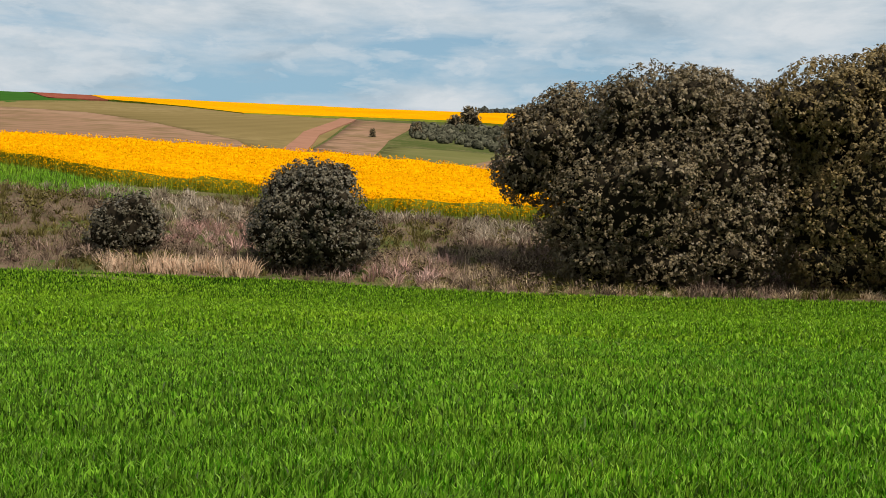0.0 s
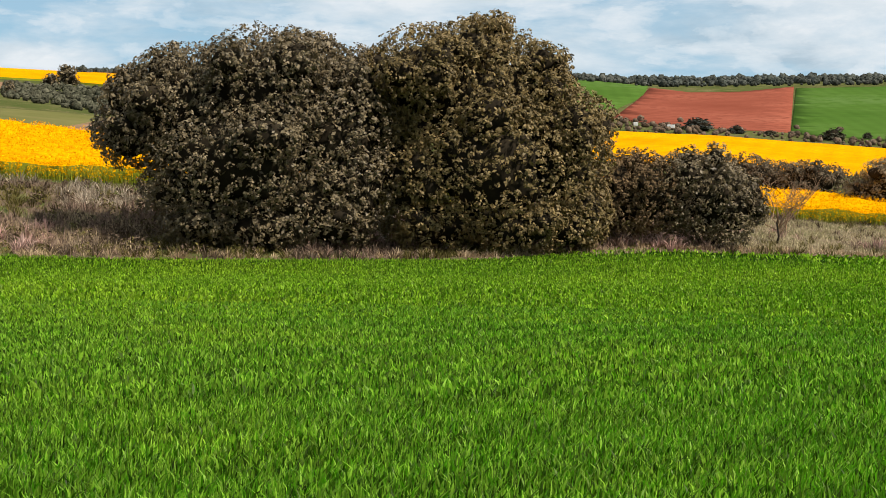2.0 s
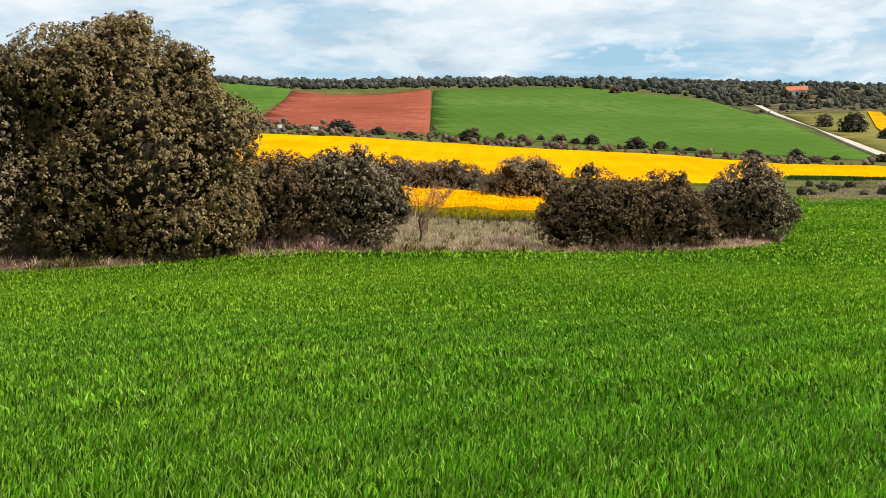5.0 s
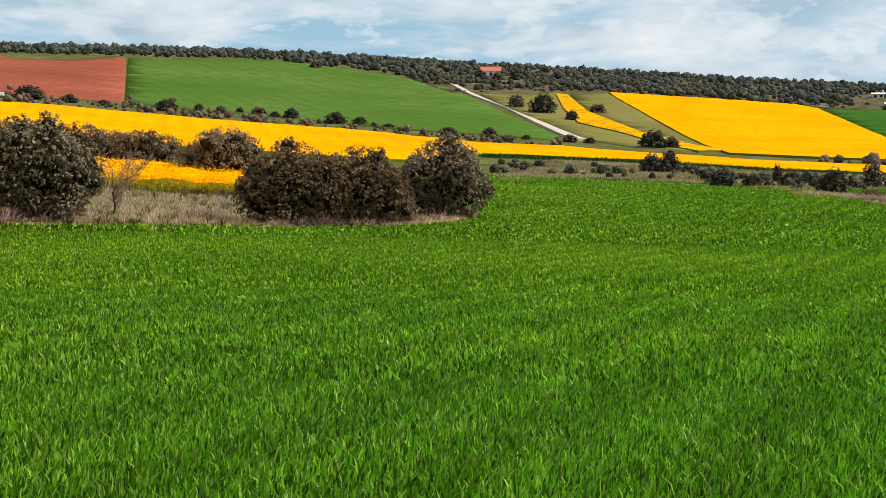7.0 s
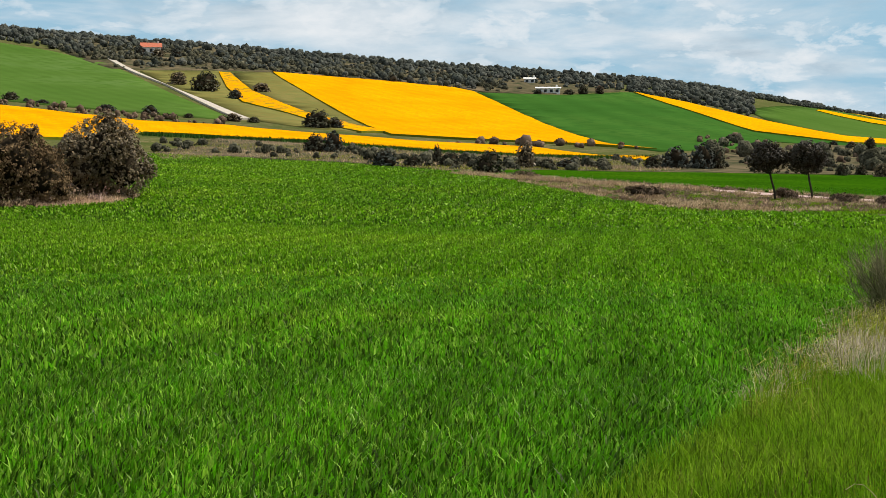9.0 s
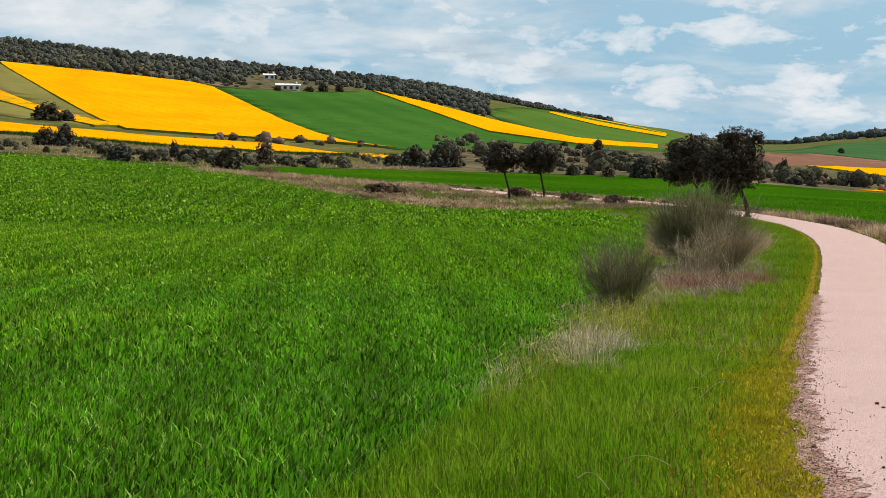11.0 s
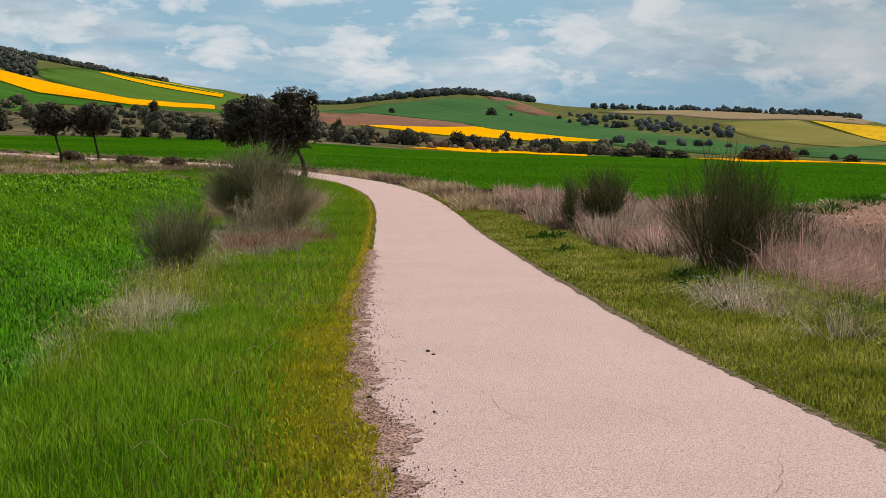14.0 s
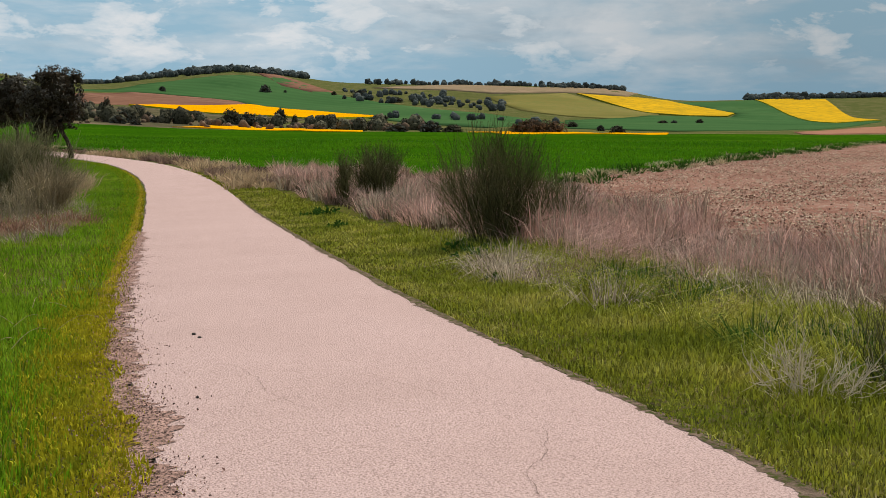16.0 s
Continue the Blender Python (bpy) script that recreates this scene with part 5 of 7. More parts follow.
blobs("valley_scrub", scatter(73, (70, 76, 225, 215, 320, 310, 0.012), (76, 81, 205, 200, 300, 300, 0.024), (81, 86, 215, 225, 330, 330, 0.024), (86, 93, 250, 250, 330, 340, 0.006), (93, 98, 215, 215, 300, 260, 0.02)), "grey-green scrub across the valley floor", M_FAR_GREY, 74, 0.9, 1.9, quads=34, core=0.92, category="scrub")
blobs("valley_scrub", scatter(87, (70, 86, 215, 215, 330, 330, 0.02), (86, 98, 225, 210, 330, 270, 0.02)), "low brownish scrub on the valley floor", M_SHRUB_DRY, 88, 0.4, 1.0, quads=20, category="scrub")
blobs("valley_scrub", scatter(75, (94.5, 99, 640, 600, 760, 700, 0.010), (98, 101.5, 600, 560, 690, 640, 0.014), (96, 102, 420, 400, 440, 430, 0.012), (101, 104, 350, 340, 400, 380, 0.004)), "dark scrub strips between distant fields", M_WOODS_DIST, 76, 1.2, 2.3, category="scrub")
blobs("scrub_mound", scatter(77, (-1.5, 2.2, 225, 196, 290, 310, 0.22), (2.2, 6, 192, 196, 310, 320, 0.22)), "low dark scrub covering a mound", M_FAR_GREY, 78, 0.35, 0.95, quads=16, core=0.92, category="scrub")
blobs("field_edge_scrub", scatter(79, (47, 56, 196, 182, 222, 215, 0.06), (56, 62, 170, 145, 205, 190, 0.06), (62, 66, 155, 168, 195, 200, 0.06), (66, 69.5, 170, 178, 215, 215, 0.06), (70, 76, 185, 190, 225, 230, 0.02)), "grey-green scrub between the wheat and the rapeseed", M_FAR_GREY, 80, 0.35, 1.0, quads=26, core=0.9, category="scrub")
blobs("field_edge_scrub", scatter(81, (59, 67.5, 248, 262, 256, 272, 0.06), (24, 34, 348, 350, 354, 356, 0.02)), "dry brown shrubs along a rapeseed margin", M_SHRUB_DRY, 82, 0.5, 1.3, quads=26, core=0.9, category="scrub")


gen = np.random.default_rng(83)
hx, hy = gen.uniform(290, 430, 5200), gen.uniform(200, 400, 5200)
SLOPE = [(318, 330), (306, 303), (340, 296), (356, 290), (384, 254), (392, 228), (386, 216), (412, 202), (430, 240), (420, 300), (400, 340), (360, 400)]
k = inside(hx, hy, SLOPE) & (gen.uniform(0, 1, 5200) < np.clip(0.5 + bumps(hx, hy, 14.0), 0.1, 1))
blobs("hillside_scrub", (hx[k], hy[k]), "scattered grey-green scrub on the tan hillside", M_FAR_GREY, 84, 0.5, 1.5, quads=26, core=0.88, category="scrub")


# a far ridge beyond the valley, its haze painted in as a blue base colour
ridge = np.radians(np.arange(79.0, 87.6, 0.25))
crest = 3600 * np.tan(np.radians(0.74 - 0.30 * ((np.degrees(ridge) - 82.5) / 4.6) ** 2 + 0.025 * np.sin(np.degrees(ridge) * 2.7))) + EYE
low_v = [(3600 * math.sin(a), 3600 * math.cos(a), -60.0) for a in ridge]
top_v = [(3600 * math.sin(a), 3600 * math.cos(a), z) for a, z in zip(ridge, crest)]
back_v = [(4100 * math.sin(a), 4100 * math.cos(a), -60.0) for a in ridge]
m = len(ridge)
tagged(new("backdrop", mesh_from("backdrop", low_v + top_v + back_v, [(i, i + 1, m + i + 1, m + i) for i in range(m - 1)] + [(m + i, m + i + 1, 2 * m + i + 1, 2 * m + i) for i in range(m - 1)], [M_RIDGE])), "far ridge painted blue for the haze of distance", "backdrop", kind="structure")

# ---- houses ----
def box(bm, x0, x1, y0, y1, z0, z1):
    vs = [bm.verts.new((x, y, z)) for x in (x0, x1) for y in (y0, y1) for z in (z0, z1)]
    for f in ((0, 1, 3, 2), (4, 6, 7, 5), (0, 4, 5, 1), (2, 3, 7, 6), (0, 2, 6, 4), (1, 5, 7, 3)):
        bm.faces.new([vs[i] for i in f])


def house(x, y, w, d, h, roof_h, windows, label, roof=M_TILE):
    """A plain farmhouse, its long side towards the road: wall, gabled roof, windows, door."""
    e = stand("house", x, y, label, "house", turn=-math.degrees(math.atan2(x, y)), sink=0.3)
    bm = bmesh.new()
    box(bm, -w / 2, w / 2, 0, d, 0, h)
    part_bm("wall", bm, M_WALL, e)
    bm = bmesh.new()
    o = 0.4
    pts = [(-w / 2 - o, -o, h), (-w / 2 - o, d + o, h), (-w / 2 - o, d / 2, h + roof_h), (w / 2 + o, -o, h), (w / 2 + o, d + o, h), (w / 2 + o, d / 2, h + roof_h)]
    vs = [bm.verts.new(p) for p in pts]
    for f in ((0, 1, 2), (3, 5, 4), (0, 2, 5, 3), (1, 4, 5, 2), (0, 3, 4, 1)):
        bm.faces.new([vs[i] for i in f])
    tiles = part_bm("roof", bm, roof, e)
    for k in range(windows):
        cx = -w / 2 + w * (k + 0.5) / windows
        bm = bmesh.new()
        box(bm, cx - 0.5, cx + 0.5, -0.06, 0.05, h * 0.35, h * 0.8)
        pane = part_bm("window", bm, M_GLASS, e)
        bm = bmesh.new()
        box(bm, cx - 0.62, cx + 0.62, -0.10, -0.062, h * 0.29, h * 0.35)
        part_bm("sill", bm, M_WALL, pane)
    bm = bmesh.new()
    box(bm, w * 0.32, w * 0.32 + 0.6, d / 2 - 0.3, d / 2 + 0.3, h + roof_h * 0.6, h + roof_h + 0.7)
    part_bm("chimney", bm, M_WALL, tiles)
    return e


house(408, 202, 8.0, 6, 2.1, 0.6, 4, "long white farmhouse at the wood's edge", M_WALL)
house(441, 226, 4.0, 4, 2.0, 0.6, 2, "small white outbuilding among the trees", M_WALL)
house(362, 339, 7.0, 6, 2.8, 1.8, 3, "white house with a bright red tiled roof")

# ---- grass, crops and stems ----
def blade_mesh(name, x, y, h, w, lean, mat, seed, bend=True, lift=0.0, bias=(0.0, 0.0)):
    """Upright tapering blades at plan points. h, w: arrays or numbers; lean: share of the height by which tips drift."""
    gen = np.random.default_rng(seed)
    n = len(x)
    z = terrain(x, y) + lift
    h = np.broadcast_to(h, n) * gen.uniform(0.65, 1.2, n)
    w = np.broadcast_to(w, n) * gen.uniform(0.7, 1.25, n)
    a = gen.uniform(0, 2 * np.pi, n)
    ux, uy = np.cos(a) * w * 0.5, np.sin(a) * w * 0.5
    t = gen.uniform(0, 2 * np.pi, n)
    m = np.broadcast_to(lean, n) * h * np.abs(gen.normal(0.6, 0.5, n))
    lx, ly = np.cos(t) * m + bias[0] * h, np.sin(t) * m + bias[1] * h
    b0, b1 = np.stack([x - ux, y - uy, z - 0.02], 1), np.stack([x + ux, y + uy, z - 0.02], 1)
    tip = np.stack([x + lx, y + ly, z + h * np.sqrt(np.clip(1 - np.broadcast_to(lean, n) ** 2 * 0.5, 0.2, 1))], 1)
    if not bend:
        v = np.stack([b0, b1, tip], 1).reshape(-1, 3)
        return v, np.arange(n * 3), np.full(n, 3)
    c = np.stack([x + lx * 0.35, y + ly * 0.35, z + h * 0.6], 1)
    k = np.stack([ux, uy, np.zeros(n)], 1) * 0.85
    v = np.stack([b0, b1, c + k, c - k, tip], 1).reshape(-1, 3)
    base = np.arange(n)[:, None] * 5
    l = np.concatenate([base + [0, 1, 2, 3], base + [3, 2, 4]], 1).ravel()
    return v, l, np.tile([4, 3], n)


def grass(name, x, y, h, w, lean, mat, label, seed, category="grass", bend=True, lift=0.0, bias=(0.0, 0.0)):
    v, l, s = blade_mesh(name, x, y, h, w, lean, mat, seed, bend, lift, bias)
    return tagged(new(name, mesh_fast(name, v, l, s, [mat])), label, category, kind="stuff")


def sow(seed, a0, a1, r0, r1, per_m2, outline=None, patch=None):
    """Plan points between bearings and ranges, inside an outline, thinned by patch(x, y) in 0..1."""
    gen = np.random.default_rng(seed)
    n = int(radians(a1 - a0) * (r1 ** 2 - r0 ** 2) / 2 * per_m2)
    r = np.sqrt(gen.uniform(r0 ** 2, r1 ** 2, n))
    a = np.radians(gen.uniform(a0, a1, n))
    x, y = r * np.sin(a), r * np.cos(a)
    keep = np.ones(n, dtype=bool)
    if outline is not None:
        keep &= inside(x, y, outline)
    if patch is not None:
        keep &= gen.uniform(0, 1, n) < patch(x, y)
    return x[keep], y[keep]


def sow_in(seed, outline, per_m2, patch=None):
    """Plan points inside an outline."""
    gen = np.random.default_rng(seed)
    xs, ys = [p[0] for p in outline], [p[1] for p in outline]
    n = int((max(xs) - min(xs)) * (max(ys) - min(ys)) * per_m2)
    x, y = gen.uniform(min(xs), max(xs), n), gen.uniform(min(ys), max(ys), n)
    keep = inside(x, y, outline)
    if patch is not None:
        keep &= gen.uniform(0, 1, n) < patch(x, y)
    return x[keep], y[keep]


_rc = np.array(ROAD)


def road_side(x, y):
    """Signed distance from the road's middle line: positive on the wheat side."""
    out = np.empty(len(x))
    d = np.gradient(_rc, axis=0)
    for s in range(0, len(x), 20000):
        px, py = x[s:s + 20000], y[s:s + 20000]
        k = np.argmin((px[:, None] - _rc[None, ::4, 0]) ** 2 + (py[:, None] - _rc[None, ::4, 1]) ** 2, axis=1) * 4
        ex, ey = px - _rc[k, 0], py - _rc[k, 1]
        out[s:s + 20000] = np.hypot(ex, ey) * np.sign(d[k, 0] * ey - d[k, 1] * ex)
    return out


# wheat: single blades, finest along the road, coarser ones further off
def kites(x, y, h, w, lean, seed, lift=0.0):
    """Blades seen from far: a narrow foot, widest above the middle, a drooping tip."""
    gen = np.random.default_rng(seed)
    n = len(x)
    h, w = h * gen.uniform(0.7, 1.25, n), w * gen.uniform(0.6, 1.35, n)
    a, t = gen.uniform(0, 2 * np.pi, n), gen.uniform(0, 2 * np.pi, n)
    m = lean * h * np.abs(gen.normal(0.5, 0.45, n))
    z = terrain(x, y) + lift
    foot = np.stack([x, y, z], 1)
    mid = foot + np.stack([np.cos(t) * m * 0.45, np.sin(t) * m * 0.45, h * 0.72], 1)
    tip = foot + np.stack([np.cos(t) * m, np.sin(t) * m, h * (1 - 0.25 * lean * gen.uniform(0, 1, n))], 1)
    u = np.stack([np.cos(a) * w * 0.5, np.sin(a) * w * 0.5, gen.normal(0, 0.2, n) * w], 1)
    v = np.stack([foot, mid + u, tip, mid - u], 1).reshape(-1, 3)
    return v, np.arange(4 * n), np.full(n, 4)


def crop(x, y, h, w, lean, label, seed, mat=M_WHEAT):
    v, l, s = kites(x, y, h, w, lean, seed)
    return tagged(new("wheat", mesh_fast("wheat", v, l, s, [mat])), label, "wheat", kind="stuff")


def crop_height(x, y, h):
    """A crop that stands a little higher here and lower there."""
    return h * (0.92 + 0.12 * bumps(x, y, 0.5, 2.0) + 0.10 * bumps(x, y, 3.1, 1.0))


x, y = sow(101, -20, 84, 5.0, 13, 900, WHEAT)
grass("wheat", x, y, crop_height(x, y, 0.128), 0.0165, 0.55, M_WHEAT, "young green wheat blades in the near field", 102, "wheat", bias=(0.05, -0.1), lift=0.02)
x, y = sow(103, -20, 84, 13, 28, 400, WHEAT)
crop(x, y, crop_height(x, y, 0.17), 0.0235, 0.5, "young green wheat blades across the field", 104)
x, y = sow(105, -20, 84, 23, 64, 78, WHEAT)
crop(x, y, crop_height(x, y, 0.18), 0.042, 0.6, "dense wheat blades towards the hedge", 106, M_WHEAT_FAR)
x, y = sow(111, 40, 62, 118, 195, 9, WHEAT)
crop(x, y, 0.24, 0.16, 0.9, "wheat blades at the far corner of the field", 112, M_WHEAT_FAR)
x, y = sow(107, 15, 83, 64, 130, 16, WHEAT)
crop(x, y, 0.20, 0.10, 0.9, "dense wheat blades towards the bend", 108, M_WHEAT_FAR)
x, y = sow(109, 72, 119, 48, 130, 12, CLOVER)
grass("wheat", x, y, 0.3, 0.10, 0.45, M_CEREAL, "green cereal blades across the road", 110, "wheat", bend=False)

# rapeseed behind the hedge: flower heads over the canopy, green stems along its front
x, y = sow(121, -22, 40, 78, 125, 9, RAPE)
gen = np.random.default_rng(122)
c = np.stack([x, y, terrain(x, y) + gen.uniform(0.75, 1.12, len(x))], 1)
v, l = leaves(c, 0.10, 2, 0.15, gen)
tagged(new("rapeseed_flowers", mesh_fast("rapeseed_flowers", v, l, [4] * (len(l) // 4), [M_RAPE_FLOWER])), "bright yellow rapeseed flower heads", "rapeseed", kind="stuff")
x, y = sow(123, -22, 10, 125, 185, 4, RAPE)
c = np.stack([x, y, terrain(x, y) + gen.uniform(0.8, 1.15, len(x))], 1)
v, l = leaves(c, 0.12, 2, 0.2, gen)
tagged(new("rapeseed_flowers", mesh_fast("rapeseed_flowers", v, l, [4] * (len(l) // 4), [M_RAPE_FLOWER])), "bright yellow rapeseed flower heads further up", "rapeseed", kind="stuff")
EDGE = [(-45, 101), (-31.1, 92), (-25.7, 87.2), (-21.1, 83.4), (-13, 84.2), (-4.5, 81.4), (5.7, 82.8), (20, 81.4), (34, 82.4), (49, 84.2), (62, 82.8), (63, 84.4), (49, 85.8), (34, 84.2), (20, 83.2), (5.7, 84.6), (-4.5, 83.2), (-13, 86), (-21.1, 85), (-25.7, 88.8), (-31.1, 93.7), (-45, 103)]
x, y = sow_in(125, EDGE, 100)
grass("rapeseed_stems", x, y, 0.7, 0.05, 0.25, M_RAPE_STEM, "leafy green rapeseed stems at the field's front", 126, "rapeseed", bend=False)
x, y = sow_in(127, EDGE, 150)
c = np.stack([x, y, terrain(x, y) + 0.12 + 0.98 * gen.uniform(0, 1, len(x)) ** 0.75], 1)
v, l = leaves(c, 0.10, 2, 0.12, gen)
tagged(new("rapeseed_flowers", mesh_fast("rapeseed_flowers", v, l, [4] * (len(l) // 4), [M_RAPE_FLOWER])), "yellow rapeseed flowers along the field's front", "rapeseed", kind="stuff")

def tussocks(name, x, y, h, per, width, mat, label, seed, splay=0.55, root=0.18, category="grass", droop=0.0):
    """Tufts of grass: blades that rise from one foot and fan out, the outer ones lower. h, width: a number or one for each tuft."""
    gen = np.random.default_rng(seed)
    k = np.repeat(np.arange(len(x)), per)
    n = len(k)
    h = (np.broadcast_to(h, len(x)) * gen.uniform(0.7, 1.25, len(x)))[k]
    w = np.broadcast_to(width, len(x))[k] * gen.uniform(0.6, 1.3, n) * 0.5
    a, q = gen.uniform(0, 2 * np.pi, n), np.sqrt(gen.uniform(0, 1, n))
    tilt = (gen.normal(0, 0.16, len(x))[k] * h, gen.normal(0, 0.16, len(x))[k] * h)
    px, py = x[k] + np.cos(a) * q * root * h, y[k] + np.sin(a) * q * root * h
    a2 = a + gen.normal(0, 0.5, n)
    out = splay * q * h * gen.uniform(0.4, 1.4, n)
    lx, ly = np.cos(a2) * out + tilt[0], np.sin(a2) * out + tilt[1]
    hh = h * gen.uniform(0.5, 1.1, n) * (1 - 0.4 * q)
    z = terrain(px, py) - 0.02
    foot = np.stack([px, py, z], 1)
    mid = foot + np.stack([lx * 0.38, ly * 0.38, hh * 0.66], 1)
    tip = foot + np.stack([lx, ly, hh * (1 - droop * q)], 1)
    t = gen.uniform(0, 2 * np.pi, n)
    u = np.stack([np.cos(t) * w, np.sin(t) * w, np.zeros(n)], 1)
    v = np.stack([foot - u, foot + u, mid + u * 0.85, mid - u * 0.85, tip], 1).reshape(-1, 3)
    base = np.arange(n)[:, None] * 5
    l = np.concatenate([base + [0, 1, 2, 3], base + [3, 2, 4]], 1).ravel()
    return tagged(new(name, mesh_fast(name, v, l, np.tile([4, 3], n), [mat])), label, category, kind="stuff")


# ---- dry grass on the field bank ----
BANK = BANK_FOOT
BANK_WEST = [(-45, 53), (-19.9, 60.6), (-7.5, 62.4), (4.4, 61.4), (19, 60.2), (27, 63), (31, 63), (32, 80.5), (20, 80), (5.7, 81), (-4.5, 79.5), (-13, 82), (-21.1, 79), (-32, 79), (-50, 79)]
GAP = [(33.5, 60), (50, 60), (60, 62), (66, 66), (66, 78), (60, 82), (42, 82), (35.5, 74)]
x, y = sow_in(201, BANK, 26, lambda x, y: np.where(inside(x, y, GAP), 0.12, 1.0))
k = bumps(x, y, 2.2, 1.0)
grass("dry_grass", x[k > 0.1], y[k > 0.1], 0.45, 0.04, 0.8, M_BANK_BROWN, "brownish dry grass on the bank", 203, bend=False)
grass("bank_grass", x[k <= 0.1][::2], y[k <= 0.1][::2], 0.32, 0.06, 0.7, M_BANK_OLIVE, "dull olive grass under the dry stalks", 204, bend=False)
x, y = sow_in(202, BANK, 1.5, lambda x, y: np.where(inside(x, y, GAP), 0.15, 1.0))
k = bumps(x, y, 3.4, 1.0) + 0.35 * bumps(x, y, 0.9, 4.0)
back = (y > 73.5) & (x < 20) & (k > -0.1)
for pick, h, mat, label, seed in ((back, 0.85, M_TANGLE, "grey bleached tussocks along the top of the bank", 191), (~back & (k > 0.42), 0.9, M_DRY_PINK, "tall straw-coloured dry tussocks on the bank", 192),
                                  (~back & (k <= 0.42) & (k > 0.05), 0.8, M_BANK_BROWN, "brown dry tussocks on the bank", 193), (~back & (k <= 0.05) & (k > -0.3), 0.7, M_SHRUB_DRY, "dark reddish-brown tussocks on the bank", 197),
                                  (~back & (k <= -0.3), 0.6, M_BANK_OLIVE, "dull olive tussocks on the bank", 194)):
    tussocks("dry_tussocks", x[pick], y[pick], h, 26, 0.040, mat, label, seed, 0.7)
x, y = sow_in(195, [(-3, 59.9), (8, 59.4), (19, 58.2), (27, 60.6), (33.5, 59.4), (43.5, 60), (52, 57.8), (60, 59.6), (66, 63.2), (66, 64.4), (52, 59.4), (43.5, 61.4), (33.5, 60.8), (27, 62), (19, 59.6), (8, 60.8), (-3, 61.4)], 1.6)
tussocks("dry_tussocks", x, y, 0.55, 30, 0.034, M_DRY, "pale straw tussocks along the foot of the hedge", 196, 0.8)
x, y = sow_in(205, [(-15.8, 60.2), (-9.0, 61.2), (-9.0, 62.6), (-15.8, 61.8)], 5)
tussocks("straw_grass", x, y, 1.05, 34, 0.04, M_STRAW_PINK, "pale pinkish straw tussocks along the foot of the bank", 206, 0.4, 0.3)
k = 0.5 + 0.5 * bumps(x, y, 2.2, 1.0)
x, y = sow_in(207, [(19, 58.0), (33.5, 59.2), (43.5, 59.9), (52, 57.6), (60, 59.4), (66, 63), (67, 65), (58, 62), (43.5, 61.5), (33.5, 61), (19, 60)], 45, lambda x, y: np.clip(0.5 + bumps(x, y, 1.3), 0.05, 1))
grass("straw_grass", x, y, 0.30, 0.05, 0.7, M_DRY, "pale straw fringe along the wheat", 208, bend=False)
x, y = sow_in(209, [(33, 61), (50, 62), (60, 76), (60, 82), (42, 82), (36, 74)], 40)
grass("straw_grass", x, y, 0.34, 0.05, 0.8, M_GAP, "bleached grass in the gap of the hedge", 210, bend=False)
x, y = sow_in(211, [(-40, 86), (-31, 82), (-20, 77), (-17, 80), (-21.5, 83.5), (-26, 87), (-32, 92), (-42, 98)], 60)
grass("bank_grass", x, y, 0.35, 0.07, 0.4, M_WHEAT, "fresh green strip below the rapeseed", 212, bend=False)




def thicket(name, outline, per_m2, low, high, mat, label, seed, per=70):
    """Low twiggy shrubs in one mesh: each a dome of small leaves."""
    gen = np.random.default_rng(seed)
    x, y = sow_in(seed, outline, per_m2)
    r = gen.uniform(low, high, len(x))
    n = len(x) * per
    k = np.repeat(np.arange(len(x)), per)
    d = gen.normal(0, 1, (n, 3))
    d *= (gen.uniform(0, 1, (n, 1)) ** 0.4) / np.linalg.norm(d, axis=1, keepdims=True)
    c = np.stack([x[k] + d[:, 0] * r[k], y[k] + d[:, 1] * r[k], terrain(x[k], y[k]) + np.abs(d[:, 2]) * r[k] * 0.9 + 0.05], 1)
    v, l = leaves(c, 0.05, 1, 0.16, gen, 1.0, d)
    return tagged(new(name, mesh_fast(name, v, l, [4] * (len(l) // 4), [mat])), label, "shrubs", kind="stuff")


thicket("bank_shrubs", BANK_WEST, 0.15, 0.4, 1.1, M_SHRUB_DRY, "low brown heathy shrubs on the dry bank", 213)
thicket("bank_shrubs", BANK_WEST, 0.08, 0.4, 0.9, M_BANK_OLIVE, "low olive shrubs on the dry bank", 215)

FOOT = [(-3, 61.8), (7, 60.8), (7, 66), (4, 72), (-3, 70)]
thicket("bank_shrubs", FOOT, 0.45, 0.35, 0.9, M_SHRUB_DRY, "brown twiggy shrubs at the foot of the bank", 217)
thicket("bank_shrubs", FOOT, 0.25, 0.3, 0.8, M_BANK_OLIVE, "olive tufts at the foot of the bank", 219)
x, y = sow_in(216, FOOT, 40, lambda x, y: np.clip(0.5 + bumps(x, y, 1.1, 4.0), 0.05, 1))
grass("dry_grass", x, y, 0.75, 0.04, 0.7, M_DRY, "tall straw tussocks on the bank beside the oak", 218, bend=False)

# ---- roadside verges ----
VERGE_L = [(3, 0.2), (6, 0.32), (10, 0.85), (14, 1.15), (19, 1.45), (29, 2.0), (45, 3.0), (55, 3.9), (63, 5.0), (71, 6.7), (77, 9.2), (80.5, 17), (72, 14.3), (59, 11.3), (32.5, 6.9), (20.2, 4.8), (13.6, 3.7), (9.3, 3.15), (6.5, 2.9), (3, 2.9)]
moss = lambda x, y: np.clip(1.25 - (road_side(x, y) - 1.35) * 1.8, 0, 1)
x, y = sow_in(221, VERGE_L[:4] + [(14, 3.7), (9.3, 3.2), (6.5, 3.0), (3, 3.0)], 1300)
s = road_side(x, y)
keep = s + np.random.default_rng(9).normal(0, 0.16, len(s)) > 1.95 + 0.25 * bumps(x, y, 0.33)
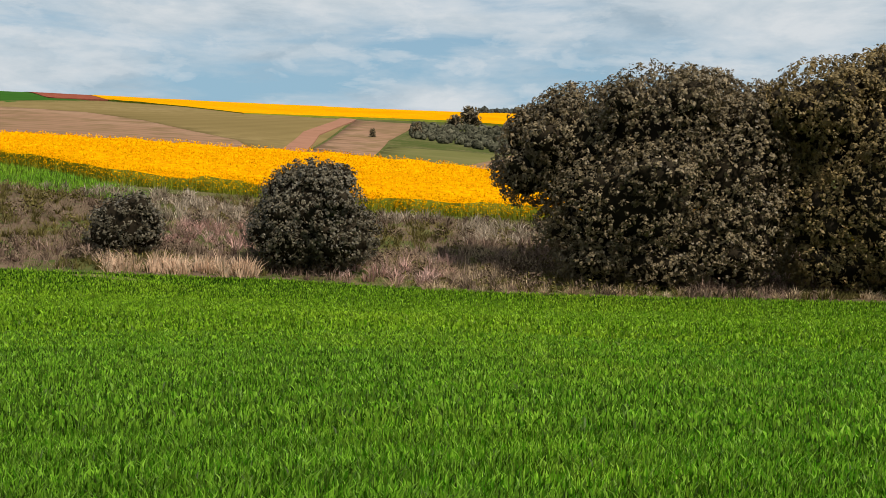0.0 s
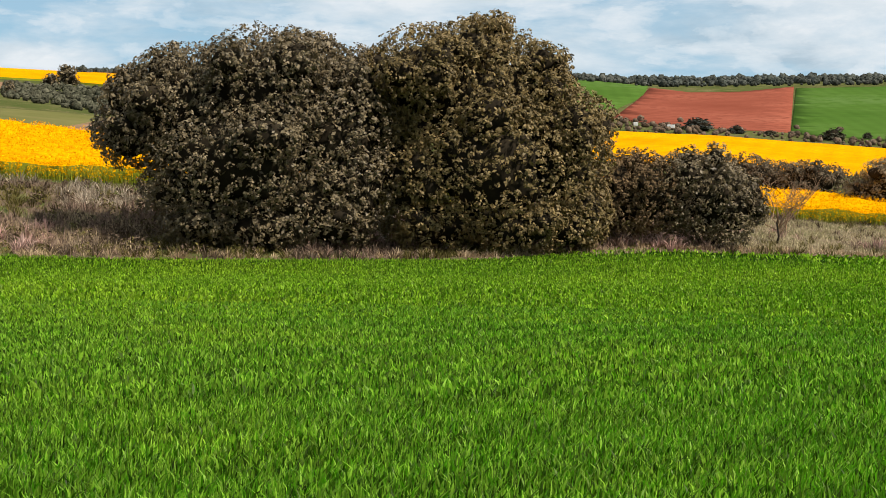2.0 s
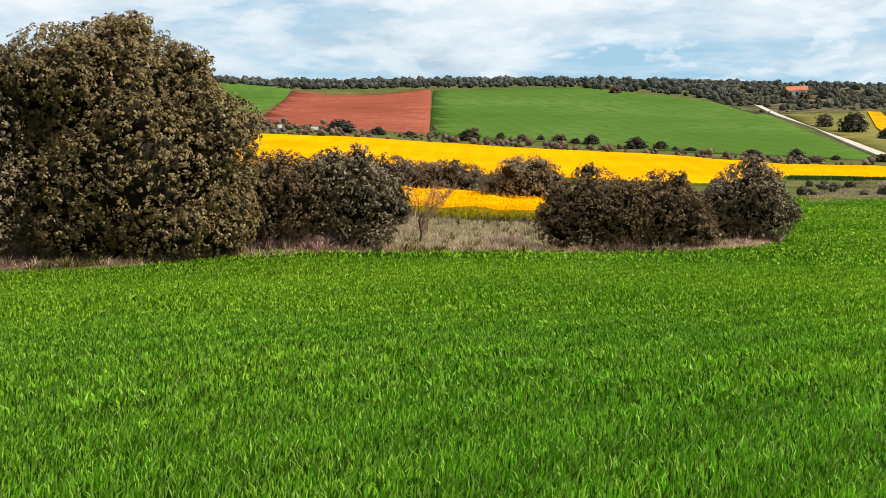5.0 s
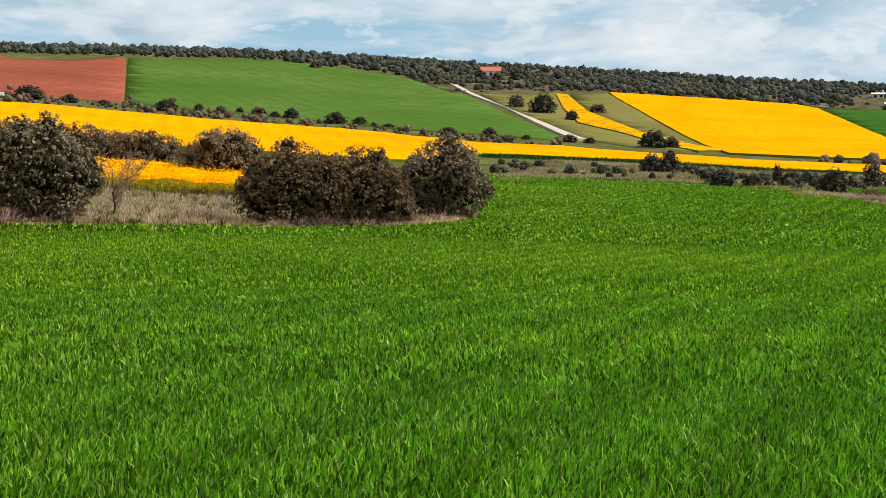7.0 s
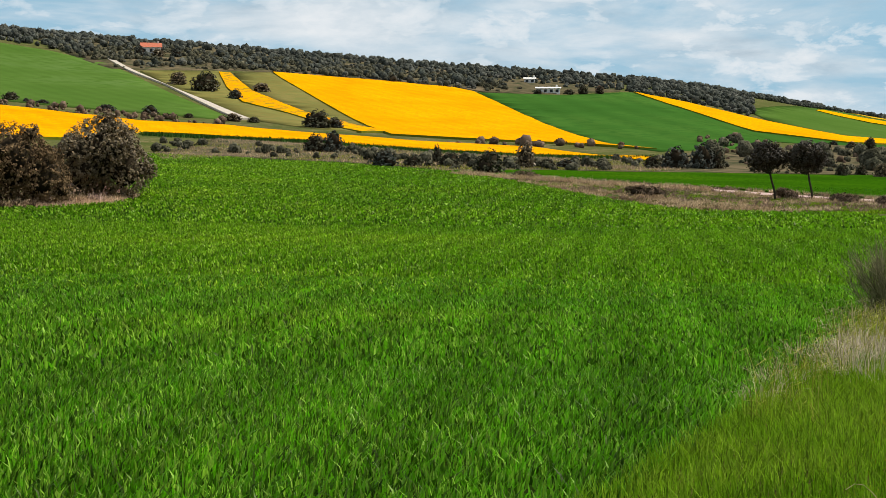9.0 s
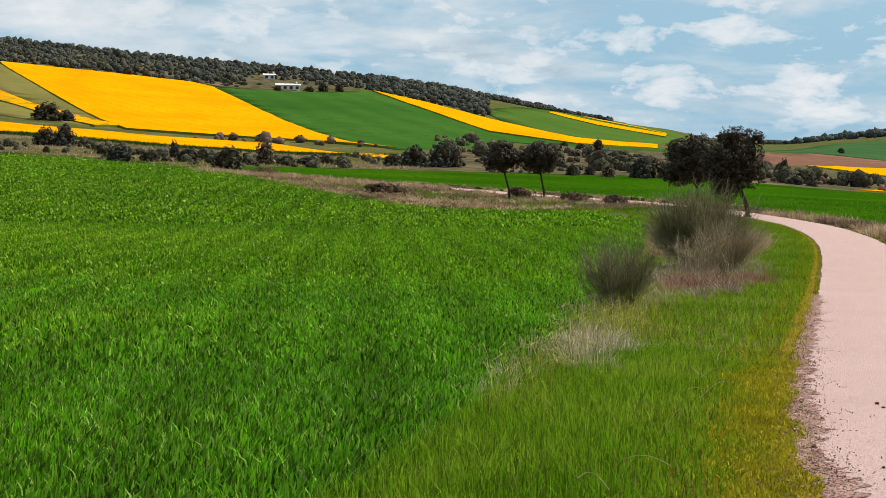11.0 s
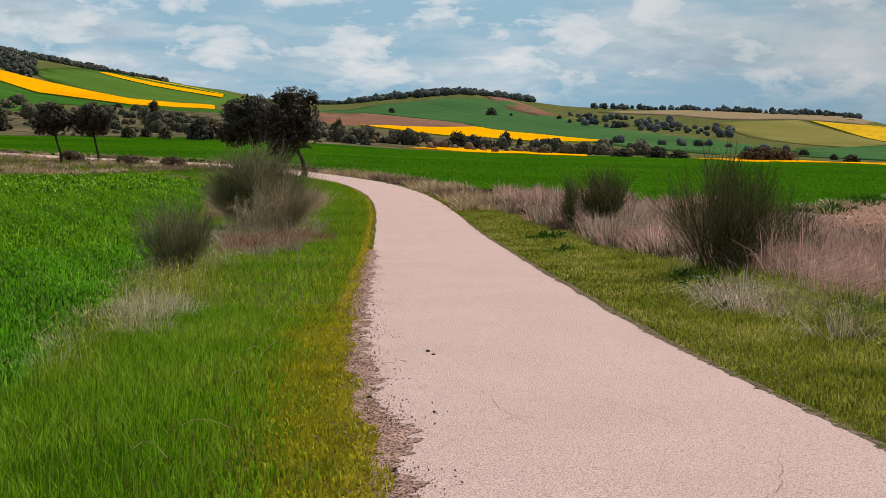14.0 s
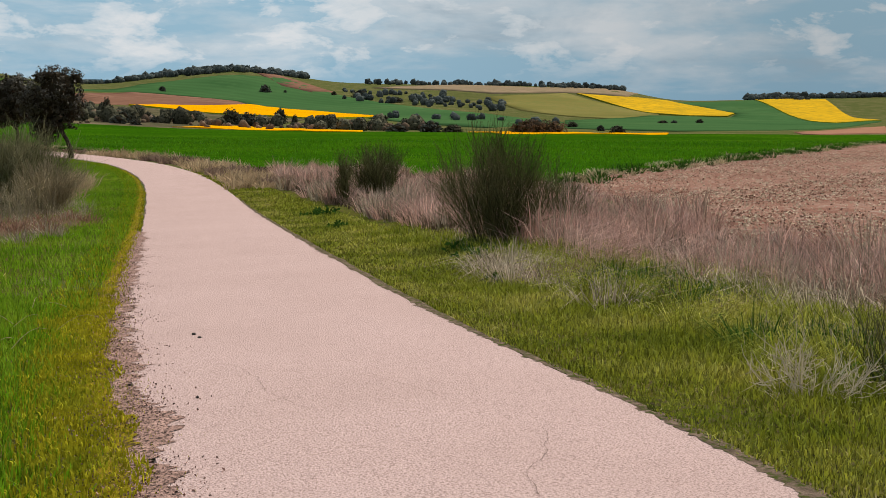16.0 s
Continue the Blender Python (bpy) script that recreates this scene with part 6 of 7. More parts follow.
grass("verge_grass", x[keep], y[keep], 0.06 + 0.12 * np.clip((s[keep] - 1.6) / 1.2, 0, 1), 0.008, 0.5, M_VERGE, "fresh green verge grass beside the road", 222)
keep = (s > 1.45 + 0.10 * bumps(x, y, 0.35)) & (s < 2.0 + 1.0 * np.random.default_rng(5).uniform(-0.3, 1, len(x)) ** 3)
grass("verge_moss", x[keep], y[keep], 0.045, 0.012, 0.8, M_MOSS, "low yellowish moss and grass at the road's edge", 223, lift=0.025)
x, y = sow_in(224, [(13, 1.0)] + VERGE_L[4:16] + [(13, 3.6)], 240)
s = road_side(x, y)
keep = s > 1.65
grass("verge_grass", x[keep], y[keep], 0.14, 0.020, 0.7, M_VERGE, "green verge grass further along the road", 225, bend=False)
keep = (s > 1.35) & (s < 2.1)
grass("verge_moss", x[keep], y[keep], 0.08, 0.035, 0.6, M_MOSS, "yellowish low grass along the road's edge", 226, bend=False)
x, y = sow_in(417, [(-7, -0.7), (3, 0.25), (3, 2.95), (-7, 2.95)], 420)
keep = road_side(x, y) > 1.75
grass("verge_grass", x[keep], y[keep], 0.10, 0.012, 0.6, M_VERGE, "fresh green verge grass beside the road", 418, bend=False)
x, y = sow_in(419, [(-7, -3.9), (3, -2.8), (3, -6.0), (-7, -7.0)], 300)
keep = -road_side(x, y) > 1.45
grass("verge_grass", x[keep], y[keep], 0.08, 0.012, 0.7, M_VERGE_OLIVE, "short green verge grass along the road", 420, bend=False)
VERGE_R = [(3, -2.75), (5.6, -2.45), (7.2, -2.22), (10, -1.9), (15.7, -1.6), (29, -0.75), (45, 0.3), (62, 2.1), (66, 1.2), (45, -1.2), (34, -2.2), (22, -2.9), (16, -3.8), (12, -4.3), (9, -4.9), (7, -5.6), (4, -6.5)]
x, y = sow_in(231, VERGE_R, 620, lambda x, y: np.clip(26 / np.hypot(x, y) ** 1.2, 0.1, 1))
s = -road_side(x, y)
keep = s > 1.36 + 0.12 * bumps(x, y, 0.3)
x, y, s = x[keep], y[keep], s[keep]
r = np.hypot(x, y)
grass("verge_grass", x, y, 0.05 + 0.07 * np.clip((s - 1.8) / 1.3, 0, 1), 0.008 + r * 0.0005, 0.8, M_VERGE_OLIVE, "short green verge grass along the road", 232, lift=0.02)
near = sow_in(234, [(3, -2.75), (5.6, -2.45), (7.2, -2.22), (10, -1.9), (15.7, -1.6), (15.7, -3.0), (10, -3.7), (7, -4.3), (4, -4.4)], 1900)
turf = -road_side(*near)
keep = (turf > 1.36 + 0.10 * bumps(near[0], near[1], 0.22, 3.0)) & (np.random.default_rng(8).uniform(0, 1, len(turf)) < np.clip(7 / np.hypot(*near), 0, 1) * np.clip(1.5 - 0.45 * (turf - 1.37), 0.25, 1))
grass("verge_turf", near[0][keep], near[1][keep], 0.035 + 0.05 * np.clip(turf[keep] - 1.6, 0, 1), 0.010, 0.75, M_VERGE_OLIVE, "short olive turf along the edge of the road", 235, bend=False, lift=0.03)
keep = (np.random.default_rng(6).uniform(0, 1, len(s)) < np.clip(1.5 - (s - 1.36) * 1.1, 0, 1)) & (bumps(x, y, 0.25, 4.0) > 0.15)
grass("verge_moss", x[keep], y[keep], 0.05, 0.014 + r[keep] * 0.0006, 0.7, M_VERGE_STRAW, "yellowish low grass edging the tarmac", 233)

# tall dry grass between the verge and the stubble
DRY_R = [(60, -1.6), (45, -1.6), (34, -2.7), (22, -3.6), (16, -4.6), (12, -5.1), (9, -5.6), (6, -6.8), (7, -9), (13, -7.5), (20, -7.3), (34, -8.5), (46, -8.6), (58, -5.8)]
x, y = sow_in(241, DRY_R, 11, lambda x, y: np.clip((19 / np.hypot(x, y)) ** 1.5, 0.12, 1) * np.clip(0.75 + 0.6 * bumps(x, y, 1.4, 2.0), 0.2, 1))
r = np.hypot(x, y)
k = np.random.default_rng(240).uniform(0, 1, len(x)) + 0.35 * bumps(x, y, 2.0, 3.0)
tall = np.clip(0.72 + 0.32 * bumps(x, y, 1.4, 2.0), 0.35, 1.1)
for pick, f, mat, label, seed in ((k > 0.28, 1.0, M_DRY_PINK, "tall pinkish dry grass beside the road", 242), ((k <= 0.28) & (k > 0.14), 0.9, M_BANK_BROWN, "brown dry grass among the pink stalks", 243), (k <= 0.14, 1.08, M_TANGLE, "bleached stalks in the dry grass", 244)):
    tussocks("tall_dry_grass", x[pick], y[pick], tall[pick] * f, 46, 0.0042 + r[pick] * 0.00045, mat, label, seed, 0.55, 0.35)
x, y = sow_in(249, DRY_R, 150, lambda x, y: np.clip((16 / np.hypot(x, y)) ** 1.4, 0.08, 1))
grass("dry_grass", x, y, 0.28, 0.006 + np.hypot(x, y) * 0.0006, 0.9, M_SHRUB_DRY, "brown matted grass under the dry stalks", 250)
DITCH = [(24, -2.7), (17, -3.2), (13, -3.4), (10.5, -3.7), (8, -4.2), (6, -5), (6, -6.6), (9, -5.8), (12, -5.3), (16, -4.8), (22, -3.8)]
x, y = sow_in(245, DITCH, 360)
grass("ditch_grass", x, y, 0.22 + 0.14 * bumps(x, y, 0.7, 6.0), 0.009, 0.95, M_VERGE_OLIVE, "tangled green grass in the shallow ditch", 246)
x, y = sow_in(247, DITCH, 120, lambda x, y: np.clip(0.1 + 1.6 * bumps(x, y, 0.8, 6.0), 0, 1))
grass("ditch_grass", x, y, 0.34, 0.005, 1.1, M_TANGLE, "bleached tangled grass in the ditch", 248)


def tangle(name, outline, clumps, strands, length, rise, width, mat, label, seed, wide=0.16):
    """Clumps of long thin stalks that arch out and fall over one another."""
    gen = np.random.default_rng(seed)
    cx, cy = sow_in(seed, outline, 60)
    pick = gen.choice(len(cx), min(clumps, len(cx)), replace=False)
    k = np.repeat(pick, strands)
    n = len(k)
    lean = np.repeat(gen.uniform(0, 2 * np.pi, len(pick)), strands)
    x, y = cx[k] + gen.normal(0, wide, n), cy[k] + gen.normal(0, wide, n)
    a = lean + gen.normal(0, 2.0, n)
    turn = gen.uniform(0, 6.28, n)
    ln, up = length * gen.uniform(0.4, 1.15, n), rise * gen.uniform(0.3, 1.2, n)
    z = terrain(x, y)
    rows = []
    ux, uy = -np.sin(a) * width * 0.5, np.cos(a) * width * 0.5
    for f, w in ((0.0, 1.0), (0.3, 0.9), (0.62, 0.75), (1.0, 0.4)):
        drift = 0.22 * ln * np.sin(3.4 * f + turn) * f
        px, py = x + np.cos(a) * ln * f ** 1.4 - np.sin(a) * drift, y + np.sin(a) * ln * f ** 1.4 + np.cos(a) * drift
        pz = z - 0.02 + up * np.sin(f * 2.1)
        rows += [np.stack([px - ux * w, py - uy * w, pz + width * 0.3], 1), np.stack([px + ux * w, py + uy * w, pz - width * 0.3], 1)]
    v = np.stack(rows, 1).reshape(-1, 3)
    base = np.arange(n)[:, None] * 8
    l = np.concatenate([base + [0, 1, 3, 2], base + [2, 3, 5, 4], base + [4, 5, 7, 6]], 1).ravel()
    return tagged(new(name, mesh_fast(name, v, l, [4] * (3 * n), [mat])), label, "grass", kind="stuff")


tangle("ditch_tangle", [(9.5, -3.4), (16.6, -3.1), (17.8, -4.4), (13.6, -5.0), (9.4, -4.6)], 30, 40, 0.30, 0.30, 0.005, M_VERGE_OLIVE, "green and straw stalks bent over in the ditch", 410)
tangle("ditch_tangle", [(12, -4.6), (22, -3.9), (23, -4.6), (12.5, -5.6)], 60, 50, 0.35, 0.5, 0.004, M_DRY_PINK, "pinkish stalks leaning over the ditch", 403)
for outline, per_m2, h, mat, label, seed in (([(15.4, -2.7), (16.4, -3.2), (13.2, -4.2), (11.4, -3.9), (11.9, -3.2), (13.6, -3.0)], 4.5, 0.50, M_TANGLE, "grey bleached grass matted over the side of the ditch", 401),
                                             ([(13.8, -3.3), (14.6, -3.8), (12.4, -5.0), (10.8, -4.5), (11.6, -3.8)], 9.0, 0.42, M_WEED, "dark green grass in the hollow of the ditch", 402),
                                             ([(15.6, -3.0), (16.2, -3.5), (12.8, -4.6), (10.6, -4.4), (11.6, -3.7)], 4.0, 0.40, M_BANK_BROWN, "brown withered grass matted in the ditch", 413),
                                             ([(9.6, -3.7), (10.6, -4.2), (8.6, -4.8), (7.6, -4.2), (8.2, -3.6)], 4.0, 0.40, M_WEED, "dark green grass behind the dead bush", 414),
                                             ([(11.6, -3.6), (13.2, -3.6), (12.6, -5.0), (9.0, -4.9), (8.4, -3.6)], 7.0, 0.45, M_VERGE_OLIVE, "yellowish green tussocks in the ditch", 411),
                                             ([(12.4, -4.4), (13.6, -4.8), (10.4, -5.6), (9.8, -4.9)], 4.5, 0.72, M_TANGLE, "pale stalks falling from the dry grass", 412)):
    x, y = sow_in(seed, outline, per_m2)
    tussocks("ditch_tussocks", x, y, h, 120, 0.0065, mat, label, seed, 1.3, 0.4, droop=0.85)
# dark blades added to darken the hollow in place of its shade
x, y = sow_in(404, [(11.2, -3.9), (13.4, -4.1), (14.6, -4.6), (14.2, -5.0), (11.6, -4.8)], 420)
grass("ditch_grass", x, y, 0.16, 0.012, 0.9, M_WEED, "dark green blades standing for the shade in the ditch hollow", 405)
x, y = sow_in(406, [(10.0, 2.85), (14.2, 3.2), (16.8, 4.2), (14, 4.0), (10.4, 3.4)], 6)
tussocks("dry_tuft", x, y, 0.36, 56, 0.006, M_GAP, "pale bleached tufts between verge and wheat", 405, 0.85, 0.4, droop=0.3)
x, y = sow_in(415, [(11.7, 2.5), (12.3, 3.35), (14.2, 3.75), (15.2, 3.6), (13.4, 2.85)], 9)
tussocks("dry_tuft", x, y, 0.50, 80, 0.0075, M_DRY_WHITE, "bleached pale tufts standing in the verge grass", 416, 0.8, 0.4, droop=0.4)
tangle("dry_tuft", [(9, 2.6), (13, 2.8), (20, 3.6), (20, 4.6), (10, 3.3)], 50, 20, 0.2, 0.40, 0.0045, M_VERGE_OLIVE, "thin pale green stalks along the wheat", 407, 0.2)
tangle("dry_tuft", [(16, 3.4), (20, 3.6), (24, 4.3), (20, 4.9), (16, 4.2)], 14, 30, 0.2, 0.32, 0.006, M_GAP, "bleached tufts below the broom bush", 408)
tangle("dead_twigs", [(31.5, 4.5), (33.5, 4.6), (34.0, 5.4), (32, 5.6)], 8, 40, 0.45, 0.9, 0.006, M_BROOM_DRY, "pale dead twigs beside the broom bush", 409, 0.3)

# dry grass along the left verge and round the bend
x, y = sow_in(255, [(25.2, 3.7), (31.5, 3.0), (33.5, 4.4), (30, 5.4), (25.5, 4.9)], 5)
tussocks("tall_dry_grass", x, y, 0.36, 44, 0.013, M_DRY_RED, "low reddish dry grass in front of the broom bush", 256, 0.9, 0.5)
x, y = sow_in(259, [(24, 3.2), (38, 3.9), (41, 6.2), (33, 6.4), (24.5, 5.4)], 2.2)
tussocks("tall_dry_grass", x, y, 0.40, 34, 0.013, M_TANGLE, "pale dry tufts round the broom bushes", 254, 0.9, 0.5)
x, y = sow_in(257, [(38, 4.6), (52, 5.4), (60, 8.6), (58, 10.8), (40, 7.6)], 2.5)
tussocks("tall_dry_grass", x, y, 0.8, 34, 0.02, M_DRY, "tall dry grass behind the broom bush", 258, 0.6, 0.4)


def along_road(seed, x0, x1, s0, s1, per_m2):
    """Plan points beside the road's middle line where its easting lies between x0 and x1."""
    gen = np.random.default_rng(seed)
    d = np.gradient(_rc, axis=0)
    d /= np.linalg.norm(d, axis=1, keepdims=True)
    ids = np.where((_rc[:, 0] > x0) & (_rc[:, 0] < x1))[0]
    n = int(len(ids) * 0.25 * abs(s1 - s0) * per_m2)
    i = gen.choice(ids, n)
    s = gen.uniform(s0, s1, n)
    return _rc[i, 0] - d[i, 1] * s + gen.normal(0, 0.15, n), _rc[i, 1] + d[i, 0] * s + gen.normal(0, 0.15, n)


for s0, s1, x0, x1, h, seed in ((-4.0, -1.6, 46, 82, 0.45, 261), (-4.5, -1.7, 82, 135, 0.3, 263), (1.9, 6.0, 84, 135, 0.16, 265)):
    x, y = along_road(seed, x0, x1, s0, s1, 2.6)
    k = bumps(x, y, 2.5, 3.0) > 0
    tussocks("dry_grass", x[k], y[k], h * 1.25, 26, 0.05, M_DRY, "straw-coloured dry tussocks along the road", seed, 0.8, 0.4)
    tussocks("dry_grass", x[~k], y[~k], h * 1.1, 26, 0.05, M_BANK_BROWN, "brownish dry tussocks along the road", seed + 1, 0.8, 0.4)
x, y = along_road(267, 84, 135, 3.5, 11, 45)
grass("bank_grass", x, y, 0.16, 0.10, 0.5, M_VERGE, "olive grass on the bank above the wheat", 268, bend=False)


# ---- broom bushes: sheaves of thin upright stems ----
def broom(place, width, height, stems, mat, label, seed, thick=0.008, mess=0.36, shoots=52):
    gen = np.random.default_rng(seed)
    e = stand("broom_bush", *place, label, "bush", "broom bushes beside the road")
    n = max(12, stems // 9)
    a = gen.uniform(0, 2 * np.pi, n)
    q = np.sqrt(gen.uniform(0, 1, n)) * (1 + 0.22 * np.sin(2 * a + gen.uniform(0, 6)))
    up = height * np.clip(0.86 - 0.16 * q ** 2, 0.25, 1) * gen.uniform(0.5, 1.06, n)
    foot = np.stack([np.cos(a) * q * width * 0.09, np.sin(a) * q * width * 0.09, np.full(n, -0.05)], 1)
    top = np.stack([np.cos(a) * q * width * 0.40, np.sin(a) * q * width * 0.42, up], 1)
    top[:, :2] += gen.normal(0, 0.09, (n, 2)) * width
    mid = foot * 0.5 + top * 0.5 + gen.normal(0, 0.03, (n, 3)) * width
    # fine shoots crowd along the outer two thirds of each branch and point up and out
    k = np.repeat(np.arange(n), shoots)
    f = (0.12 + 0.88 * gen.uniform(0, 1, len(k)) ** 0.7)[:, None]
    p0 = np.where(f < 0.45, foot[k] + (mid - foot)[k] * f / 0.45, mid[k] + (top - mid)[k] * (f - 0.45) / 0.55)
    p0 = p0 + gen.normal(0, 0.025, p0.shape) * width
    way = (top - foot)[k] / np.linalg.norm((top - foot)[k], axis=1, keepdims=True)
    way = way * 0.8 + np.array([0, 0, 0.30]) + gen.normal(0, mess, p0.shape)
    way /= np.linalg.norm(way, axis=1, keepdims=True)
    p1 = p0 + way * (height * gen.uniform(0.08, 0.26, (len(k), 1)))
    p2 = p1 + (way + gen.normal(0, 0.22, p0.shape) + np.array([0, 0, 0.15])) * (height * gen.uniform(0.04, 0.14, (len(k), 1)))

    def ribbons(a0, a1, w0, w1):
        d = a1 - a0
        u = np.cross(d, gen.normal(0, 1, d.shape))
        u /= np.maximum(np.linalg.norm(u, axis=1, keepdims=True), 1e-6)
        return np.stack([a0 - u * w0, a0 + u * w0, a1 + u * w1, a1 - u * w1], 1).reshape(-1, 3)

    def mesh(name, v):
        return mesh_fast(name, v, np.arange(len(v)), [4] * (len(v) // 4), [mat])

    part("stem_sheaf", mesh("stem_sheaf", np.vstack([ribbons(foot, mid, thick * 1.4, thick), ribbons(mid, top, thick, thick * 0.6)])), e)
    tagged(part("twig_spray", mesh("twig_spray", np.vstack([ribbons(p0, p1, thick * 0.42, thick * 0.38), ribbons(p1, p2, thick * 0.38, thick * 0.15)])), e), "countless fine upright shoots", kind="stuff")
    return e


broom((36.0, 5.6), 2.7, 2.2, 1500, M_BROOM_GREY, "large grey-green broom bush at the wheat's edge", 271, 0.010)
broom((34.2, 4.7), 1.9, 1.5, 420, M_BROOM_DRY, "half-dead straw-coloured broom bush", 272, 0.009)
broom((20.3, 4.43), 1.15, 1.3, 520, M_BROOM_GREY, "small dark broom bush beside the wheat", 273, 0.006)
broom((19.0, -3.66), 1.45, 1.85, 620, M_BROOM, "upright dark broom bush in the dry grass", 274, 0.006)
broom((20.6, -5.0), 0.9, 1.35, 150, M_BROOM, "sparse broom bush leaning from dry grass", 275, 0.006)
broom((37.5, -3.9), 1.8, 1.75, 380, M_BROOM, "green broom bush in the dry grass", 276, 0.010)
broom((36.2, -2.9), 0.9, 1.5, 130, M_BROOM, "slender broom bush in the dry grass", 277, 0.010)
broom((7.55, -3.3), 0.95, 0.50, 170, M_DRY_WHITE, "bleached dead bush in the ditch", 278, 0.0058, 0.75, 22)
broom((7.7, -3.95), 0.7, 0.8, 110, M_BROOM, "thin weedy stems beside the ditch", 279, 0.005, 0.36, 14)

# pale fallen stalks lying over the left verge
gen = np.random.default_rng(341)
for k in range(10):
    verts, faces = [], []
    px, py = gen.uniform(6.5, 13), 0
    py = float(np.interp(px, _rc[:, 0], _rc[:, 1])) + gen.uniform(1.8, 2.5)
    a = gen.uniform(0, 6.28)
    ln = gen.uniform(0.15, 0.35)
    rise = gen.uniform(0.03, 0.12)
    z0 = float(terrain(px, py)) + 0.12
    limb(verts, faces, [(px + math.cos(a) * ln * f, py + math.sin(a) * ln * f, z0 + rise * math.sin(f * 2.2)) for f in (0, 0.25, 0.5, 0.75, 1)], 0.002, 0.0012, 4)
    tagged(new("dry_stalk", mesh_from("dry_stalk", [tuple(v) for v in verts], faces, [M_DRY])), "pale dry stalk bent over the green verge", "stalk", "fallen stalks on the verge")

# low dark weeds
for k, (px, py, w) in enumerate(((14.2, -2.75, 0.4), (17.2, -3.1, 0.6), (18.4, -3.2, 0.7), (31, -1.9, 0.9), (26, -2.0, 0.5))):
    gen = np.random.default_rng(280 + k)
    e = stand("weed", px, py, "low dark green weed on the verge", "weed", "weeds on the verge")
    cs = np.stack([gen.normal(0, w * 0.22, 90), gen.normal(0, w * 0.22, 90), np.abs(gen.normal(0, w * 0.13, 90))], 1)
    v, l = leaves(cs, 0.08, 6, 0.10, gen)
    part("foliage", mesh_fast("foliage", v, l, [4] * (len(l) // 4), [M_WEED]), e)

# shrubs on the bank by the bend
for k, (px, py, w, h) in enumerate(((101.0, 41.5, 4.0, 0.9), (103.5, 30.6, 1.8, 0.9), (97.5, 24.5, 2.2, 0.7), (93.5, 20.5, 1.6, 0.7), (119.5, 62.0, 3.5, 0.8))):
    tree("dry_shrub", (px, py), [(0, 0, h * 0.45, w * 0.4, w * 0.3, h * 0.5), (w * 0.25, 0, h * 0.35, w * 0.28, w * 0.25, h * 0.4)], "low brown leafless shrub on the road bank", "bush", M_SHRUB_DRY, 110, 0.2, 14, 0.13, 290 + k, group="shrubs on the road bank")


# ---- bare little tree in the hedge gap ----
def bare_tree(place, height, seed):
    gen = np.random.default_rng(seed)
    e = stand("bare_tree", *place, "small leafless brown tree in the hedge gap", "tree", turn=-math.degrees(math.atan2(*place)))
    stem = part("trunk", trunk_data([(bent((0, 0, -0.1), (0.1, 0, height * 0.45), gen), 0.07, 0.04)], gen), e)
    for i in range(13):
        verts, faces = [], []
        a = gen.uniform(0, 6.28)
        z0 = height * gen.uniform(0.15, 0.45)
        end = Vector((math.cos(a) * height * 0.58, math.sin(a) * height * 0.45, height * gen.uniform(0.65, 1.0)))
        path = bent((0.05, 0, z0), end, gen, 0.25)
        limb(verts, faces, path, 0.035, 0.012, 5)
        for j in range(14):
            s0 = path[2].lerp(path[5], gen.uniform(0, 1))
            limb(verts, faces, bent(s0, s0 + Vector((gen.normal(0, 0.45), gen.normal(0, 0.4), gen.uniform(0.15, 0.8))), gen, 0.3, 3), 0.014, 0.006, 4)
        part("branch", mesh_from("branch", [tuple(v) for v in verts], faces, [M_BARE]), stem)
    return e


bare_tree((38.6, 64.5), 3.7, 301)

# two small white objects of unknown kind by the far rapeseed, built as troughs
for px, py, w in ((140, 300, 1.1), (147, 295, 1.9)):
    e = stand("trough", px, py, "small white object beside the rapeseed, built as a trough", "trough", "troughs", sink=-0.3, turn=-25)
    bm = bmesh.new()
    box(bm, -w / 2, w / 2, -0.4, 0.4, 0, 0.9)
    bmesh.ops.bevel(bm, geom=bm.edges[:], offset=0.06, segments=1, affect="EDGES")
    part_bm("basin", bm, M_WALL, e)
    bm = bmesh.new()
    box(bm, -w / 2 + 0.1, w / 2 - 0.1, -0.3, 0.3, 0.88, 0.93)
    part_bm("water", bm, M_GLASS, e)


# ---- road edge: crumbled gravel, cracks, pebbles ----
gen = np.random.default_rng(311)
n = 900
i = gen.choice(np.where((_rc[:, 0] > 3) & (_rc[:, 0] < 26))[0], n)
d = np.gradient(_rc, axis=0)
d /= np.linalg.norm(d, axis=1, keepdims=True)
off = 1.40 - np.abs(gen.normal(0, 0.06, n)) + gen.uniform(-0.05, 0.18, n)
x, y = _rc[i, 0] - d[i, 1] * off + gen.normal(0, 0.1, n), _rc[i, 1] + d[i, 0] * off + gen.normal(0, 0.02, n)
thin = gen.uniform(0, 1, n) < np.clip(0.55 + 1.1 * bumps(x, y, 0.38, 2.0), 0.05, 1) * np.clip(10 / np.hypot(x, y), 0.1, 1)
x, y = x[thin], y[thin]
n = len(x)
r = gen.uniform(0.003, 0.008, n)
s = road_side(x, y)
z = terrain(x, y) + np.where(s < 1.36, 0.035 + 0.02 * (1 - (s / 1.36) ** 2), 0.03) + 0.25 * r
v = (np.stack([x, y, z], 1)[:, None] + SI_V[None] * r[:, None, None] * gen.uniform(0.6, 1.4, (n, len(SI_V), 1)) * np.array([1, 1, 0.5])).reshape(-1, 3)
l = (SI_F[None] + (np.arange(n) * len(SI_V))[:, None, None]).reshape(-1)
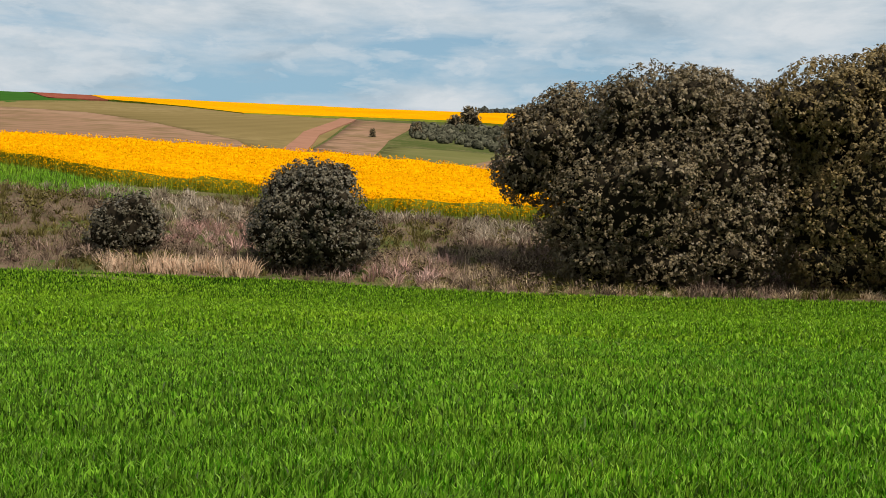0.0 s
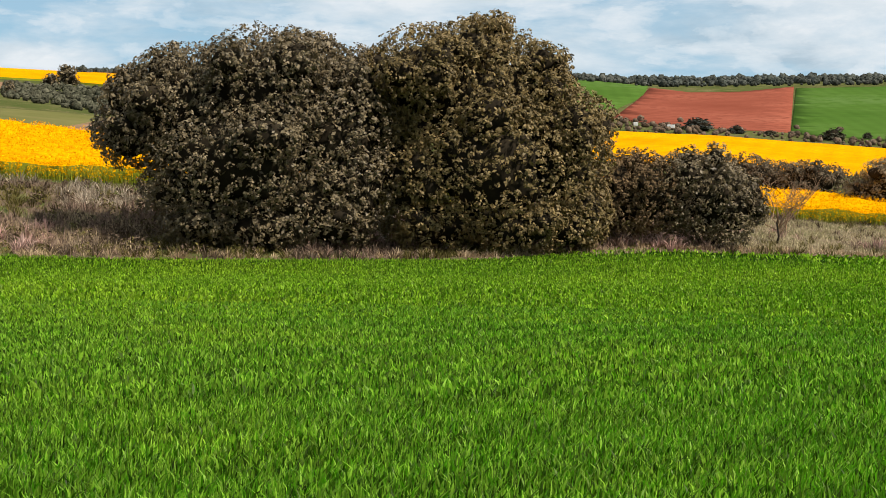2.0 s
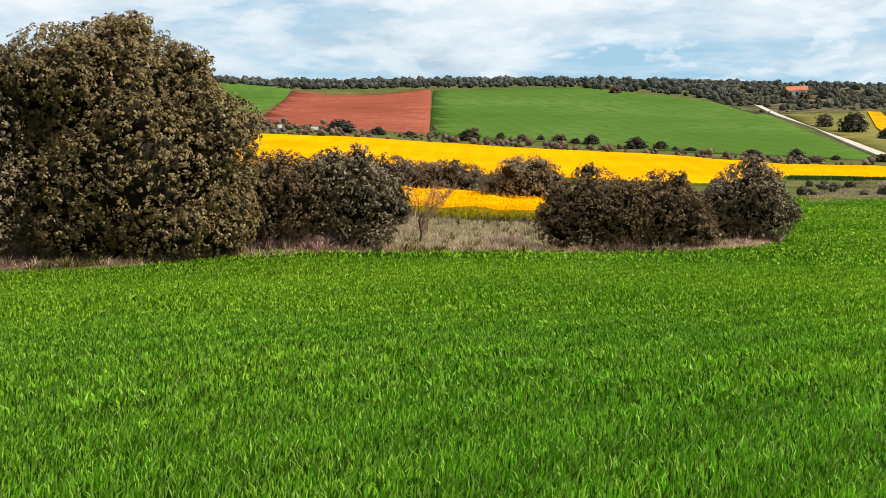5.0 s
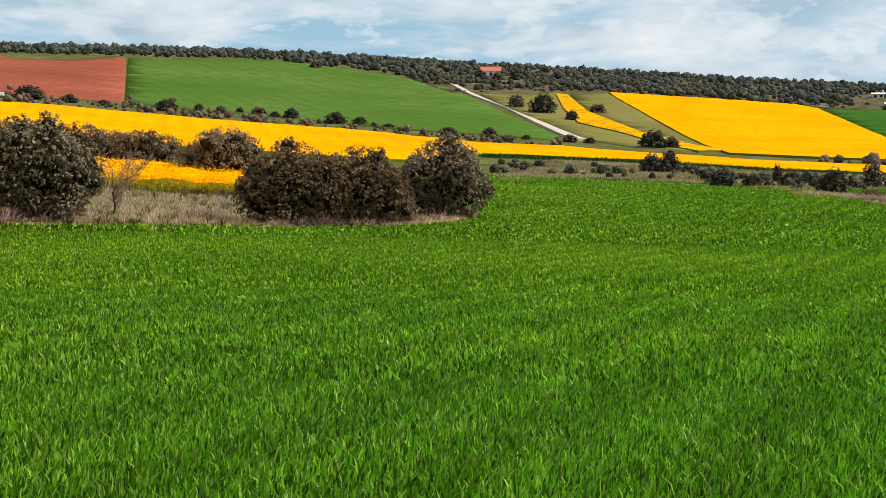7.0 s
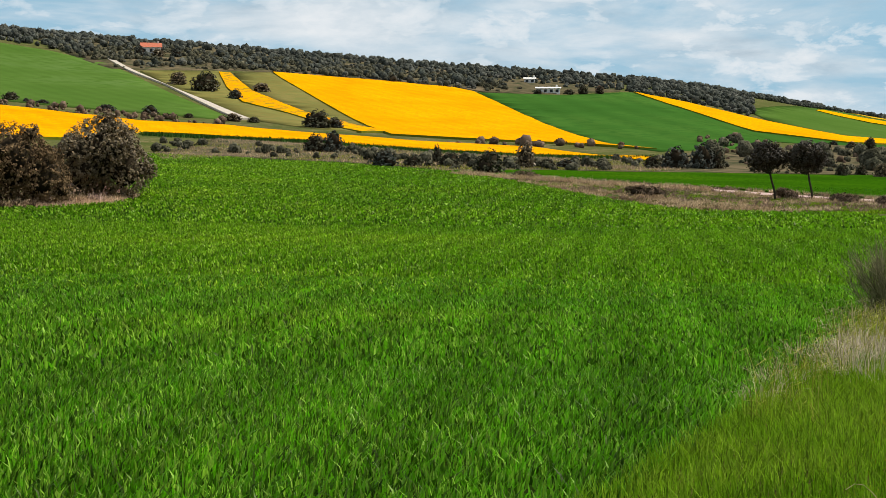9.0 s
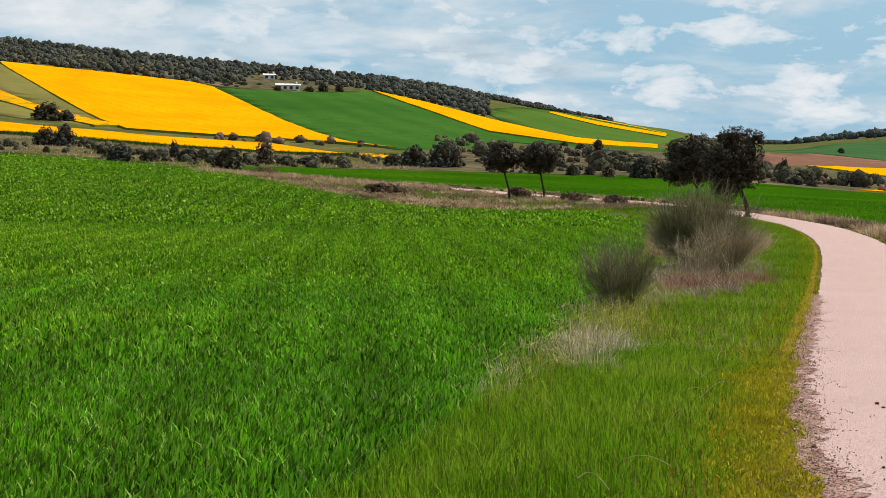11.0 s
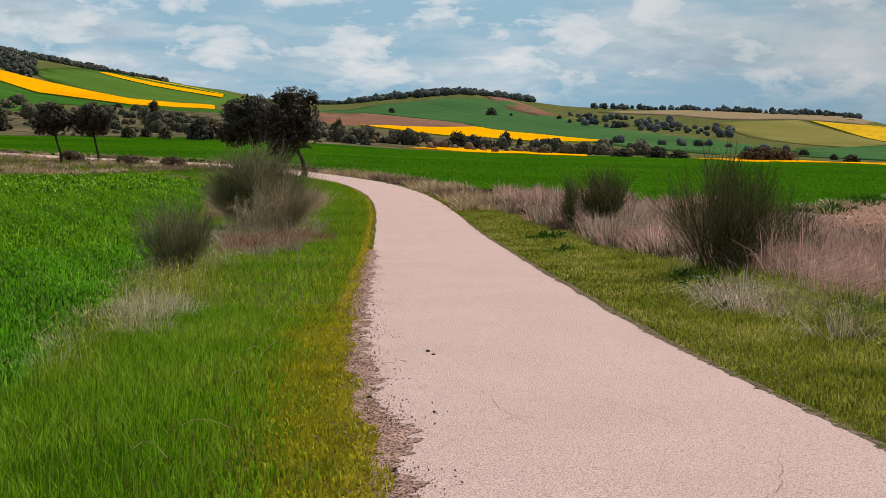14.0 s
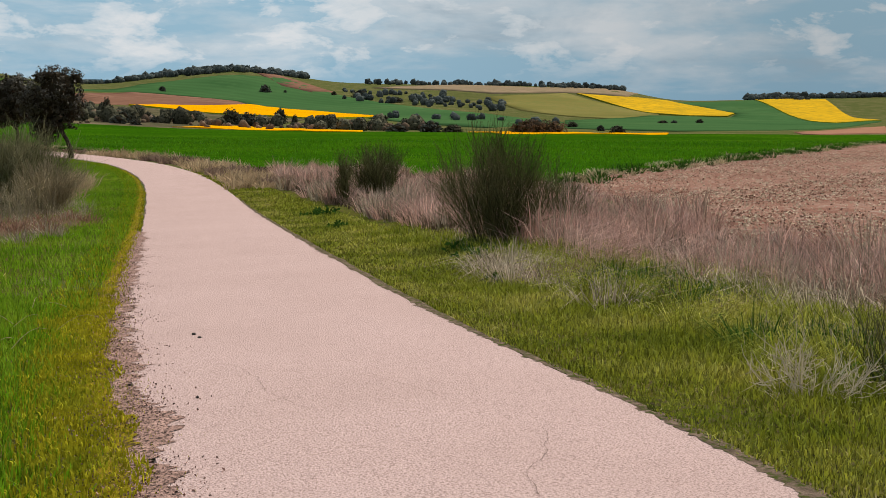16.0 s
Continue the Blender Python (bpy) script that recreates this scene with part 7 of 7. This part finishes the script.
tagged(new("gravel", mesh_fast("gravel", v, l, [3] * (len(l) // 3), [M_GRAVEL])), "loose dark gravel crumbling from the road's edge", "gravel", kind="stuff")


def crack(points, width, label):
    line = curve_through(points, 0.04)
    verts, faces = [], []
    for i, (px, py) in enumerate(line):
        px, py = px + 0.03 * noise.noise((i * 0.35, points[0][0], 2)), py + 0.03 * noise.noise((i * 0.35, points[0][1], 5))
        w = width * (0.4 + abs(noise.noise((i * 0.5, 1, points[0][0])))) * math.sin(math.pi * (i + 0.5) / len(line)) ** 0.4
        s = float(road_side(np.array([px]), np.array([py]))[0])
        z = float(terrain(px, py)) + 0.035 + 0.02 * (1 - (s / 1.36) ** 2) + 0.004
        verts += [(px, py - w, z), (px, py + w, z)]
        if i:
            faces.append((2 * i - 2, 2 * i, 2 * i + 1, 2 * i - 1))
    return tagged(new("road_crack", mesh_from("road_crack", verts, faces, [M_CRACK])), label, "crack", "cracks in the road", kind="structure")


crack([(9.2, 0.05), (8.6, -0.12), (8.0, -0.2), (7.4, -0.45)], 0.0022, "thin dark crack wandering across the road")
crack([(8.6, -0.7), (8.2, -0.95), (7.6, -1.2)], 0.0018, "short thin crack in the chip surface")
crack([(7.0, -1.6), (6.3, -1.45), (5.8, -1.25), (5.2, -1.3)], 0.0022, "thin dark crack near the road's side")
for px, py, r in ((10.75, 0.33, 0.018), (10.55, 0.28, 0.016), (8.0, 0.22, 0.010)):
    e = stand("pebble", px, py, "small dark pebble lying on the road", "pebble", "pebbles on the road", sink=-0.05)
    gen = np.random.default_rng(int(px * 100))
    part("stone", mesh_from("stone", (ICO_V * r * (1 + 0.15 * gen.normal(0, 1, (len(ICO_V), 1))) * np.array([1.2, 1, 0.7])), [tuple(f) for f in ICO_F], [M_STONE]), e)

# ---- pale stubble stalks and stones on the tilled field ----
thinning = lambda x, y: np.clip(22 / np.hypot(x, y), 0.12, 1) * np.clip(0.6 + 0.6 * bumps(x, y, 2.2), 0.15, 1)
x, y = sow(321, 98, 119, 10, 110, 26, STUBBLE, thinning)
gen = np.random.default_rng(324)
up = np.array([[0.0, 0.0, 1.0]])
c = np.stack([x, y, terrain(x, y) + 0.12], 1)
v, l = leaves(c, 0.10, 3, 0.065, gen, 0.3, np.repeat(up, len(c), 0))
tagged(new("stubble", mesh_fast("stubble", v, l, [4] * (len(l) // 4), [M_DRY_WHITE])), "pale broken stubble lying on tilled soil", "stubble", kind="stuff")
x, y = sow(323, 98, 119, 10, 110, 40, STUBBLE, thinning)
c = np.stack([x, y, terrain(x, y) + 0.12], 1)
v, l = leaves(c, 0.12, 3, 0.06, gen, 0.4, np.repeat(up, len(c), 0))
tagged(new("clods", mesh_fast("clods", v, l, [4] * (len(l) // 4), [M_CLOD])), "reddish clods of tilled soil", "soil", kind="stuff")
x, y = sow_in(354, [(43, -9.8), (49, -11.8), (57.5, -17.6), (81.5, -32.6), (116, -57.5), (116, -60.5), (81.5, -36), (57.5, -21), (49, -14.5), (43, -12)], 1.3)
k = np.random.default_rng(355).uniform(0, 1, len(x)) < 0.5
tussocks("bank_grass", x[k], y[k], 0.45, 26, 0.06, M_WEED, "dark green weeds between stubble and cereal", 356, 0.9, 0.5)
tussocks("dry_grass", x[~k], y[~k], 0.4, 26, 0.06, M_GAP, "pale grass fringe between stubble and cereal", 357, 0.9, 0.5)
x, y = along_road(325, 4, 20, -1.55, -1.34, 3200)
grass("verge_moss", x, y, 0.035, 0.012 + 0.0005 * np.hypot(x, y), 0.9, M_VERGE_OLIVE, "low grass creeping over the tarmac's edge", 326, bend=False)
x, y = along_road(343, 20, 62, -1.7, -1.34, 260)
grass("verge_moss", x, y, 0.05, 0.03, 0.9, M_VERGE_OLIVE, "low grass along the tarmac's far edge", 344, bend=False)
x, y = along_road(345, 3.5, 15, 1.5, 1.95, 2400)
grass("verge_moss", x, y, 0.032, 0.010, 0.9, M_MOSS, "short yellowish turf beside the gravel", 346, bend=False, lift=0.03)
x, y = along_road(347, 3.5, 22, 1.29, 1.62, 2400)
k = np.random.default_rng(348).uniform(0, 1, len(x)) < np.clip(14 / np.hypot(x, y) ** 1.2, 0, 1) * np.clip(0.5 + 1.2 * bumps(x, y, 0.3, 4.0), 0.05, 1)
x, y = x[k], y[k]
s = np.abs(road_side(x, y))
c = np.stack([x, y, terrain(x, y) + np.where(s < 1.36, 0.037 + 0.02 * (1 - (s / 1.36) ** 2), 0.036) + 0.004], 1)
v, l = leaves(c, 0.004, 1, 0.016, np.random.default_rng(349), 0.3)
tagged(new("gravel", mesh_fast("gravel", v, l, [4] * (len(l) // 4), [M_GRAVEL])), "reddish stone chips scattered over the road's edge", "gravel", kind="stuff")
SCRUB_STRIP = [(128, 118), (140, 131), (178, 152), (183, 140), (184, 120), (190, 105), (205, 88), (186, 68), (165, 64), (143, 75), (127, 78), (128, 74), (142, 99), (146, 122)]
x, y = sow_in(350, SCRUB_STRIP, 4, lambda x, y: np.clip(0.5 + bumps(x, y, 5.0), 0.1, 1))
grass("dry_grass", x, y, 0.5, 0.16, 0.8, M_DRY, "dry straw grass in the scrub beyond the wheat", 351, bend=False)
x, y = sow_in(352, SCRUB_STRIP, 4, lambda x, y: np.clip(0.5 - bumps(x, y, 5.0), 0.1, 1))
grass("bank_grass", x, y, 0.4, 0.18, 0.8, M_VERGE_OLIVE, "olive grass in the scrub beyond the wheat", 353, bend=False)
x, y = along_road(327, 113.5, 123, 1.5, 4.0, 3.5)
tussocks("dry_grass", x, y, 0.7, 26, 0.05, M_DRY, "tall pale straw hiding the road at the bend", 328, 0.7, 0.4)

# ---- grass on the bank inside the bend, scrub along the hillside margin ----
BEND = [(127, 75), (121, 68.5), (104.5, 51), (91.5, 38.5), (85, 31.5), (81.5, 20.5), (86, 13.8), (94, 18.6), (102, 25.5), (110.5, 36), (115, 47), (118, 60)]
x, y = sow_in(331, BEND, 30)
k = bumps(x, y, 2.8, 5.0) + 0.5 * bumps(x, y, 0.9)
grass("bank_grass", x[k <= 0.2], y[k <= 0.2], 0.17, 0.08, 0.7, M_BANK_OLIVE, "olive grass on the bank inside the bend", 333, bend=False)
x, y = sow_in(334, BEND, 1.5)
k = bumps(x, y, 3.2, 5.0) + 0.5 * bumps(x, y, 0.9)
tussocks("dry_grass", x[k > 0], y[k > 0], 0.42, 24, 0.055, M_DRY, "straw tussocks on the bank inside the bend", 332, 0.8, 0.4)
tussocks("dry_grass", x[k <= 0], y[k <= 0], 0.36, 24, 0.055, M_BANK_BROWN, "brown tussocks on the bank inside the bend", 337, 0.8, 0.4)
MARGIN = [(121, 286), (150, 279), (170, 261), (186, 240), (193, 228), (194, 190), (206, 175), (211, 178), (203, 221), (198, 254), (175, 286), (161, 297), (143, 318), (118, 330)]
blobs("margin_scrub", sow_in(335, MARGIN, 0.10), "grey-brown scrub along the foot of the hillside fields", M_SHRUB_DRY, 336, 0.4, 1.1, quads=24, core=0.8, category="scrub")

# leafy green foot of the long rapeseed field, and weeds at the foot of the broom
RAPE_FOOT = curve_through([(208, 82), (190, 91), (184, 108), (184.5, 120), (186.5, 140), (180, 151), (170, 161)], 0.5)
gen = np.random.default_rng(361)
k = gen.integers(0, len(RAPE_FOOT), 5200)
p = np.array(RAPE_FOOT)[k]
grass("rapeseed_stems", p[:, 0] + gen.normal(0, 1.1, len(k)), p[:, 1] + gen.normal(0, 1.1, len(k)), 0.75, 0.22, 0.5, M_WEED, "leafy dark green foot of the long rapeseed field", 362, "rapeseed", bend=False)
x, y = sow_in(365, [(17.4, -3.0), (20.4, -3.0), (20.2, -3.9), (17.8, -3.9)], 7)
tussocks("ditch_grass", x, y, 0.30, 60, 0.013, M_WEED, "dark green grass shaded by the broom", 366, 1.0, 0.5, droop=0.4)
x, y = sow_in(363, [(17.6, -3.0), (20.2, -3.1), (20.0, -4.0), (18.0, -3.9)], 260)
grass("ditch_grass", x, y, 0.20, 0.014, 0.8, M_WEED, "dark green weeds at the foot of the broom", 364)

# the same verges and crop go on westward along the road
x, y = sow_in(371, [(-14, -1.2), (0, 0.3), (4, 0.6), (4, 2.9), (-14, 3.0)], 220)
k = road_side(x, y) > 1.9
grass("verge_grass", x[k], y[k], 0.14, 0.012, 0.7, M_VERGE, "green verge grass between road and wheat", 372, bend=False)
x, y = sow_in(373, [(-14, -4.8), (0, -3.1), (4, -2.7), (4, -7), (-14, -10)], 120)
k = road_side(x, y) < -1.45
grass("verge_grass", x[k], y[k], 0.12, 0.014, 0.8, M_VERGE_OLIVE, "olive verge grass along the quiet road", 374, bend=False)
x, y = sow_in(375, [(-14, 3.0), (6.5, 2.9), (6.5, 5.2), (-14, 9)], 260)
k = np.hypot(x, y) < 14
grass("wheat", x[k], y[k], 0.105, 0.018, 0.9, M_WHEAT, "young wheat blades along the verge", 376, "wheat", bend=False)
x, y = sow_in(377, [(52, 56.9), (60, 58.9), (66, 63), (69.5, 68), (67, 70), (60, 63.5), (53, 60)], 110)
grass("straw_grass", x, y, 0.38, 0.05, 0.8, M_STRAW_PINK, "pale straw round the foot of the hedge bushes", 378, bend=False)
